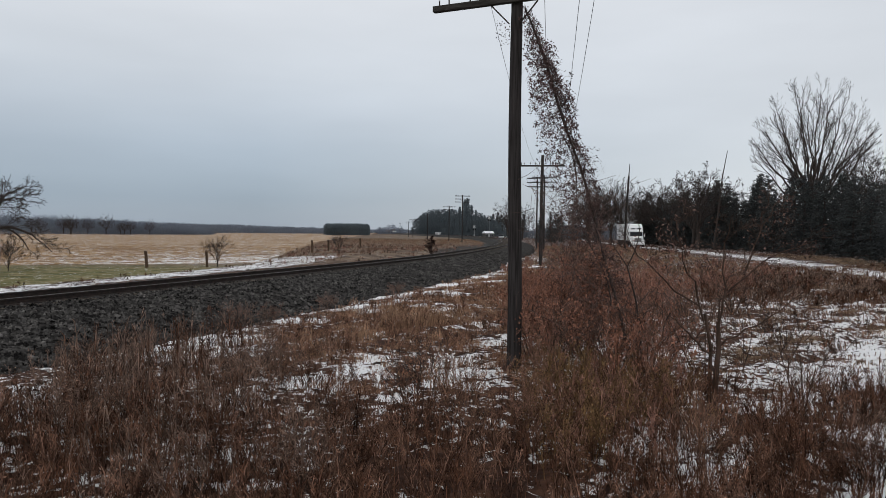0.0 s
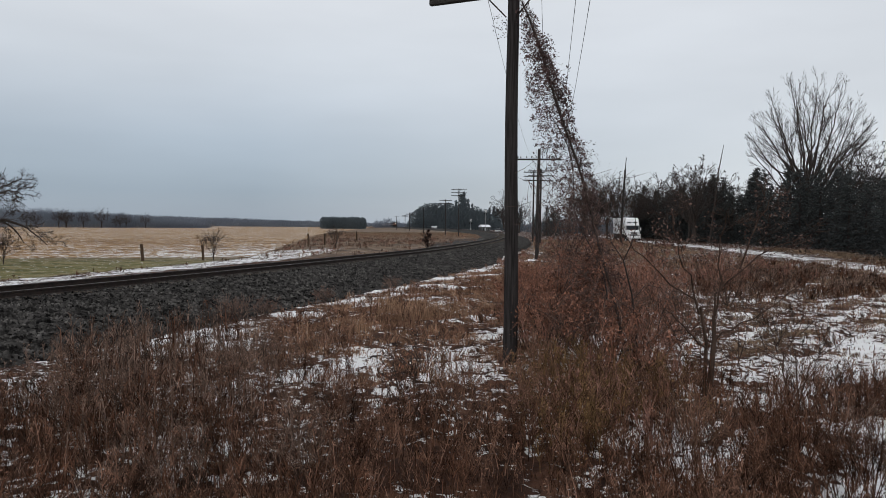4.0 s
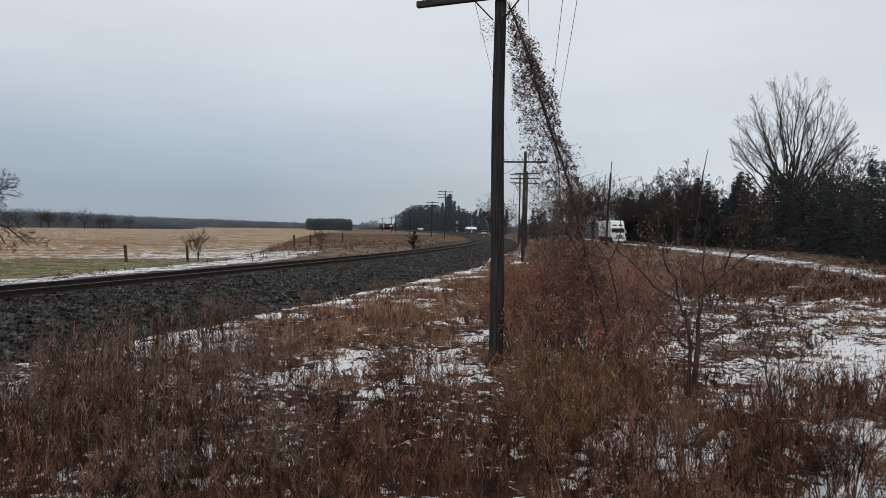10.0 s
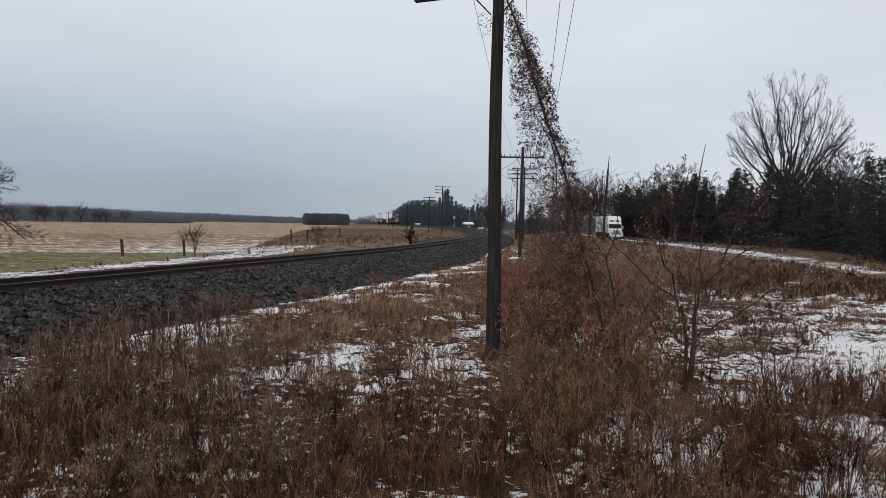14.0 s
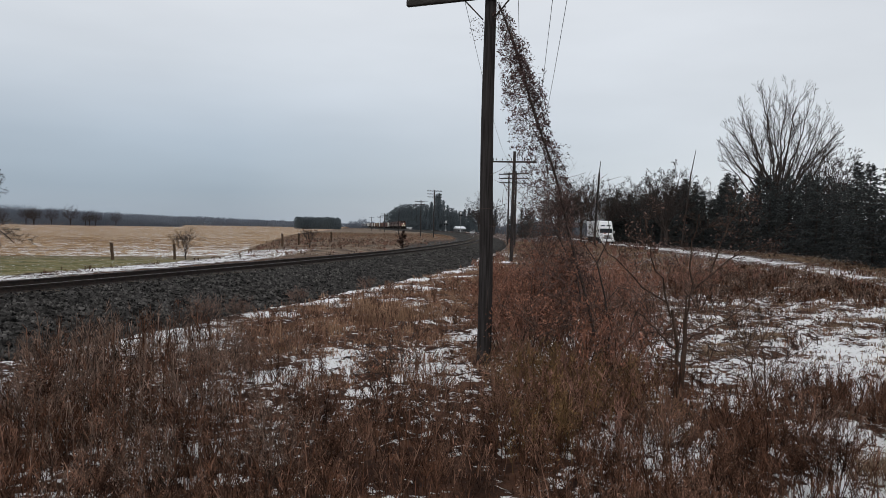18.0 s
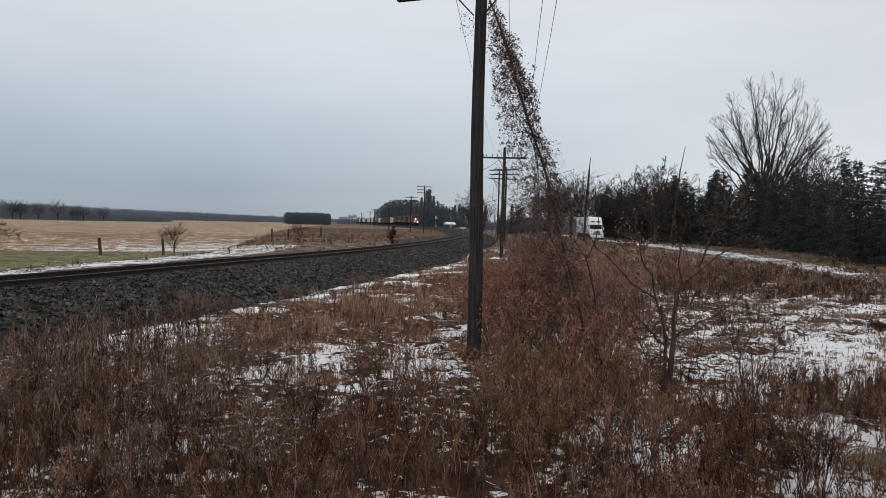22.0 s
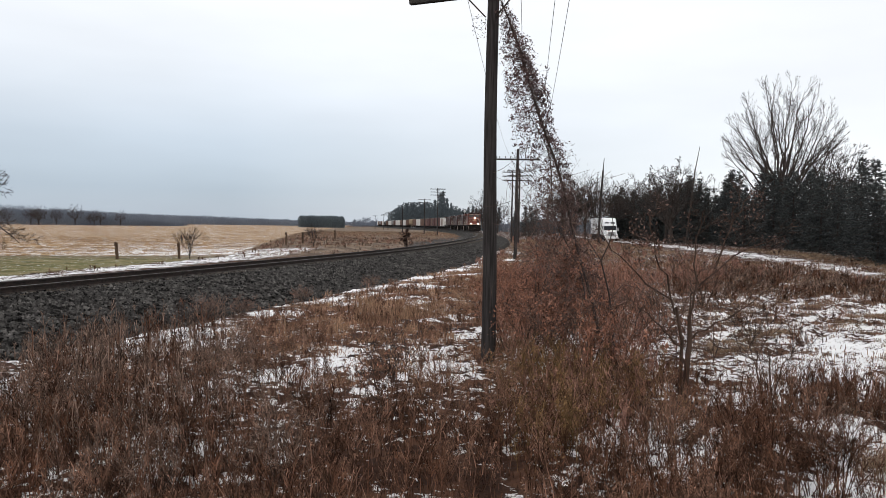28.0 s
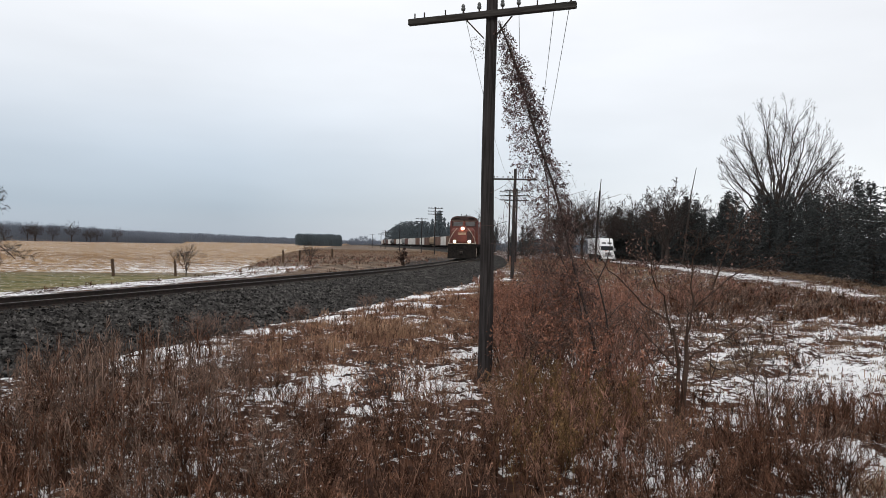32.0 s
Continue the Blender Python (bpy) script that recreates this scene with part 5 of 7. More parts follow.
def build_growth():
    # near foreground
    weed_stalks("dry_weeds", "tangle of dark brown dead weeds in the foreground", M_WEED, 1500, 0.60, z_front, (-6.5, 6.5, 4.6, 11.5), 51, 14, 24)
    weed_stalks("dry_weeds", "dark dead stalks in the foreground", M_DARKWEED, 1800, 0.60, z_front, (-6.5, 6.5, 4.6, 11.5), 50, 12, 15)
    weed_stalks("dry_weeds", "tall grey-brown leafless stalks standing in snow", M_GREYWEED, 300, 0.86, z_tall, (-8, -1.5, 6, 15), 52, 9, 4, 0.07, 0.0032, clump=4)
    weed_stalks("dry_weeds", "tall dark leafless stalks standing in snow", M_DARKWEED, 260, 0.80, z_tall, (-8, -1.5, 6, 15), 35, 8, 3, 0.07, 0.0032, clump=5)
    weed_stalks("dry_weeds", "greyish brown seed-headed weeds by the ballast", M_GREYWEED, 560, 0.58, z_low, (-11, -1.5, 5, 15), 53, 14, 17)
    weed_stalks("dry_weeds", "low grey weeds by the ballast", M_GREYWEED, 380, 0.52, z_low, (-11, -1.5, 5, 15), 49, 12, 9)
    grass_tufts("dry_grass", "matted dark brown grass under the weeds", M_DARKWEED, 950, 12, 0.16, z_front, (-6.5, 6.5, 4.6, 11.5), 54, 0.003, 1.3, 0.13)
    grass_tufts("dry_grass", "matted brown grass under the tall stalks", M_DARKWEED, 330, 16, 0.20, z_low, (-11, -1.5, 5, 15), 55, 0.003, 1.3, 0.13)
    weed_stalks("dry_weeds", "dense dark twiggy weeds at the meadow's near edge", M_DARKWEED, 290, 0.52, z_corner, (1.2, 6.5, 4.8, 8.6), 43, 15, 17)
    weed_stalks("dry_weeds", "brown seed-headed weeds at the meadow's near edge", M_WEED, 330, 0.48, z_corner, (1.2, 6.5, 4.8, 8.6), 42, 14, 20)
    # tan grass between the pole and the ballast
    grass_tufts("dry_grass", "tan tufts of dry grass beside the ballast", M_TAN, 700, 20, 0.24, z_tan, (-9, 8, 9, 46), 56, 0.0034, 1.5, 0.14)
    grass_tufts("dry_grass", "rust-brown dry grass beside the ballast", M_RUST, 1300, 20, 0.22, z_tan, (-9, 8, 9, 46), 57, 0.0034, 1.6, 0.15)
    grass_tufts("dry_grass", "standing clump of tall tan grass", M_TAN, 55, 36, 0.50, z_clump, (-4, 2, 14, 24), 45, 0.0034, 0.7, 0.12)
    weed_stalks("dry_weeds", "sparse brown weeds among tan grass", M_WEED, 950, 0.42, z_tan, (-8, 6, 9, 30), 58, 12, 12)
    grass_tufts("dry_grass", "tan clumps in the snow along the ballast's foot", M_TAN, 160, 16, 0.24, z_foot, (-9, 8, 13, 60), 39, 0.0036, 1.1, 0.10)
    weed_stalks("dry_weeds", "brown weeds in the snow along the ballast's foot", M_WEED, 200, 0.32, z_foot, (-9, 8, 13, 60), 38, 11, 9)
    # brush round the vine, weeds before it
    weed_stalks("brush", "reddish brown brush round the vine-covered stay", M_TWIGRED, 760, 0.98, z_brush, (0.8, 10, 9, 30), 59, 14, 10, 0.26, 0.0036)
    weed_stalks("brush", "russet leaves clinging to low brush", M_RUSSET, 620, 1.05, z_brush, (0.8, 10, 9, 30), 60, 12, 22, 0.3, 0.003, 0.022)
    grass_tufts("dry_grass", "rust-brown grass under the brush", M_RUST, 600, 16, 0.24, z_brush, (0.8, 10, 9, 30), 48, 0.004, 1.2, 0.14)
    grass_tufts("dry_grass", "pale grass under the brush", M_PALE, 520, 14, 0.30, z_brush, (0.8, 10, 9, 30), 41, 0.004, 1.0, 0.14)
    weed_stalks("dry_weeds", "olive brown goldenrod gone to seed", M_OLIVE, 340, 0.66, z_olive, (0.6, 4.5, 6, 12), 61, 14, 20, 0.18, 0.0028, 0.013)
    weed_stalks("dry_weeds", "reddish brown weeds among the goldenrod", M_TWIGRED, 170, 0.70, z_olive, (0.6, 4.5, 6, 12), 37, 14, 14, 0.2, 0.0028, 0.012)
    # snowy meadow
    grass_tufts("dry_grass", "brown tufts poking through the snow", M_WEED, 2300, 12, 0.25, z_meadow, (3, 34, 8, 48), 62, 0.004, 1.2, 0.2)
    grass_tufts("dry_grass", "pale tufts poking through the snow", M_PALE, 1500, 12, 0.25, z_meadow, (3, 34, 8, 48), 63, 0.004, 1.2, 0.18)
    weed_stalks("dry_weeds", "low dark weeds in the snowy meadow", M_DARKWEED, 2100, 0.32, z_meadow, (3, 34, 8, 48), 64, 10, 8, clump=9)
    grass_tufts("dry_grass", "short brown tufts scattered over the snow", M_WEED, 3300, 8, 0.15, z_open, (3, 26, 8, 30), 36, 0.004, 1.5, 0.14)
    weed_stalks("brush", "dark brown brush between the snowy meadow and the road", M_DARKWEED, 900, 0.40, z_band, (9, 24, 22, 42), 34, 10, 9, 0.2, 0.004, 0.015, clump=10)
    weed_stalks("brush", "greyish brown brush between the snowy meadow and the road", M_GREYWEED, 1500, 0.40, z_band, (9, 24, 22, 42), 33, 10, 9, 0.2, 0.004, 0.015, clump=10)
    grass_tufts("dry_grass", "tall clump of rust-brown grass at the meadow's edge", M_RUST, 60, 40, 0.62, z_sedge, (5.6, 7.8, 8.4, 10.4), 32, 0.0034, 0.8, 0.12)
    grass_tufts("dry_grass", "low clump of pale grass in the snow", M_PALE, 30, 34, 0.26, z_tuft, (4.2, 5.8, 6.0, 7.6), 31, 0.003, 1.0, 0.10)
    grass_tufts("dry_grass", "dark rounded tussock in the snow", M_DARKWEED, 9, 60, 0.36, z_tussock, (11.2, 12.3, 16.3, 17.3), 30, 0.004, 1.0, 0.07)
    grass_tufts("dry_grass", "pale grass between the road and the spruces", M_PALE, 1500, 9, 0.22, z_far_side, (22, 34, 24, 70), 29, 0.005, 1.1, 0.28)
    # further off
    grass_tufts("dry_grass", "rough pale olive grass of the far meadow", M_PALE, 3400, 8, 0.24, z_back, (3, 34, 22, 120), 65, 0.005, 1.1, 0.28)
    grass_tufts("dry_grass", "rough tan grass of the far meadow", M_TAN, 1600, 9, 0.24, z_back, (3, 34, 22, 120), 47, 0.005, 1.1, 0.28)
    weed_stalks("brush", "dark reddish brush of the far meadow", M_TWIGRED, 1300, 0.58, z_back, (3, 34, 22, 120), 66, 11, 10, 0.24, 0.005, 0.016, clump=10)
    grass_tufts("dry_grass", "pale brown grass on the swell beyond the track", M_PALE, 4400, 6, 0.20, z_swell, (-34, 14, 50, 230), 67, 0.005, 1.2, 0.4)
    grass_tufts("dry_grass", "rust-brown grass on the swell beyond the track", M_RUST, 4200, 6, 0.17, z_swell, (-34, 14, 50, 200), 68, 0.005, 1.2, 0.4)
    weed_stalks("brush", "dark brush on the swell beyond the track", M_GREYWEED, 900, 0.30, z_swell, (-26, 2, 50, 110), 69, 8, 8, 0.24, 0.006, 0.016, clump=4)
    weed_stalks("brush", "reddish low brush on the swell beyond the track", M_TWIGRED, 500, 0.28, z_swell, (-26, 2, 50, 100), 33, 8, 8, 0.24, 0.006, 0.016, clump=4)
    weed_stalks("dry_weeds", "sparse dark weeds along the lawn's snowy edge", M_DARKWEED, 90, 0.24, z_edge, (-24, -8, 28, 66), 44, 9, 5, 0.1, 0.004, clump=3)
    grass_tufts("dry_grass", "olive tan clumps of grass in the meadow's snow", M_PALE, 260, 26, 0.17, z_clumps, (3, 14, 9, 25), 31, 0.0036, 1.5, 0.13)
    # stubble of the harvested field and blades of the lawn
    grass_tufts("corn_stubble", "pale cut stubble of the harvested field", M_STRAW, 9000, 3, 0.13, z_field, (-75, -12, 53, 150), 46, 0.005, 0.8, 0.12)


def z_corner(x, y):
    r = ratio(x, y)
    return smooth(0.22, 0.32, r) * smooth(0.58, 0.48, r) * smooth(8.4, 7.4, y) * (0.35 + 0.65 * smooth(-0.2, 0.3, wave(x, y, 1.4, 1))) * clear(x, y, 0.95) * (1 - 0.6 * np.clip(1.6 * disc(x, y, 5.1, 7.9, 0.6, 0.5), 0, 1))


def z_clumps(x, y):
    return smooth(0.32, 0.40, ratio(x, y)) * smooth(9, 10, y) * smooth(25, 20, y) * smooth(0.22, 0.40, wave(x, y, 1.5, 7)) * clear(x, y, 0.9)


def z_band(x, y):
    return smooth(0.33, 0.40, ratio(x, y)) * smooth(23, 26, y + 1.2 * wave(x, y, 0.7)) * smooth(41, 36, y) * smooth(4.0, 5.0, road_x(y) - x) * (0.25 + 0.75 * smooth(-0.4, 0.2, wave(x, y, 0.8, 2)))


def z_sedge(x, y):
    return disc(x, y, 7.15, 9.3, 0.6, 0.6)


def z_tuft(x, y):
    return disc(x, y, 4.95, 6.75, 0.5, 0.5)


def z_tussock(x, y):
    return 1.0 * (np.hypot(x - 11.74, y - 16.8) < 0.22)


def z_far_side(x, y):
    return smooth(2.2, 3.0, x - road_x(y)) * smooth(7.0, 5.0, x - road_x(y)) * (0.3 + 0.7 * smooth(-0.3, 0.3, wave(x, y, 0.6, 2)))


def z_open(x, y):
    return 0.6 * smooth(0.24, 0.34, ratio(x, y))


def z_foot(x, y):
    o = off_line(x, y) - bed_edge(y)
    return smooth(0.0, 0.4, o) * smooth(2.1, 1.3, o) * (0.08 + 0.92 * smooth(0.0, 0.4, wave(x, y, 2.6, 1)))


def z_clump(x, y):
    return z_tan(x, y) * (disc(x, y, -0.6, 18.5, 1.3, 2.6) + disc(x, y, -2.2, 15.6, 0.7, 1.0))


def z_edge(x, y):
    return smooth(1.2, 0.4, np.abs(-off_line(x, y) - 12.6 - (y - 32) * 0.085))


def z_field(x, y):
    return smooth(-0.5, 1, y - 59 - 0.3 * (x + 16)) * smooth(0, 1.5, field_edge(y) - x) * (0.4 + 0.6 * (np.sin((y * 0.97 - x * 0.24) * 5.0) > -0.2)) * smooth(160, 60, y)


build_growth()


# ---- vine-covered stay of the near pole ----
def build_vine():
    rng = np.random.RandomState(71)
    np.random.seed(71)
    t = thing("vine_covered_stay", "guy wire of the telegraph pole overgrown by a dead leafy vine", "vine")
    top, foot = np.array([1.42, 12.45, 6.30]), np.array([3.25, 11.9, -0.1])
    k = np.linspace(0, 1, 24)[:, None]
    path = top + (foot - top) * k
    path[:, 0] += 0.13 * np.sin(np.pi * k[:, 0])
    part("stay_wire", Geo().tube(path, 0.008, 6), M_IRON, t)
    wob = path + np.stack([0.03 * np.sin(k[:, 0] * 17), 0.05 * np.cos(k[:, 0] * 15), 0 * k[:, 0]], -1)
    part("stem", Geo().tube(wob, np.linspace(0.016, 0.026, 24), 7), M_TWIG, t, "woody twisted vine stem")
    side = path[5:20] + np.stack([-0.16 + 0.10 * np.sin(k[5:20, 0] * 19), 0.05 * np.cos(k[5:20, 0] * 11), 0 * k[5:20, 0]], -1)
    part("second_stem", Geo().tube(side, np.linspace(0.006, 0.012, 15), 6), M_TWIG, t, "thinner stem twisting beside the first")

    def along(u):
        i = np.minimum((u * 23).astype(int), 22)
        return wob[i] + (wob[i + 1] - wob[i]) * (u * 23 - i)[:, None]

    # leaf clusters hang loosely on both sides, more on the pole's side
    marks = (0, 0.06, 0.12, 0.18, 0.265, 0.335, 0.41, 0.485, 0.54, 0.62, 0.8, 1.0)
    left = (0.10, 0.16, 0.28, 0.36, 0.46, 0.52, 0.61, 0.60, 0.66, 0.70, 0.80, 0.85)
    right = (0.06, 0.10, 0.16, 0.20, 0.37, 0.20, 0.32, 0.25, 0.16, 0.20, 0.35, 0.50)
    n = 1950
    u = rng.choice(np.linspace(0, 1, 201), n, p=(lambda w: w / w.sum())(np.interp(np.linspace(0, 1, 201), (0, 0.08, 0.13, 0.23, 0.28, 0.50, 0.56, 0.75, 1), (0.5, 1.0, 2.3, 2.2, 1.5, 1.3, 0.8, 0.7, 0.35)))) * 0.995
    f = rng.uniform(-1, 1, n) * rng.uniform(0.75, 1.08, n)
    c = along(u)
    e = c + np.stack([np.where(f < 0, f * np.interp(u, marks, left), f * np.interp(u, marks, right)), rng.normal(0, 0.14, n), rng.normal(-0.05, 0.09, n)], -1)
    m1 = (c + e) / 2 + np.stack([rng.normal(0, 0.03, n), rng.normal(0, 0.03, n), 0.05 + rng.normal(0, 0.05, n)], -1)
    thin = rng.rand(n) < 0.62
    g = Geo().segs(c[thin], m1[thin], np.full(int(thin.sum()), 0.0026), np.full(int(thin.sum()), 0.0020), 3)
    g.segs(m1[thin], e[thin], np.full(int(thin.sum()), 0.0020), np.full(int(thin.sum()), 0.0014), 3)
    # each cluster's own drooping tail
    tail = e + rng.normal(0, 0.05, (n, 3)) + (0, 0, -0.07)
    g.segs(e, tail, np.full(n, 0.0018), np.full(n, 0.0012), 3)
    tagged(part("shoot_tangle", g, M_VINE, t, "thin hanging shoots"), kind="stuff")
    k = np.repeat(np.arange(n), rng.choice((0, 2, 5, 10), n, p=(0.25, 0.3, 0.28, 0.17)))
    q = e[k] + (tail - e)[k] * rng.rand(len(k), 1) + rng.normal(0, 0.024, (len(k), 3))
    low = rng.rand(len(k)) < np.interp(u[k], (0.45, 0.85), (0.0, 1.0))
    for pick, material, words in ((~low, M_DEADLEAF, "withered dark brown leaves"), (low, M_VINELEAF, "dull reddish leaves low on the vine")):
        tagged(part("leaves", Geo().leaves(q[pick], rng.uniform(0.016, 0.032, int(pick.sum())), 0, 1.0), material, t, words), kind="stuff")
    # dense thin shoots about the lower half
    n = 1300
    u = 0.50 + 0.5 * rng.rand(n) ** 1.3
    c = along(u) + rng.normal(0, 1, (n, 3)) * (0.34, 0.32, 0.2) + np.stack([np.interp(u, (0.5, 1), (-0.25, -0.55)), 0 * u, 0 * u], -1)
    d = rng.normal(0, 0.5, (n, 3)) + (0, 0, 0.35)
    d /= np.linalg.norm(d, axis=1)[:, None]
    q = c + d * rng.uniform(0.15, 0.6, (n, 1))
    m1 = (c + q) / 2 + rng.normal(0, 0.03, (n, 3))
    g = Geo().segs(c, m1, np.full(n, 0.0034), np.full(n, 0.0026), 2)
    g.segs(m1, q, np.full(n, 0.0026), np.full(n, 0.0016), 2)
    tagged(part("shoot_tangle", g, M_VINE, t, "dense reddish shoots at the foot of the vine"), kind="stuff")
    # a few tufts that cling to the pole itself
    z = rng.uniform(5.4, 6.25, 260)
    q = np.stack([1.27 + rng.choice((-1, 1), 260, p=(0.7, 0.3)) * rng.uniform(0.10, 0.36, 260), 12.5 + rng.normal(0, 0.08, 260), z], -1)
    keep = np.sin(z * 9.0 + q[:, 0] * 5) > -0.1
    tagged(part("leaves", Geo().leaves(q[keep], rng.uniform(0.012, 0.026, int(keep.sum())), 0, 1.0), M_DEADLEAF, t, "withered leaves on the pole"), kind="stuff")


build_vine()


# ---- saplings and shrubs in the near meadow ----
def shrub(seed, height, stems, label, width, depth, r, name="bare_shrub", lift=0.12, leaves=0, rmin=0.0022, spread=0.5, twig=None, kids=(3, 4), leaf=1.0):
    rng = np.random.RandomState(seed)
    np.random.seed(seed)
    segs = []
    for k in range(stems):
        a = 2 * math.pi * (k + rng.rand()) / stems
        w = np.array([math.cos(a) * width, math.sin(a) * width, 1.0])
        grow(rng, (rng.normal(0, 0.04), rng.normal(0, 0.04), -0.05), w / np.linalg.norm(w), height * rng.uniform(0.45, 0.6), r * rng.uniform(0.6, 1), depth, segs, spread, lift, kids, (0.5, 0.78), 0.16)
    k = height / max(q[1][2] for q in segs)
    segs = [(a * k, b * k, c, d, e) for a, b, c, d, e in segs]
    t = thing(name, label, "shrub")
    main = [q for q in segs if q[4] == depth]
    for i in range(0, len(main), 3):
        part("stem", wood(main[i:i + 3], depth, depth, 6), M_STEM, t)
    for i in range(0, len([q for q in segs if q[4] == depth - 1]), 3):
        part("branch", wood([q for q in segs if q[4] == depth - 1][i:i + 3], depth - 1, depth - 1, 4, rmin), M_STEM, t)
    tagged(part("twig_tangle", wood(segs, 0, depth - 2, 2, rmin), twig or M_TWIG, t, "bare thin twigs"), kind="stuff")
    if leaves:
        ends = np.array([q[1] for q in segs if q[4] <= 1])
        pick = ends[rng.randint(0, len(ends), leaves)] + rng.normal(0, 0.04, (leaves, 3))
        tagged(part("leaves", Geo().leaves(pick, leaf * rng.uniform(0.012, 0.024, leaves), 0, 1), M_RUSSET, t, "few clinging russet leaves"), kind="stuff")
    return t


def meadow_sapling():
    """A young tree that forks at knee height into a few long crooked limbs."""
    rng = np.random.RandomState(81)
    np.random.seed(81)
    t = thing("bare_sapling", "bare crooked young tree with spreading branches in dead weeds", "tree")
    part("trunk", Geo().tube([(0.0, 0, -0.1), (0.02, 0, 0.4), (0.06, 0.02, 0.78), (0.04, 0, 1.1)], (0.042, 0.036, 0.031, 0.024), 9), M_STEM, t, smooth=True)
    part("second_stem", Geo().tube([(-0.05, 0.04, -0.1), (-0.04, 0.04, 0.35), (-0.035, 0.03, 0.75), (-0.13, 0, 1.2)], (0.028, 0.025, 0.022, 0.017), 7), M_STEM, t, smooth=True)
    limbs = (((0.05, 0, 1.0), (0.12, 0.1, 1.35), (0.42, 0.15, 1.68), (0.85, 0.1, 1.95), (1.25, 0.0, 2.12)), ((-0.14, 0, 1.1), (-0.26, 0, 1.5), (-0.45, -0.1, 1.9), (-0.55, -0.15, 2.35)),
             ((0.04, 0, 1.05), (0.08, -0.1, 1.5), (0.02, -0.15, 1.95), (0.10, -0.2, 2.4)), ((0.42, 0.15, 1.68), (0.52, 0.2, 2.0), (0.75, 0.3, 2.35), (0.95, 0.35, 2.65)),
             ((-0.2, 0, 1.3), (-0.55, 0.15, 1.55), (-0.85, 0.2, 1.85), (-1.05, 0.3, 2.2)), ((0.05, 0.02, 0.75), (0.3, -0.1, 1.0), (0.62, -0.2, 1.2), (0.95, -0.3, 1.5)), ((-0.06, 0, 0.7), (-0.4, -0.15, 0.95), (-0.7, -0.2, 1.3)))
    out = []
    for q in limbs:
        q = np.array(q)
        v = np.linspace(0, len(q) - 1, 9)
        pts = np.stack([np.interp(v, np.arange(len(q)), q[:, k]) for k in range(3)], -1)
        pts[1:-1] += rng.normal(0, 0.018, (7, 3))
        part("limb", Geo().tube(pts, np.linspace(0.014, 0.0045, 9), 6), M_STEM, t, smooth=True)
        sprout(rng, pts, 0.007, 1.0, 2, out, (0, 3, 4, 7), 42.0, 0.04, None, 0.12, 0.25)
    tagged(part("twig_tangle", bough_geo(out, 0, 9, 3, 0.0026), M_STEM, t, "bare thin twigs"), kind="stuff")
    ends = np.array([p[-1] for level, p, r in out if level == 0])
    c = []
    for hub in ((0.75, 0.3, 2.30), (0.95, 0.1, 2.05), (-0.30, 0.0, 2.0), (0.35, 0.2, 1.9), (-0.5, -0.1, 2.25)):
        near = ends[np.linalg.norm(ends - hub, axis=1) < 0.48]
        if len(near):
            c.append(near[rng.randint(0, len(near), 150)] + rng.normal(0, 0.045, (150, 3)))
    c = np.concatenate(c)
    tagged(part("leaves", Geo().leaves(c, rng.uniform(0.014, 0.028, len(c)), 0, 1), M_VINELEAF, t, "clusters of clinging dull russet leaves"), kind="stuff")
    return t


place(meadow_sapling(), 3.74, 9.7, 0, 1.1)
def dead_aster(seed, height, stems, twig, head, label, group):
    """A dead many-branched weed with small seed heads on fine upright twigs."""
    rng = np.random.RandomState(seed)
    np.random.seed(seed)
    t = thing("dead_weed", label, "weed", group)
    out = []
    for k in range(stems):
        a = rng.rand() * 6.283
        branch(rng, (math.cos(a) * 0.04, math.sin(a) * 0.04, -0.03), (math.cos(a) * 0.28, math.sin(a) * 0.28, 1), height * rng.uniform(0.75, 1.05), 0.0045, 3, out, (0, 4, 4, 8), 32.0, 0.07, None, 0.07)
    for level, pts, r in out:
        if level == 3:
            part("stem", Geo().tube(pts, np.linspace(0.0048, 0.0022, len(pts)), 5, False), twig, t)
    tagged(part("twig_tangle", bough_geo(out, 0, 2, 2, 0.0014), twig, t, "fine dry twigs"), kind="stuff")
    ends = np.array([p[-1] for level, p, r in out if level == 0])
    c = ends + rng.normal(0, 0.006, (len(ends), 3))
    tagged(part("seed_fluff", Geo().leaves(c, rng.uniform(0.005, 0.011, len(c)), 0, 0.9), head, t, "tiny dry seed heads"), kind="stuff")
    return t


def build_asters():
    kinds = [dead_aster(201, 0.82, 4, M_GREYWEED, M_GREYWEED, "dead grey-brown aster gone to seed", "dead asters in the foreground"),
             dead_aster(202, 0.70, 5, M_DARKWEED, M_WEED, "dark dead aster with brown seed heads", "dead asters in the foreground"),
             dead_aster(203, 0.92, 3, M_WEED, M_OLIVE, "tall brown goldenrod gone to seed", "dead asters in the foreground")]
    rng = np.random.RandomState(12)
    k = 0
    for n, x0, x1, y0, y1, pick in ((7, 2.2, 3.9, 5.8, 7.2, (1, 1, 0)), (12, -4.3, -0.8, 5.8, 9.0, (0, 0, 1)), (7, -0.6, 1.8, 7.2, 10.5, (2, 1, 2)), (7, -4.6, -1.6, 9.5, 13.0, (2, 0, 0)), (4, 4.4, 5.6, 7.4, 9.5, (0, 1, 0))):
        for _ in range(n):
            x, y = rng.uniform(x0, x1), rng.uniform(y0, y1)
            if off_line(x, y) < 7.0:
                continue
            q = pick[rng.randint(0, 3)]
            sc = rng.uniform(0.75, 1.15)
            if k < 3:
                place(kinds[k], x, y, rng.rand() * 360, sc)
            else:
                copy_at(kinds[q], x, y, rng.rand() * 360, sc)
            k += 1


build_asters()
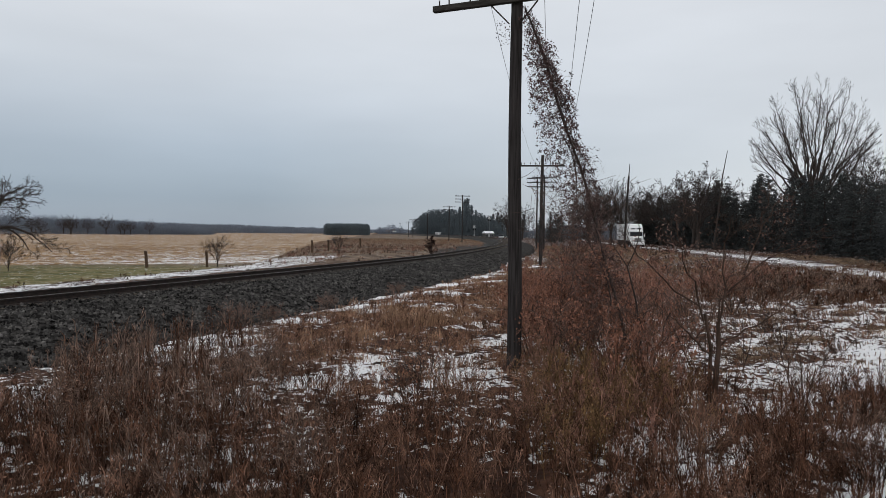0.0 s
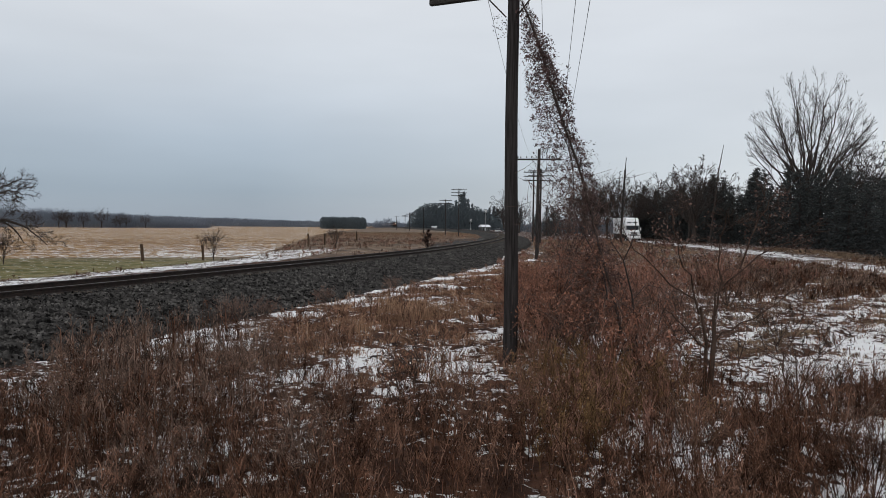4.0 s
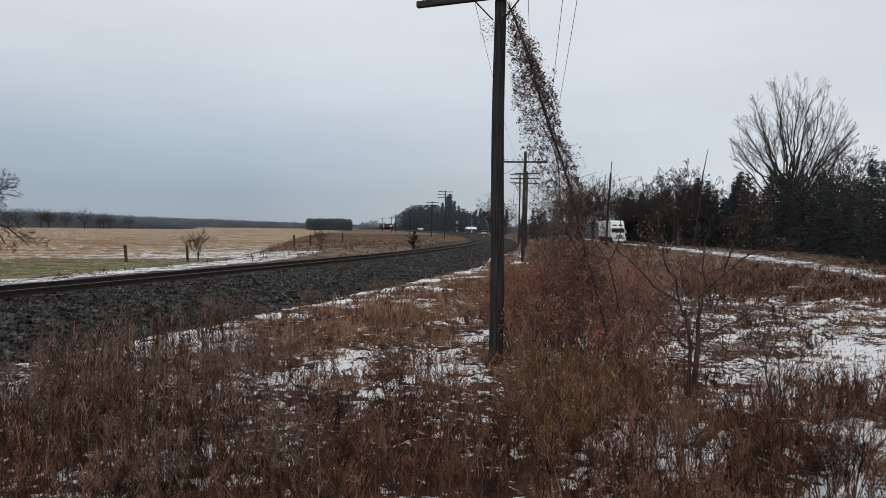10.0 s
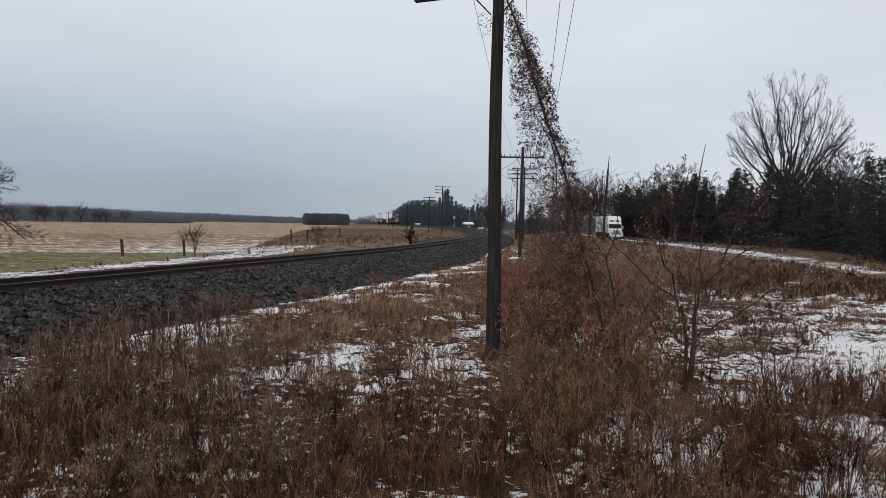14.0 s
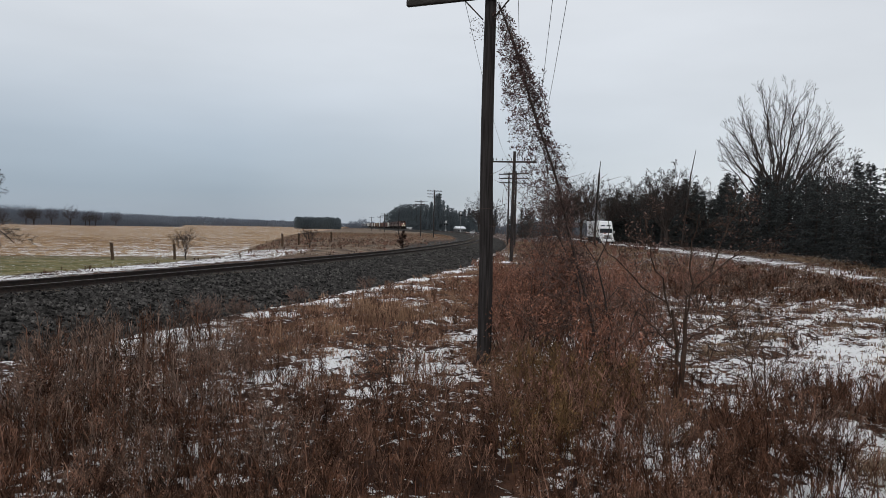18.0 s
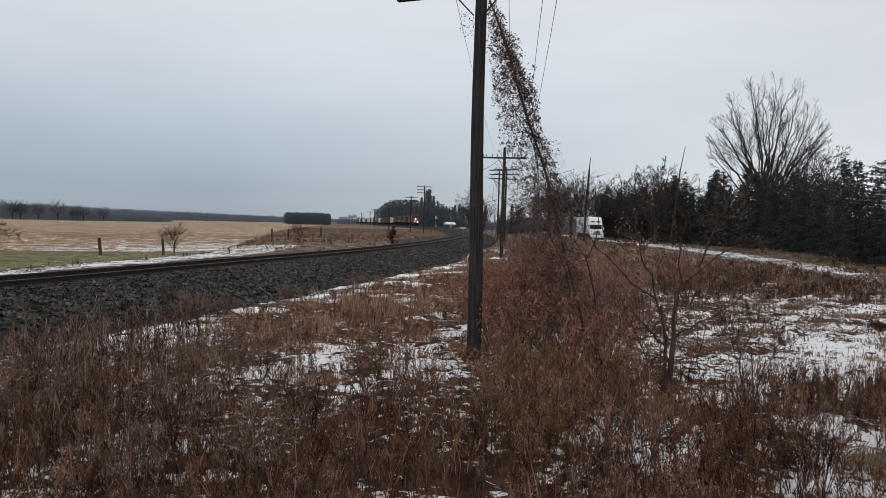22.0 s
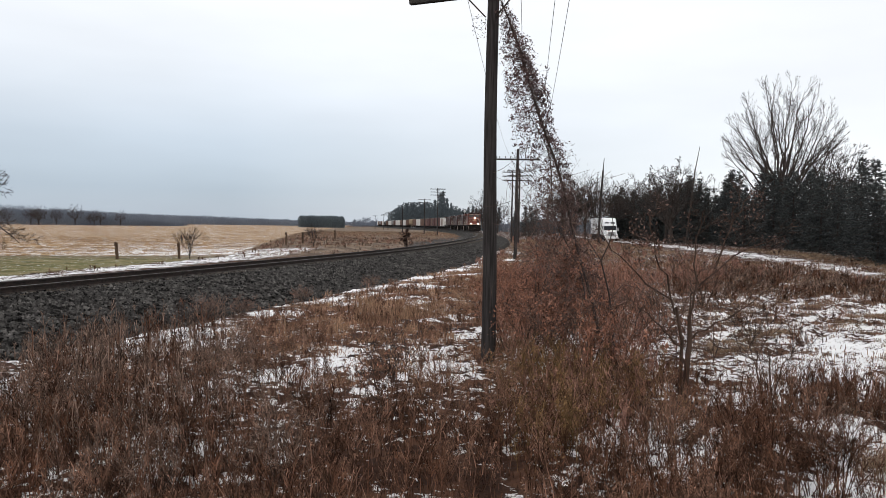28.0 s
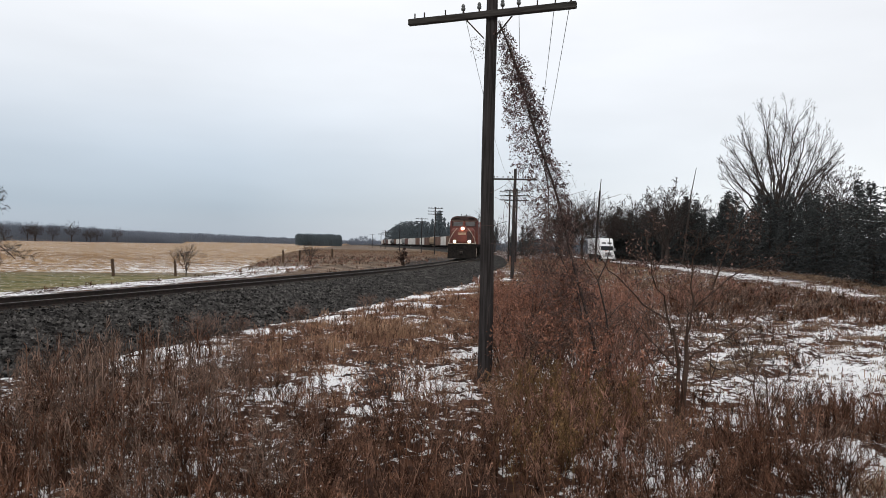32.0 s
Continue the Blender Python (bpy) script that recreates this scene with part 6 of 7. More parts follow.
# forked grey dead stem at the foot of the vine
dead = thing("dead_sapling", "forked pale grey dead stem beside the vine", "tree", m=pose(3.05, 11.6, 0.0))
part("trunk", Geo().tube([(0.25, 0, -0.1), (0.20, 0, 0.7), (0.12, 0, 1.3), (-0.02, 0.02, 1.85)], (0.019, 0.017, 0.015, 0.012), 7), M_TWIG, dead, smooth=True)
part("limb", Geo().tube([(-0.02, 0.02, 1.85), (0.10, 0, 2.12), (0.17, 0, 2.4), (0.13, 0, 2.75)], (0.011, 0.010, 0.008, 0.004), 6), M_TWIG, dead, smooth=True)
part("limb", Geo().tube([(-0.02, 0.02, 1.85), (-0.22, 0.05, 2.15), (-0.34, 0.1, 2.6)], (0.010, 0.008, 0.004), 6), M_TWIG, dead, smooth=True)
part("limb", Geo().tube([(0.14, 0, 1.2), (0.36, 0.05, 1.45), (0.62, 0.1, 1.4), (0.95, 0.1, 1.15)], (0.008, 0.007, 0.005, 0.003), 6), M_TWIG, dead, smooth=True)
place(shrub(82, 1.55, 3, "thin bare sapling standing in the snow", 0.28, 3, 0.016, "bare_sapling", 0.12, 0, 0.003), 4.72, 9.3, 0)
place(shrub(83, 1.3, 7, "low reddish bush beside the telegraph pole", 0.5, 3, 0.014, leaves=700, twig=M_TWIGRED, leaf=1.4), 1.75, 13.4, 0)
place(shrub(84, 2.2, 7, "tangled bare bush at the foot of the vine", 0.42, 4, 0.016, leaves=1900, twig=M_TWIGRED, kids=(2, 3), leaf=1.7), 2.5, 12.5, 50)
place(shrub(97, 1.65, 7, "leafy russet bush between the pole and the vine", 0.48, 4, 0.014, leaves=1300, twig=M_TWIGRED, kids=(2, 3), leaf=1.6), 1.95, 11.9, 0)
place(shrub(98, 1.35, 6, "low leafy russet bush before the vine's foot", 0.5, 4, 0.012, leaves=1000, twig=M_TWIGRED, kids=(2, 3), leaf=1.6), 2.75, 11.2, 140)
place(shrub(85, 2.6, 6, "tall tangled bush with russet leaves behind the vine", 0.45, 4, 0.018, leaves=1500, twig=M_TWIGRED, kids=(2, 4), leaf=1.5), 3.1, 14.6, 10)
place(shrub(86, 2.3, 6, "bare bush in the meadow brush", 0.5, 4, 0.018, leaves=700, twig=M_TWIGRED, kids=(2, 4)), 4.7, 16.5, 70)
place(shrub(87, 1.0, 6, "low dead bush by the ballast", 0.5, 3, 0.012, leaves=80), -4.6, 14.7, 20)
for k, (y, h, o) in enumerate(((17.4, 0.80, 6.7), (18.3, 0.62, 6.9), (21.6, 0.60, 6.8), (26.5, 0.55, 6.9))):
    place(shrub(92 + k, h, 9, "low twiggy greyish bush at the ballast's foot", 0.75, 3, 0.009, leaves=90, rmin=0.0030, twig=M_PALETWIG), float(line_x(y)) + o, y, 70 * k)
place(shrub(88, 1.25, 4, "slender dead weed bush among brown stalks", 0.4, 3, 0.012, leaves=200), -0.35, 8.6, 0)
place(shrub(89, 1.9, 5, "bare russet-leaved bush in the far brush", 0.5, 4, 0.022, leaves=700, twig=M_TWIGRED), 8.6, 21.0, 0)
place(shrub(90, 1.9, 6, "bare twiggy bush by the railway line", 0.5, 4, 0.022, leaves=200), 7.8, 42.0, 0)

ARCHING = ((1.85, 11.7, 1.75, 0), (2.45, 11.1, 1.5, 80), (3.15, 10.9, 1.6, 160), (4.35, 11.6, 1.9, 220), (2.2, 13.6, 2.0, 300), (3.7, 13.2, 1.9, 40), (1.9, 12.6, 1.5, 120), (2.7, 12.0, 1.3, 10), (3.0, 13.0, 1.8, 200),
           (3.5, 11.9, 1.4, 260), (4.2, 12.9, 1.7, 330), (4.8, 14.0, 1.9, 70), (2.5, 10.3, 1.2, 190), (3.4, 10.4, 1.3, 20), (5.2, 12.2, 1.6, 140), (2.1, 15.2, 1.8, 50))
for k, (x, y, h, turn) in enumerate(ARCHING):
    pale = k % 2 == 1
    place(shrub(100 + k, h, 3, "thin pale arching stems crossing in the brush" if pale else "thin dark arching stems rising from the russet brush", 0.62 if pale else 0.42, 3, 0.011, "bare_sapling", 0.01, 60, 0.0030, 0.5,
                M_PALETWIG if pale else None, (2, 3)), x, y, turn)


# ---- fence posts ----
M_POST = mat("old_brown_fence_post", (0.055, 0.036, 0.026), (0.10, 0.066, 0.046), 6, 0.9, bump=0.6, grain=30, stretch=(4, 4, 0.6), vary=0.25)


def fence_post(x, y, h=1.22, r=0.15, lean=(0, 0), label="weathered brown wooden fence post at the lawn's edge"):
    p = thing("fence_post", label, "fence post", "fence posts beside the field", m=pose(x, y, float(ground_z(x, y)), lean[0], lean[1], 0))
    k = r / 0.12
    part("post", Geo().tube([(0, 0, -0.3), (0.01 * k, 0, h * 0.3), (-0.02 * k, 0, h * 0.55), (0.0, 0, h - 0.30), (0.01, 0, h - 0.28), (0, 0, h - 0.02), (0, 0, h)], (r, r * 0.88, r * 0.95, r * 0.85, r * 0.66, r * 0.7, r * 0.55), 9), M_POST, p)
    part("stub", Geo().tube([(-r * 0.75, 0, h - 0.27), (-r * 0.72, 0, h - 0.06), (-r * 0.7, 0, h + 0.03)], (r * 0.5, r * 0.52, r * 0.4), 7), M_POST, p, "split top of the post")
    return p


fence_post(-21.3, 51.0, 1.24, 0.12, (0, -2.5))
fence_post(-17.4, 52.3, 1.12, 0.10, (0, -1))
for x, y in ((-13.0, 70.5), (-12.6, 78), (-11.3, 97)):
    fence_post(x, y, 1.25, 0.11, (0, 1), "dark fence post on the swell between line and field")

# ---- truck with semi-trailer on the snowy road ----
M_WHITE = mat("white_truck_paint", (0.82, 0.825, 0.83), (0.74, 0.745, 0.75), 2, 0.35, bump=0.05, spec=0.5)
M_DARKGLASS = mat("dark_glass", (0.02, 0.024, 0.028), (0.03, 0.034, 0.04), 2, 0.08, bump=0, spec=0.6)
M_BLACK = mat("black_underframe", (0.010, 0.0092, 0.0085), (0.024, 0.020, 0.018), 5, 0.9, bump=0.2)
M_TYRE = mat("tyre_rubber", (0.02, 0.02, 0.02), (0.035, 0.035, 0.035), 10, 0.9, bump=0.3)
M_GREYP = mat("grey_panel_print", (0.13, 0.135, 0.14), (0.30, 0.305, 0.31), 3, 0.5, bump=0.05)
M_CHROME = mat("chrome", (0.55, 0.56, 0.57), (0.45, 0.46, 0.47), 4, 0.25, 0.9, 0)
M_LAMPCLEAR = mat("clear_lamp_lens", (0.6, 0.6, 0.58), None, 4, 0.15, 0, 0, spec=0.6)


def wheel(parent, x, y, z, r=0.5, w=0.3, axis_y=False):
    g = Geo()
    d = np.array([0, 1, 0]) if axis_y else np.array([1, 0, 0])
    c = np.array([x, y, z])
    ws = [-w / 2, -w / 2 + 0.03, w / 2 - 0.03, w / 2]
    g.tube([c + d * a for a in ws], (r * 0.92, r, r, r * 0.92), 18)
    t = part("tyre", g, M_TYRE, parent)
    part("hub", Geo().tube([c + d * a for a in (-w / 2 - 0.02, w / 2 + 0.02)], (r * 0.45, r * 0.45), 12), M_CHROME, t)


def build_truck():
    """Faces -y, origin between the front wheels on the road."""
    tx, ty = 33.7, 123.0
    t = thing("semi_truck", "white sleeper-cab truck with a white box trailer on the snowy road", "truck", m=pose(tx, ty, float(ground_z(tx, ty)), 0, 0, -6.6))
    part("hood", Geo().box((0, 0.25, 1.38), (2.0, 1.8, 1.0), bevel=0.24), M_WHITE, t)
    part("bumper", Geo().box((0, -0.75, 0.62), (2.4, 0.3, 0.42), bevel=0.08), M_WHITE, t)
    part("grille", Geo().box((0, -0.66, 1.22), (0.95, 0.06, 0.50), bevel=0.02), M_GREYP, t, "grey radiator grille")
    part("grille_surround", Geo().box((0, -0.63, 1.22), (1.15, 0.05, 0.70), bevel=0.02), M_CHROME, t)
    for s in (-1, 1):
        part("fender", Geo().box((s * 1.0, 0.1, 1.0), (0.5, 1.3, 0.55), bevel=0.18), M_WHITE, t)
        part("headlight", Geo().box((s * 0.92, -0.60, 1.05), (0.36, 0.08, 0.20), bevel=0.04), M_LAMPCLEAR, t)
        mir = part("mirror", Geo().box((s * 1.42, 1.15, 2.05), (0.16, 0.2, 0.55), bevel=0.05), M_WHITE, t)
        part("mirror_arm", Geo().tube([(s * 1.15, 1.2, 2.25), (s * 1.4, 1.16, 2.25)], 0.025, 6), M_BLACK, mir)
        part("roof_window", Geo().box((s * 0.50, 1.36, 3.20), (0.72, 0.06, 0.30), bevel=0.03, rx=-38), M_DARKGLASS, t, "small dark window in the sleeper roof")
    cab = part("cab", Geo().box((0, 2.2, 1.95), (2.4, 2.3, 1.9), bevel=0.16), M_WHITE, t)
    part("windshield", Geo().box((0, 1.02, 2.28), (2.1, 0.06, 0.74), bevel=0.03), M_DARKGLASS, cab, "dark windscreen")
    for s in (-1, 1):
        part("side_window", Geo().box((s * 1.205, 1.7, 2.3), (0.04, 0.8, 0.55), bevel=0.02), M_DARKGLASS, cab)
    g = Geo()
    sec = [(1.15, 2.85, 1.2), (1.55, 3.4, 1.2), (2.0, 3.85, 1.2), (3.3, 4.02, 1.2)]
    vs, fs = [], []
    for y, z, hw in sec:
        vs += [(-hw, y, 2.8), (-hw * 0.95, y, z), (hw * 0.95, y, z), (hw, y, 2.8)]
    for i in range(3):
        for j in range(3):
            fs.append((i * 4 + j, i * 4 + j + 1, i * 4 + j + 5, i * 4 + j + 4))
    fs += [(0, 1, 2, 3), (12, 13, 14, 15)]
    part("sleeper_roof", g.add(vs, fs), M_WHITE, t, "tall white sleeper fairing")
    part("chassis", Geo().box((0, 4.0, 0.85), (1.0, 7.5, 0.3), bevel=0.03), M_BLACK, t)
    box = part("trailer", Geo().box((0, 10.8, 2.6), (2.58, 13.2, 2.95), bevel=0.04), M_WHITE, t, "white box trailer")
    part("trailer_underframe", Geo().box((0, 11.0, 0.98), (1.2, 12.5, 0.22), bevel=0.03), M_BLACK, box)
    for i, (y, z, w, h) in enumerate(((7.0, 3.4, 3.4, 0.22), (9.2, 2.6, 2.2, 0.7), (7.4, 1.9, 3.6, 0.16), (13.6, 2.8, 1.8, 0.4))):
        part("printed_panel", Geo().box((-1.294, y, z), (0.012, w, h)), M_GREYP, box, "grey print on the trailer side")
    for y in (0.2, 3.9, 5.2, 14.6, 15.9):
        for s in (-1, 1):
            wheel(t, s * 1.02, y, 0.5)


build_truck()

# ---- level crossing in the distance ----
M_ROOFSNOW = mat("snow_covered_roof", (0.78, 0.80, 0.83), (0.70, 0.72, 0.75), 1, 0.8, bump=0.2)
M_SIDING = mat("dark_stained_house_siding", (0.045, 0.043, 0.042), (0.08, 0.076, 0.072), 2, 0.8, bump=0.2)
M_GALV = mat("galvanised_steel", (0.42, 0.43, 0.44), (0.34, 0.35, 0.36), 5, 0.5, 0.5, 0.1)
M_SIGNWHITE = mat("white_sign_face", (0.74, 0.75, 0.76), (0.66, 0.67, 0.68), 3, 0.5, bump=0)
M_CARDARK = mat("dark_car_paint", (0.05, 0.055, 0.062), (0.08, 0.085, 0.09), 3, 0.25, bump=0, spec=0.5)
M_CARLIGHT = mat("silver_car_paint", (0.45, 0.46, 0.48), (0.4, 0.41, 0.43), 3, 0.3, bump=0, spec=0.5)


def car(x, y, turn, paint, label):
    c = thing("car", label, "car", "cars waiting at the level crossing", m=pose(x, y, float(ground_z(x, y)), 0, 0, turn))
    part("body", Geo().box((0, 0, 0.62), (1.8, 4.5, 0.62), bevel=0.14), paint, c)
    cab = part("cabin", Geo().box((0, 0.25, 1.16), (1.55, 2.3, 0.62), bevel=0.2), M_DARKGLASS, c, "dark glazed cabin")
    part("roof", Geo().box((0, 0.3, 1.475), (1.35, 1.8, 0.06), bevel=0.025), paint, cab)
    for s in (-1, 1):
        part("headlight", Geo().box((s * 0.65, -2.25, 0.72), (0.34, 0.06, 0.16), bevel=0.03), M_LAMPCLEAR, c)
        for yy in (-1.4, 1.4):
            wheel(c, s * 0.8, yy, 0.33, 0.33, 0.22)
    return c


def build_crossing():
    d = 232.0
    h = thing("house", "small house with a snow-covered roof among dark conifers", "house", m=pose(22.0, 345.0, 0.0, 0, 0, 14))
    part("wall", Geo().box((0, 0, 0.9), (4.2, 5.0, 1.9), bevel=0.02), M_SIDING, h)
    part("roof", Geo().add([(-2.3, -2.9, 2.0), (2.3, -2.9, 2.0), (2.3, 0, 3.05), (-2.3, 0, 3.05), (-2.3, 2.9, 2.0), (2.3, 2.9, 2.0),
                            (-2.3, -2.9, 1.9), (2.3, -2.9, 1.9), (-2.3, 2.9, 1.9), (2.3, 2.9, 1.9)],
                           [(0, 1, 2, 3), (3, 2, 5, 4), (0, 6, 7, 1), (4, 5, 9, 8), (6, 8, 9, 7), (0, 3, 4, 4), (1, 5, 2, 2), (0, 4, 8, 6), (1, 7, 9, 5)]), M_ROOFSNOW, h, "roof under snow")
    for x in (-1.3, 0.0, 1.3):
        w = part("window", Geo().box((x, -2.52, 1.0), (0.9, 0.06, 0.8), bevel=0.01), M_DARKGLASS, h)
        part("window_frame", Geo().box((x, -2.515, 1.0), (1.05, 0.05, 0.95), bevel=0.01), M_GALV, w)
    for x, y, tall in ((20.2, 310.0, 9.0), (12.6, 285.0, 4.8)):
        s = thing("crossing_signal", "railway crossing signal mast with crossed white boards", "signal", "crossing signals", m=pose(x, y, 0.3))
        part("mast", Geo().tube([(0, 0, 0), (0, 0, tall)], (0.09, 0.07), 8), M_GALV, s)
        for a in (45, -45):
            b = Geo().box((0, 0, 0), (1.25, 0.03, 0.2), bevel=0.005)
            b.v = [q @ np.array(pose(0, 0, 0, 0, a, 0).to_3x3()).T + np.array((0, -0.11 - 0.02 * (a > 0), tall - 0.45)) for q in b.v]
            part("crossbuck", b, M_SIGNWHITE, s, "white crossed board")
        for q in (-1, 1):
            part("lamp_hood", Geo().tube([(q * 0.42, -0.02, tall - 1.6), (q * 0.42, -0.2, tall - 1.6)], (0.28, 0.3), 12), M_BLACK, s, "round black signal lamp")
        part("base_cabinet", Geo().box((0.0, 0.15, 0.6), (0.5, 0.35, 1.2), bevel=0.03), M_GALV, s)
    bx = thing("equipment_cabinet", "white railway equipment cabinet on the verge", "cabinet", m=pose(-3.2, 445.0, -0.3, 0, 0, 10))
    part("body", Geo().box((0, 0, 1.1), (3.0, 2.0, 1.9), bevel=0.03), M_GALV, bx)
    part("roof", Geo().box((0, 0, 2.15), (3.4, 2.4, 0.5), bevel=0.04), M_ROOFSNOW, bx, "snow-covered lid")
    part("door", Geo().box((0.3, -1.015, 1.05), (0.9, 0.03, 1.6), bevel=0.01), M_SIGNWHITE, bx)
    car(21.6, 262.0, -8, M_CARLIGHT, "silver car waiting at the level crossing")
    car(24.4, 264.0, -5, M_CARDARK, "dark car waiting at the level crossing")

build_crossing()


# ---- the goods train ----
M_RED = mat("faded_red_locomotive_paint", (0.165, 0.044, 0.031), (0.085, 0.030, 0.024), 0.8, 0.55, bump=0.05, grain=6)
M_DARKRED = mat("sooty_dark_red_paint", (0.062, 0.024, 0.021), (0.032, 0.019, 0.018), 0.7, 0.6, bump=0.05, grain=6)
M_CREAM = mat("pale_striping", (0.42, 0.36, 0.30), (0.34, 0.28, 0.23), 3, 0.5, bump=0)
M_LETTER = mat("faded_pale_lettering", (0.40, 0.28, 0.20), (0.30, 0.2, 0.14), 3, 0.6, bump=0)
M_CARROOF = mat("sooty_car_roof", (0.045, 0.04, 0.038), (0.085, 0.075, 0.07), 2, 0.8, bump=0.1)
# cab glass with the sky's reflection put into its grey base colour
M_WINDOW = mat("sky_greyed_cab_glass", (0.10, 0.09, 0.088), (0.06, 0.055, 0.053), 2, 0.12, bump=0, spec=0.9)
M_HEAD = mat("lit_headlight", (1.0, 0.86, 0.62), (1.0, 0.86, 0.62), 1, 0.4, bump=0, glow=14.0)
M_FREIGHT = {
    "maroon": mat("faded_maroon_boxcar_paint", (0.080, 0.038, 0.035), (0.120, 0.056, 0.050), 0.9, 0.75, bump=0.1, vary=0.2),
    "brown": mat("oxide_brown_boxcar_paint", (0.11, 0.062, 0.045), (0.17, 0.098, 0.072), 0.9, 0.8, bump=0.1, vary=0.2),
    "white": mat("dirty_white_car_paint", (0.62, 0.61, 0.59), (0.48, 0.46, 0.43), 0.8, 0.6, bump=0.1, vary=0.12),
    "tan": mat("tan_hopper_paint", (0.34, 0.25, 0.16), (0.27, 0.2, 0.135), 0.9, 0.75, bump=0.1, vary=0.2),
    "grey": mat("grey_hopper_paint", (0.27, 0.27, 0.265), (0.2, 0.2, 0.195), 0.9, 0.7, bump=0.1, vary=0.2),
    "black": mat("black_tank_paint", (0.035, 0.034, 0.033), (0.06, 0.056, 0.052), 1.2, 0.6, bump=0.1),
}


def bogie(parent, y, axles=2, pitch=1.75):
    b = part("bogie", Geo().box((0, y, 0.62), (2.2, pitch * (axles - 1) + 0.9, 0.32), bevel=0.05), M_BLACK, parent, "black wheel truck")
    for k in range(axles):
        yy = y + (k - (axles - 1) / 2) * pitch
        g = Geo()
        for s in (-1, 1):
            c = np.array([s * 0.76, yy, 0.46])
            g.tube([c + np.array([a, 0, 0]) for a in (-0.065, 0.065)], (0.46, 0.46), 16)
        g.tube([(-0.9, yy, 0.46), (0.9, yy, 0.46)], 0.09, 8)
        part("wheelset", g, M_IRON, b)


def prism(outline, y0, y1):
    """An outline across (x, z) drawn out along y."""
    k = len(outline)
    mid = np.mean(outline, 0)
    v = [(x, y0, z) for x, z in outline] + [(x, y1, z) for x, z in outline] + [(mid[0], y0, mid[1]), (mid[0], y1, mid[1])]
    f = [(i, (i + 1) % k, k + (i + 1) % k, k + i) for i in range(k)]
    f += [(i, (i + 1) % k, 2 * k, 2 * k) for i in range(k)] + [(k + i, k + (i + 1) % k, 2 * k + 1, 2 * k + 1) for i in range(k)]
    return Geo().add(v, f)


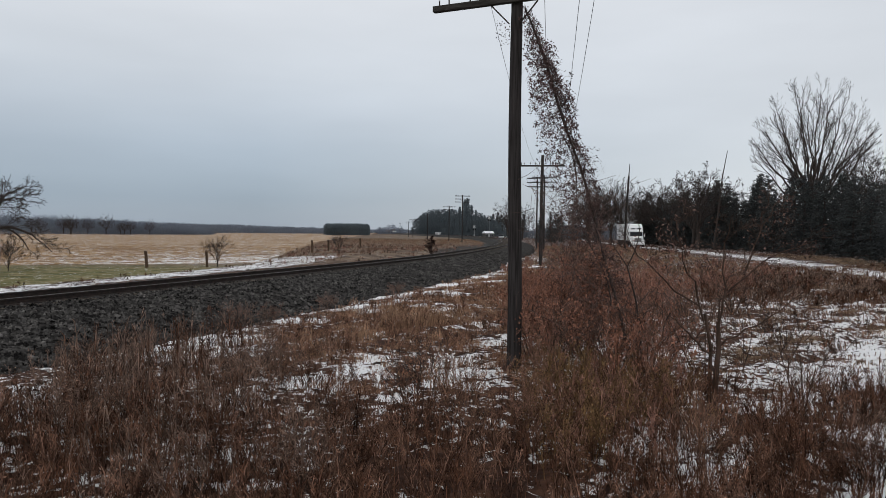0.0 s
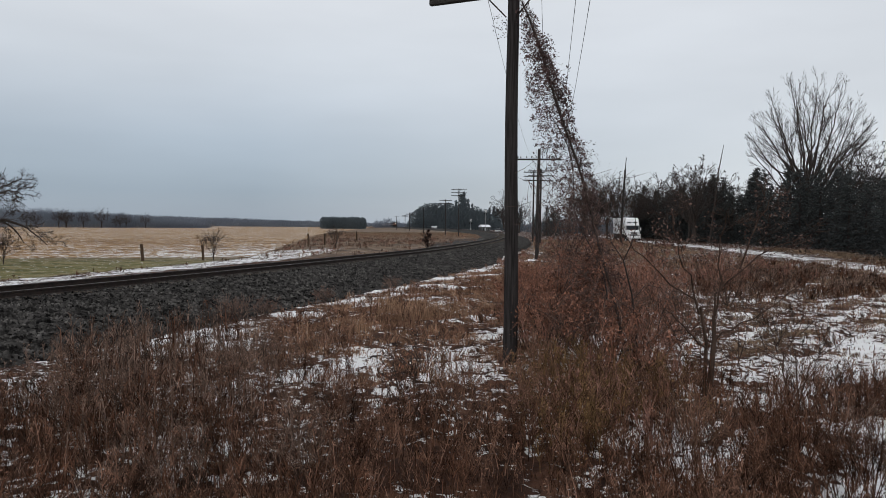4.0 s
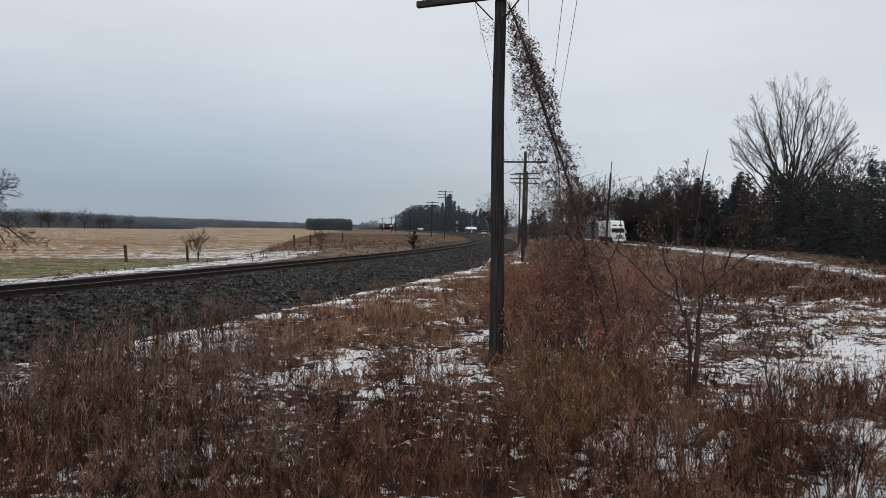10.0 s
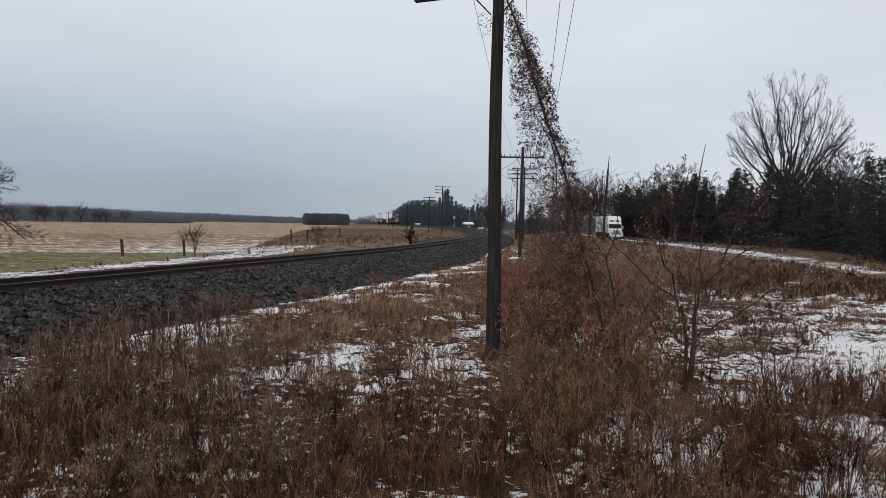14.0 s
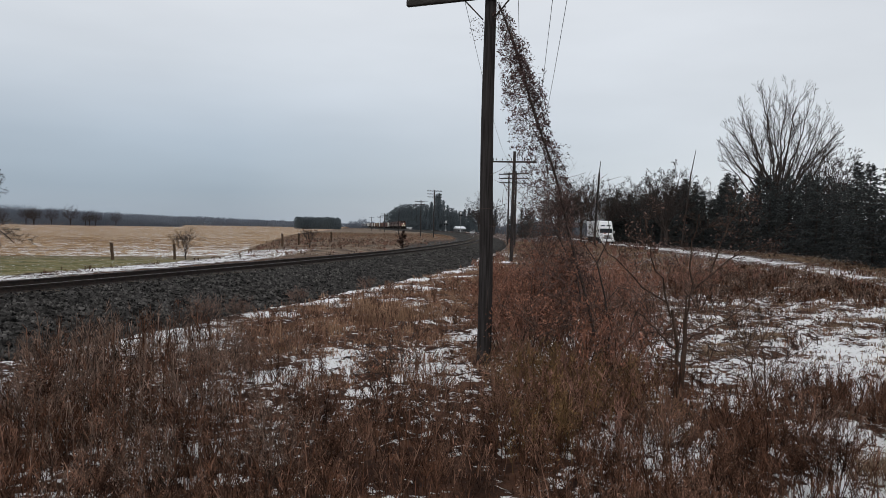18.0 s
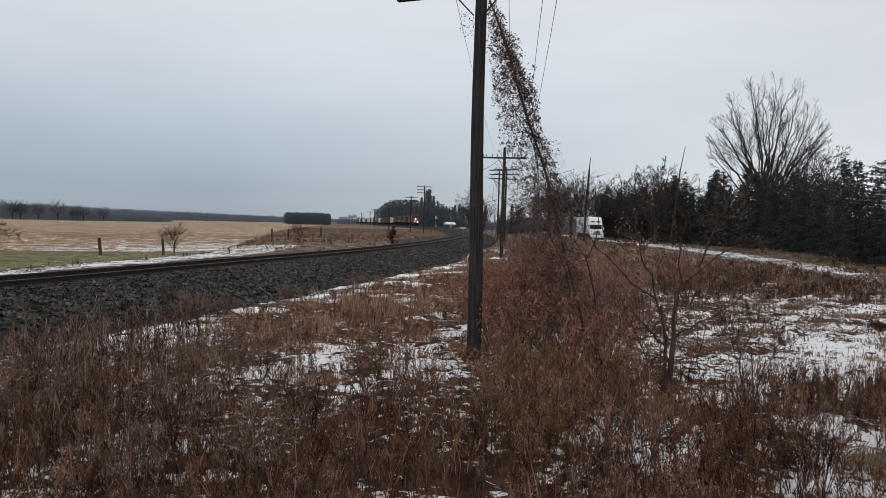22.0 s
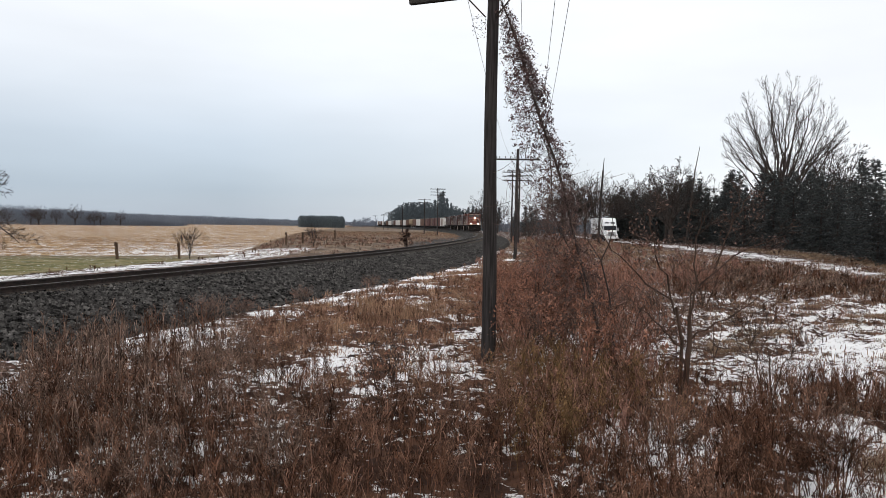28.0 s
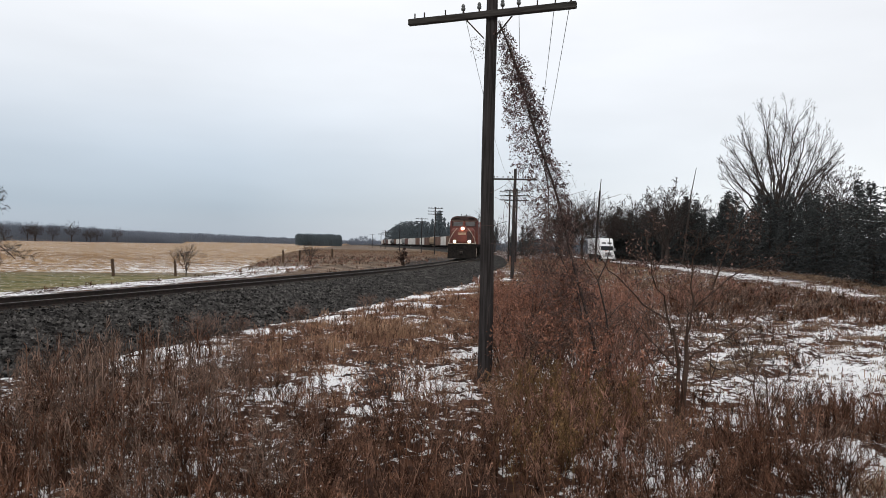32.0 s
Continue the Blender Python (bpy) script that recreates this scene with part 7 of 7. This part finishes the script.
def locomotive(red=True):
    """Wide-nosed road engine, nose to -y, origin on the rails at the nose."""
    paint = M_RED if red else M_DARKRED
    t = thing("locomotive", "red diesel freight locomotive with lit headlights" if red else "sooty dark red diesel locomotive coupled behind the first", "locomotive", "locomotives of the goods train")
    part("frame", Geo().box((0, 11.2, 1.45), (3.0, 21.6, 0.36), bevel=0.05), M_BLACK, t, "black underframe")
    part("fuel_tank", Geo().box((0, 11.2, 0.85), (2.6, 5.5, 0.85), bevel=0.2), M_BLACK, t)
    bogie(t, 4.4, 3)
    bogie(t, 18.0, 3)
    part("nose", Geo().box((0, 1.75, 2.45), (2.5, 2.1, 1.75), bevel=0.30), paint, t)
    part("nose_door", Geo().box((0.75, 0.69, 2.35), (0.55, 0.04, 1.2), bevel=0.02), M_DARKRED, t, "dark door in the nose")
    for s in (-1, 1):
        part("window_pillar", Geo().box((s * 1.28, 2.62, 3.78), (0.10, 0.05, 0.56)), M_DARKRED, t)
    cab = part("cab", prism([(1.52, 1.6), (1.52, 4.05), (1.40, 4.22), (-1.40, 4.22), (-1.52, 4.05), (-1.52, 1.6)], 2.65, 5.15), paint, t)
    for s in (-1, 1):
        part("windshield", Geo().box((s * 0.66, 2.63, 3.78), (1.05, 0.06, 0.50), bevel=0.05), M_WINDOW, cab, "windscreen greyed for the reflected sky")
        part("side_window", Geo().box((s * 1.535, 3.7, 3.7), (0.04, 1.1, 0.5), bevel=0.02), M_WINDOW, cab)
        part("roof_stripe", Geo().box((s * 0.7, 2.62, 4.12), (1.25, 0.05, 0.07)), M_CREAM, cab, "pale sunshade over the windscreen")
    part("roof", prism([(1.46, 4.20), (1.30, 4.45), (0.90, 4.62), (-0.90, 4.62), (-1.30, 4.45), (-1.46, 4.20)], 2.45, 5.2), M_DARKRED, cab, "sooty chamfered cab roof")
    for s in (-1, 1):
        part("number_board", Geo().box((s * 0.78, 2.44, 4.36), (0.62, 0.05, 0.17), bevel=0.02), M_BLACK, cab, "dark number board")
        part("horn", Geo().tube([(s * 0.25, 2.6, 4.72), (s * 0.25, 2.2, 4.74)], (0.03, 0.08), 8), M_IRON, cab)
    part("antenna_dome", Geo().tube([(0, 3.6, 4.6), (0, 3.6, 4.74), (0, 3.6, 4.8)], (0.24, 0.22, 0.08), 12), M_GALV, cab)
    hood = part("long_hood", Geo().box((0, 13.2, 3.0), (1.9, 16.4, 2.7), bevel=0.14), paint, t)
    for y in np.arange(6, 20, 1.55):
        for s in (-1, 1):
            part("hood_door", Geo().box((s * 0.955, y, 2.8), (0.03, 1.35, 1.7), bevel=0.01), paint, hood)
    part("radiator_wing", Geo().box((0, 19.2, 4.2), (2.9, 3.8, 0.55), bevel=0.1), paint, hood)
    part("exhaust_stack", Geo().box((0, 11.0, 4.45), (0.9, 1.2, 0.3), bevel=0.06), M_BLACK, hood)
    # front end
    part("pilot_plate", Geo().box((0, 0.45, 1.12), (2.95, 0.22, 0.85), bevel=0.04), M_BLACK, t, "black pilot plate")
    plow = Geo().add([(-1.5, 0.3, 0.85), (0, -0.25, 0.85), (1.5, 0.3, 0.85), (-1.5, 0.22, 0.12), (0, -0.42, 0.12), (1.5, 0.22, 0.12), (-1.5, 0.42, 0.85), (0, -0.1, 0.85), (1.5, 0.42, 0.85), (-1.5, 0.36, 0.12), (0, -0.28, 0.12), (1.5, 0.36, 0.12)],
                     [(0, 1, 4, 3), (1, 2, 5, 4), (6, 9, 10, 7), (7, 10, 11, 8), (0, 6, 7, 1), (1, 7, 8, 2), (3, 4, 10, 9), (4, 5, 11, 10), (0, 3, 9, 6), (2, 8, 11, 5)])
    part("snow_plow", plow, M_BLACK, t)
    part("coupler", Geo().box((0, -0.25, 0.72), (0.3, 0.9, 0.3), bevel=0.06), M_IRON, t)
    part("front_platform", Geo().box((0, 0.55, 1.66), (2.95, 0.5, 0.07), bevel=0.02), M_CREAM, t, "pale edge of the front platform")
    for s in (-1, 1):
        part("handrail", Geo().tube([(s * 1.42, 0.42, 1.7), (s * 1.30, 0.55, 2.2), (s * 0.85, 0.62, 2.95), (s * 0.55, 0.7, 3.28)], 0.032, 6), M_CREAM, t, "pale front handrail")
        part("side_handrail", Geo().tube([(s * 1.45, 5.4, 2.6), (s * 1.45, 21.6, 2.6)], 0.025, 6), M_CREAM, t)
        for y in np.arange(5.5, 22, 2.2):
            part("handrail_post", Geo().tube([(s * 1.45, y, 1.6), (s * 1.45, y, 2.6)], 0.022, 5), M_CREAM, t)
        part("ladder_step", Geo().box((s * 1.35, 0.75, 0.75), (0.35, 0.3, 0.9), bevel=0.03), M_CREAM, t)
        if red:
            part("ditch_light", Geo().tube([(s * 0.78, 0.42, 1.88), (s * 0.78, 0.28, 1.88)], (0.13, 0.13), 14), M_HEAD, t, "lit ditch light")
            part("ditch_light_can", Geo().tube([(s * 0.78, 0.62, 1.88), (s * 0.78, 0.40, 1.88)], (0.2, 0.21), 14), M_BLACK, t)
    # plain pale emblem in place of the lettering
    part("emblem", Geo().box((-0.05, 0.685, 2.70), (0.86, 0.03, 0.24), bevel=0.01), M_LETTER, t, "plain pale emblem")
    if red:
        part("headlight", Geo().tube([(0, 0.72, 3.24), (0, 0.55, 3.24)], (0.16, 0.16), 16), M_HEAD, t, "lit twin headlight")
        part("headlight_box", Geo().box((0, 0.95, 3.24), (0.75, 0.5, 0.46), bevel=0.08), paint, t)
    t.scale = (1.03, 1.03, 1.03)
    return t


def boxcar(paint, label, length=16.5, height=4.35, ribs=11, door=None):
    t = thing("boxcar", label, "freight car", "cars of the goods train")
    part("underframe", Geo().box((0, length / 2, 1.05), (2.6, length - 0.3, 0.3), bevel=0.03), M_BLACK, t)
    body = part("body", Geo().box((0, length / 2, (1.15 + height) / 2), (2.95, length - 0.7, height - 1.15), bevel=0.06), paint, t)
    part("roof", Geo().box((0, length / 2, height + 0.06), (2.9, length - 0.7, 0.18), bevel=0.08), M_CARROOF, body)
    for s in (-1, 1):
        for k in range(ribs):
            y = 1.0 + (length - 2.0) * k / (ribs - 1)
            part("rib", Geo().box((s * 1.50, y, (1.25 + height) / 2), (0.06, 0.12, height - 1.4)), paint, body)
        part("sliding_door", Geo().box((s * 1.515, length / 2, (1.2 + height) / 2 - 0.05), (0.07, 3.0, height - 1.5), bevel=0.02), door or paint, body)
    bogie(t, 2.3)
    bogie(t, length - 2.3)
    return t


def hopper(paint, label, length=18.0, height=4.6):
    t = thing("hopper_car", label, "freight car", "cars of the goods train")
    sec = [(-1.1, 1.5), (-1.55, 2.3), (-1.6, 3.9), (-1.15, height), (1.15, height), (1.6, 3.9), (1.55, 2.3), (1.1, 1.5)]
    vs = [(x, y, z) for y in (1.2, length - 1.2) for x, z in sec]
    fs = [(k, (k + 1) % 8, 8 + (k + 1) % 8, 8 + k) for k in range(8)]
    fs += [(0, 1, 6, 7), (1, 2, 5, 6), (2, 3, 4, 5), (8, 15, 14, 9), (9, 14, 13, 10), (10, 13, 12, 11)]
    body = part("body", Geo().add(vs, fs), paint, t)
    for k in range(3):
        y = length * (0.25 + 0.25 * k)
        part("discharge_bay", Geo().add([(-1, y - 2, 1.5), (1, y - 2, 1.5), (1, y + 2, 1.5), (-1, y + 2, 1.5), (-0.5, y - 0.4, 0.6), (0.5, y - 0.4, 0.6), (0.5, y + 0.4, 0.6), (-0.5, y + 0.4, 0.6)],
                                        [(0, 1, 5, 4), (1, 2, 6, 5), (2, 3, 7, 6), (3, 0, 4, 7), (4, 5, 6, 7)]), paint, body)
    for s in (-1, 1):
        for k in range(9):
            y = 2 + (length - 4) * k / 8
            part("rib", Geo().box((s * 1.60, y, 3.1), (0.08, 0.14, 1.7)), paint, body)
        part("side_sill", Geo().box((s * 1.25, length / 2, 1.4), (0.18, length - 0.8, 0.3), bevel=0.02), M_BLACK, t)
    part("roof_walk", Geo().box((0, length / 2, height + 0.12), (0.7, length - 3, 0.06)), M_GALV, body)
    bogie(t, 2.2)
    bogie(t, length - 2.2)
    return t


def tank_car(paint, label, length=15.5):
    t = thing("tank_car", label, "freight car", "cars of the goods train")
    ys = (0.9, 1.1, 1.6, length - 1.6, length - 1.1, length - 0.9)
    part("tank", Geo().tube([(0, y, 2.65) for y in ys], (0.6, 1.15, 1.45, 1.45, 1.15, 0.6), 20), paint, t, smooth=True)
    part("dome", Geo().tube([(0, length / 2, 4.0), (0, length / 2, 4.4)], (0.45, 0.42), 12), paint, t)
    part("underframe", Geo().box((0, length / 2, 1.05), (2.2, length - 0.3, 0.3), bevel=0.03), M_BLACK, t)
    bogie(t, 2.0)
    bogie(t, length - 2.0)
    return t


def build_train():
    """The cars in order from the front, with the distance of each one's front behind the first nose."""
    loco = locomotive()
    second = locomotive(False)
    kinds = {"grey_box": boxcar(M_FREIGHT["white"], "white boxcar with brown doors behind the locomotives", 13.0, 4.3, 9, M_FREIGHT["brown"]), "maroon": boxcar(M_FREIGHT["maroon"], "faded maroon boxcar of the goods train", door=M_FREIGHT["brown"]),
             "brown": boxcar(M_FREIGHT["brown"], "oxide brown boxcar of the goods train"), "white": boxcar(M_FREIGHT["white"], "dirty white refrigerator boxcar"),
             "tan": hopper(M_FREIGHT["tan"], "tan covered hopper car"), "grey": hopper(M_FREIGHT["grey"], "grey covered hopper car"), "black": tank_car(M_FREIGHT["black"], "black railway tank car on the curve")}
    long = {"grey_box": 13.0, "maroon": 16.5, "brown": 16.5, "white": 16.5, "tan": 18.0, "grey": 18.0, "black": 15.5}
    order = ["grey_box", "maroon", "maroon", "maroon", "brown", "white", "brown", "tan", "brown", "white", "brown", "white", "white", "maroon", "grey", "white", "white", "brown", "black", "black", "white",
             "maroon", "grey", "brown", "white"]
    out, at = [(loco, 0.0, 22.5), (second, 23.3, 22.5)], 46.6
    for k in range(2):
        out.append((copy_thing(second, Matrix.Identity(4)), at, 22.5))
        at += 23.3
    used = set()
    for k in order:
        ob = copy_thing(kinds[k], Matrix.Identity(4)) if k in used else kinds[k]
        used.add(k)
        out.append((ob, at, long[k]))
        at += long[k] + 0.9
    return out


TRAIN = build_train()
# distance along the line of the first engine's nose at the clip's times (metres from the camera's level, going down as it comes)
NOSE_T = (0.0, 10.0, 13.0, 17.0, 19.0, 21.0, 23.0, 25.0, 27.5, 28.0, 29.0, 30.0, 31.0, 32.0)
NOSE_Y = (868.0, 625.0, 550.0, 450.0, 400.0, 350.0, 300.0, 249.0, 186.0, 173.0, 147.5, 122.8, 99.5, 76.3)


def motions():
    ts = np.arange(0.0, 32.01, 1.0)
    for ob, behind, length in TRAIN:
        rows = []
        for t in ts:
            L = float(np.interp(np.interp(t, NOSE_T, NOSE_Y), LINE_Y, LINE_L)) + behind
            x, y, h = line_at(L)
            x2, y2, _ = line_at(L + length)
            rows.append((float(t), pose(x, y, RAIL_Z + 0.003 + float(grade(y)), 0, 0, -math.degrees(math.atan2(x2 - x, y2 - y)))))
        walk(ob, rows)


motions()
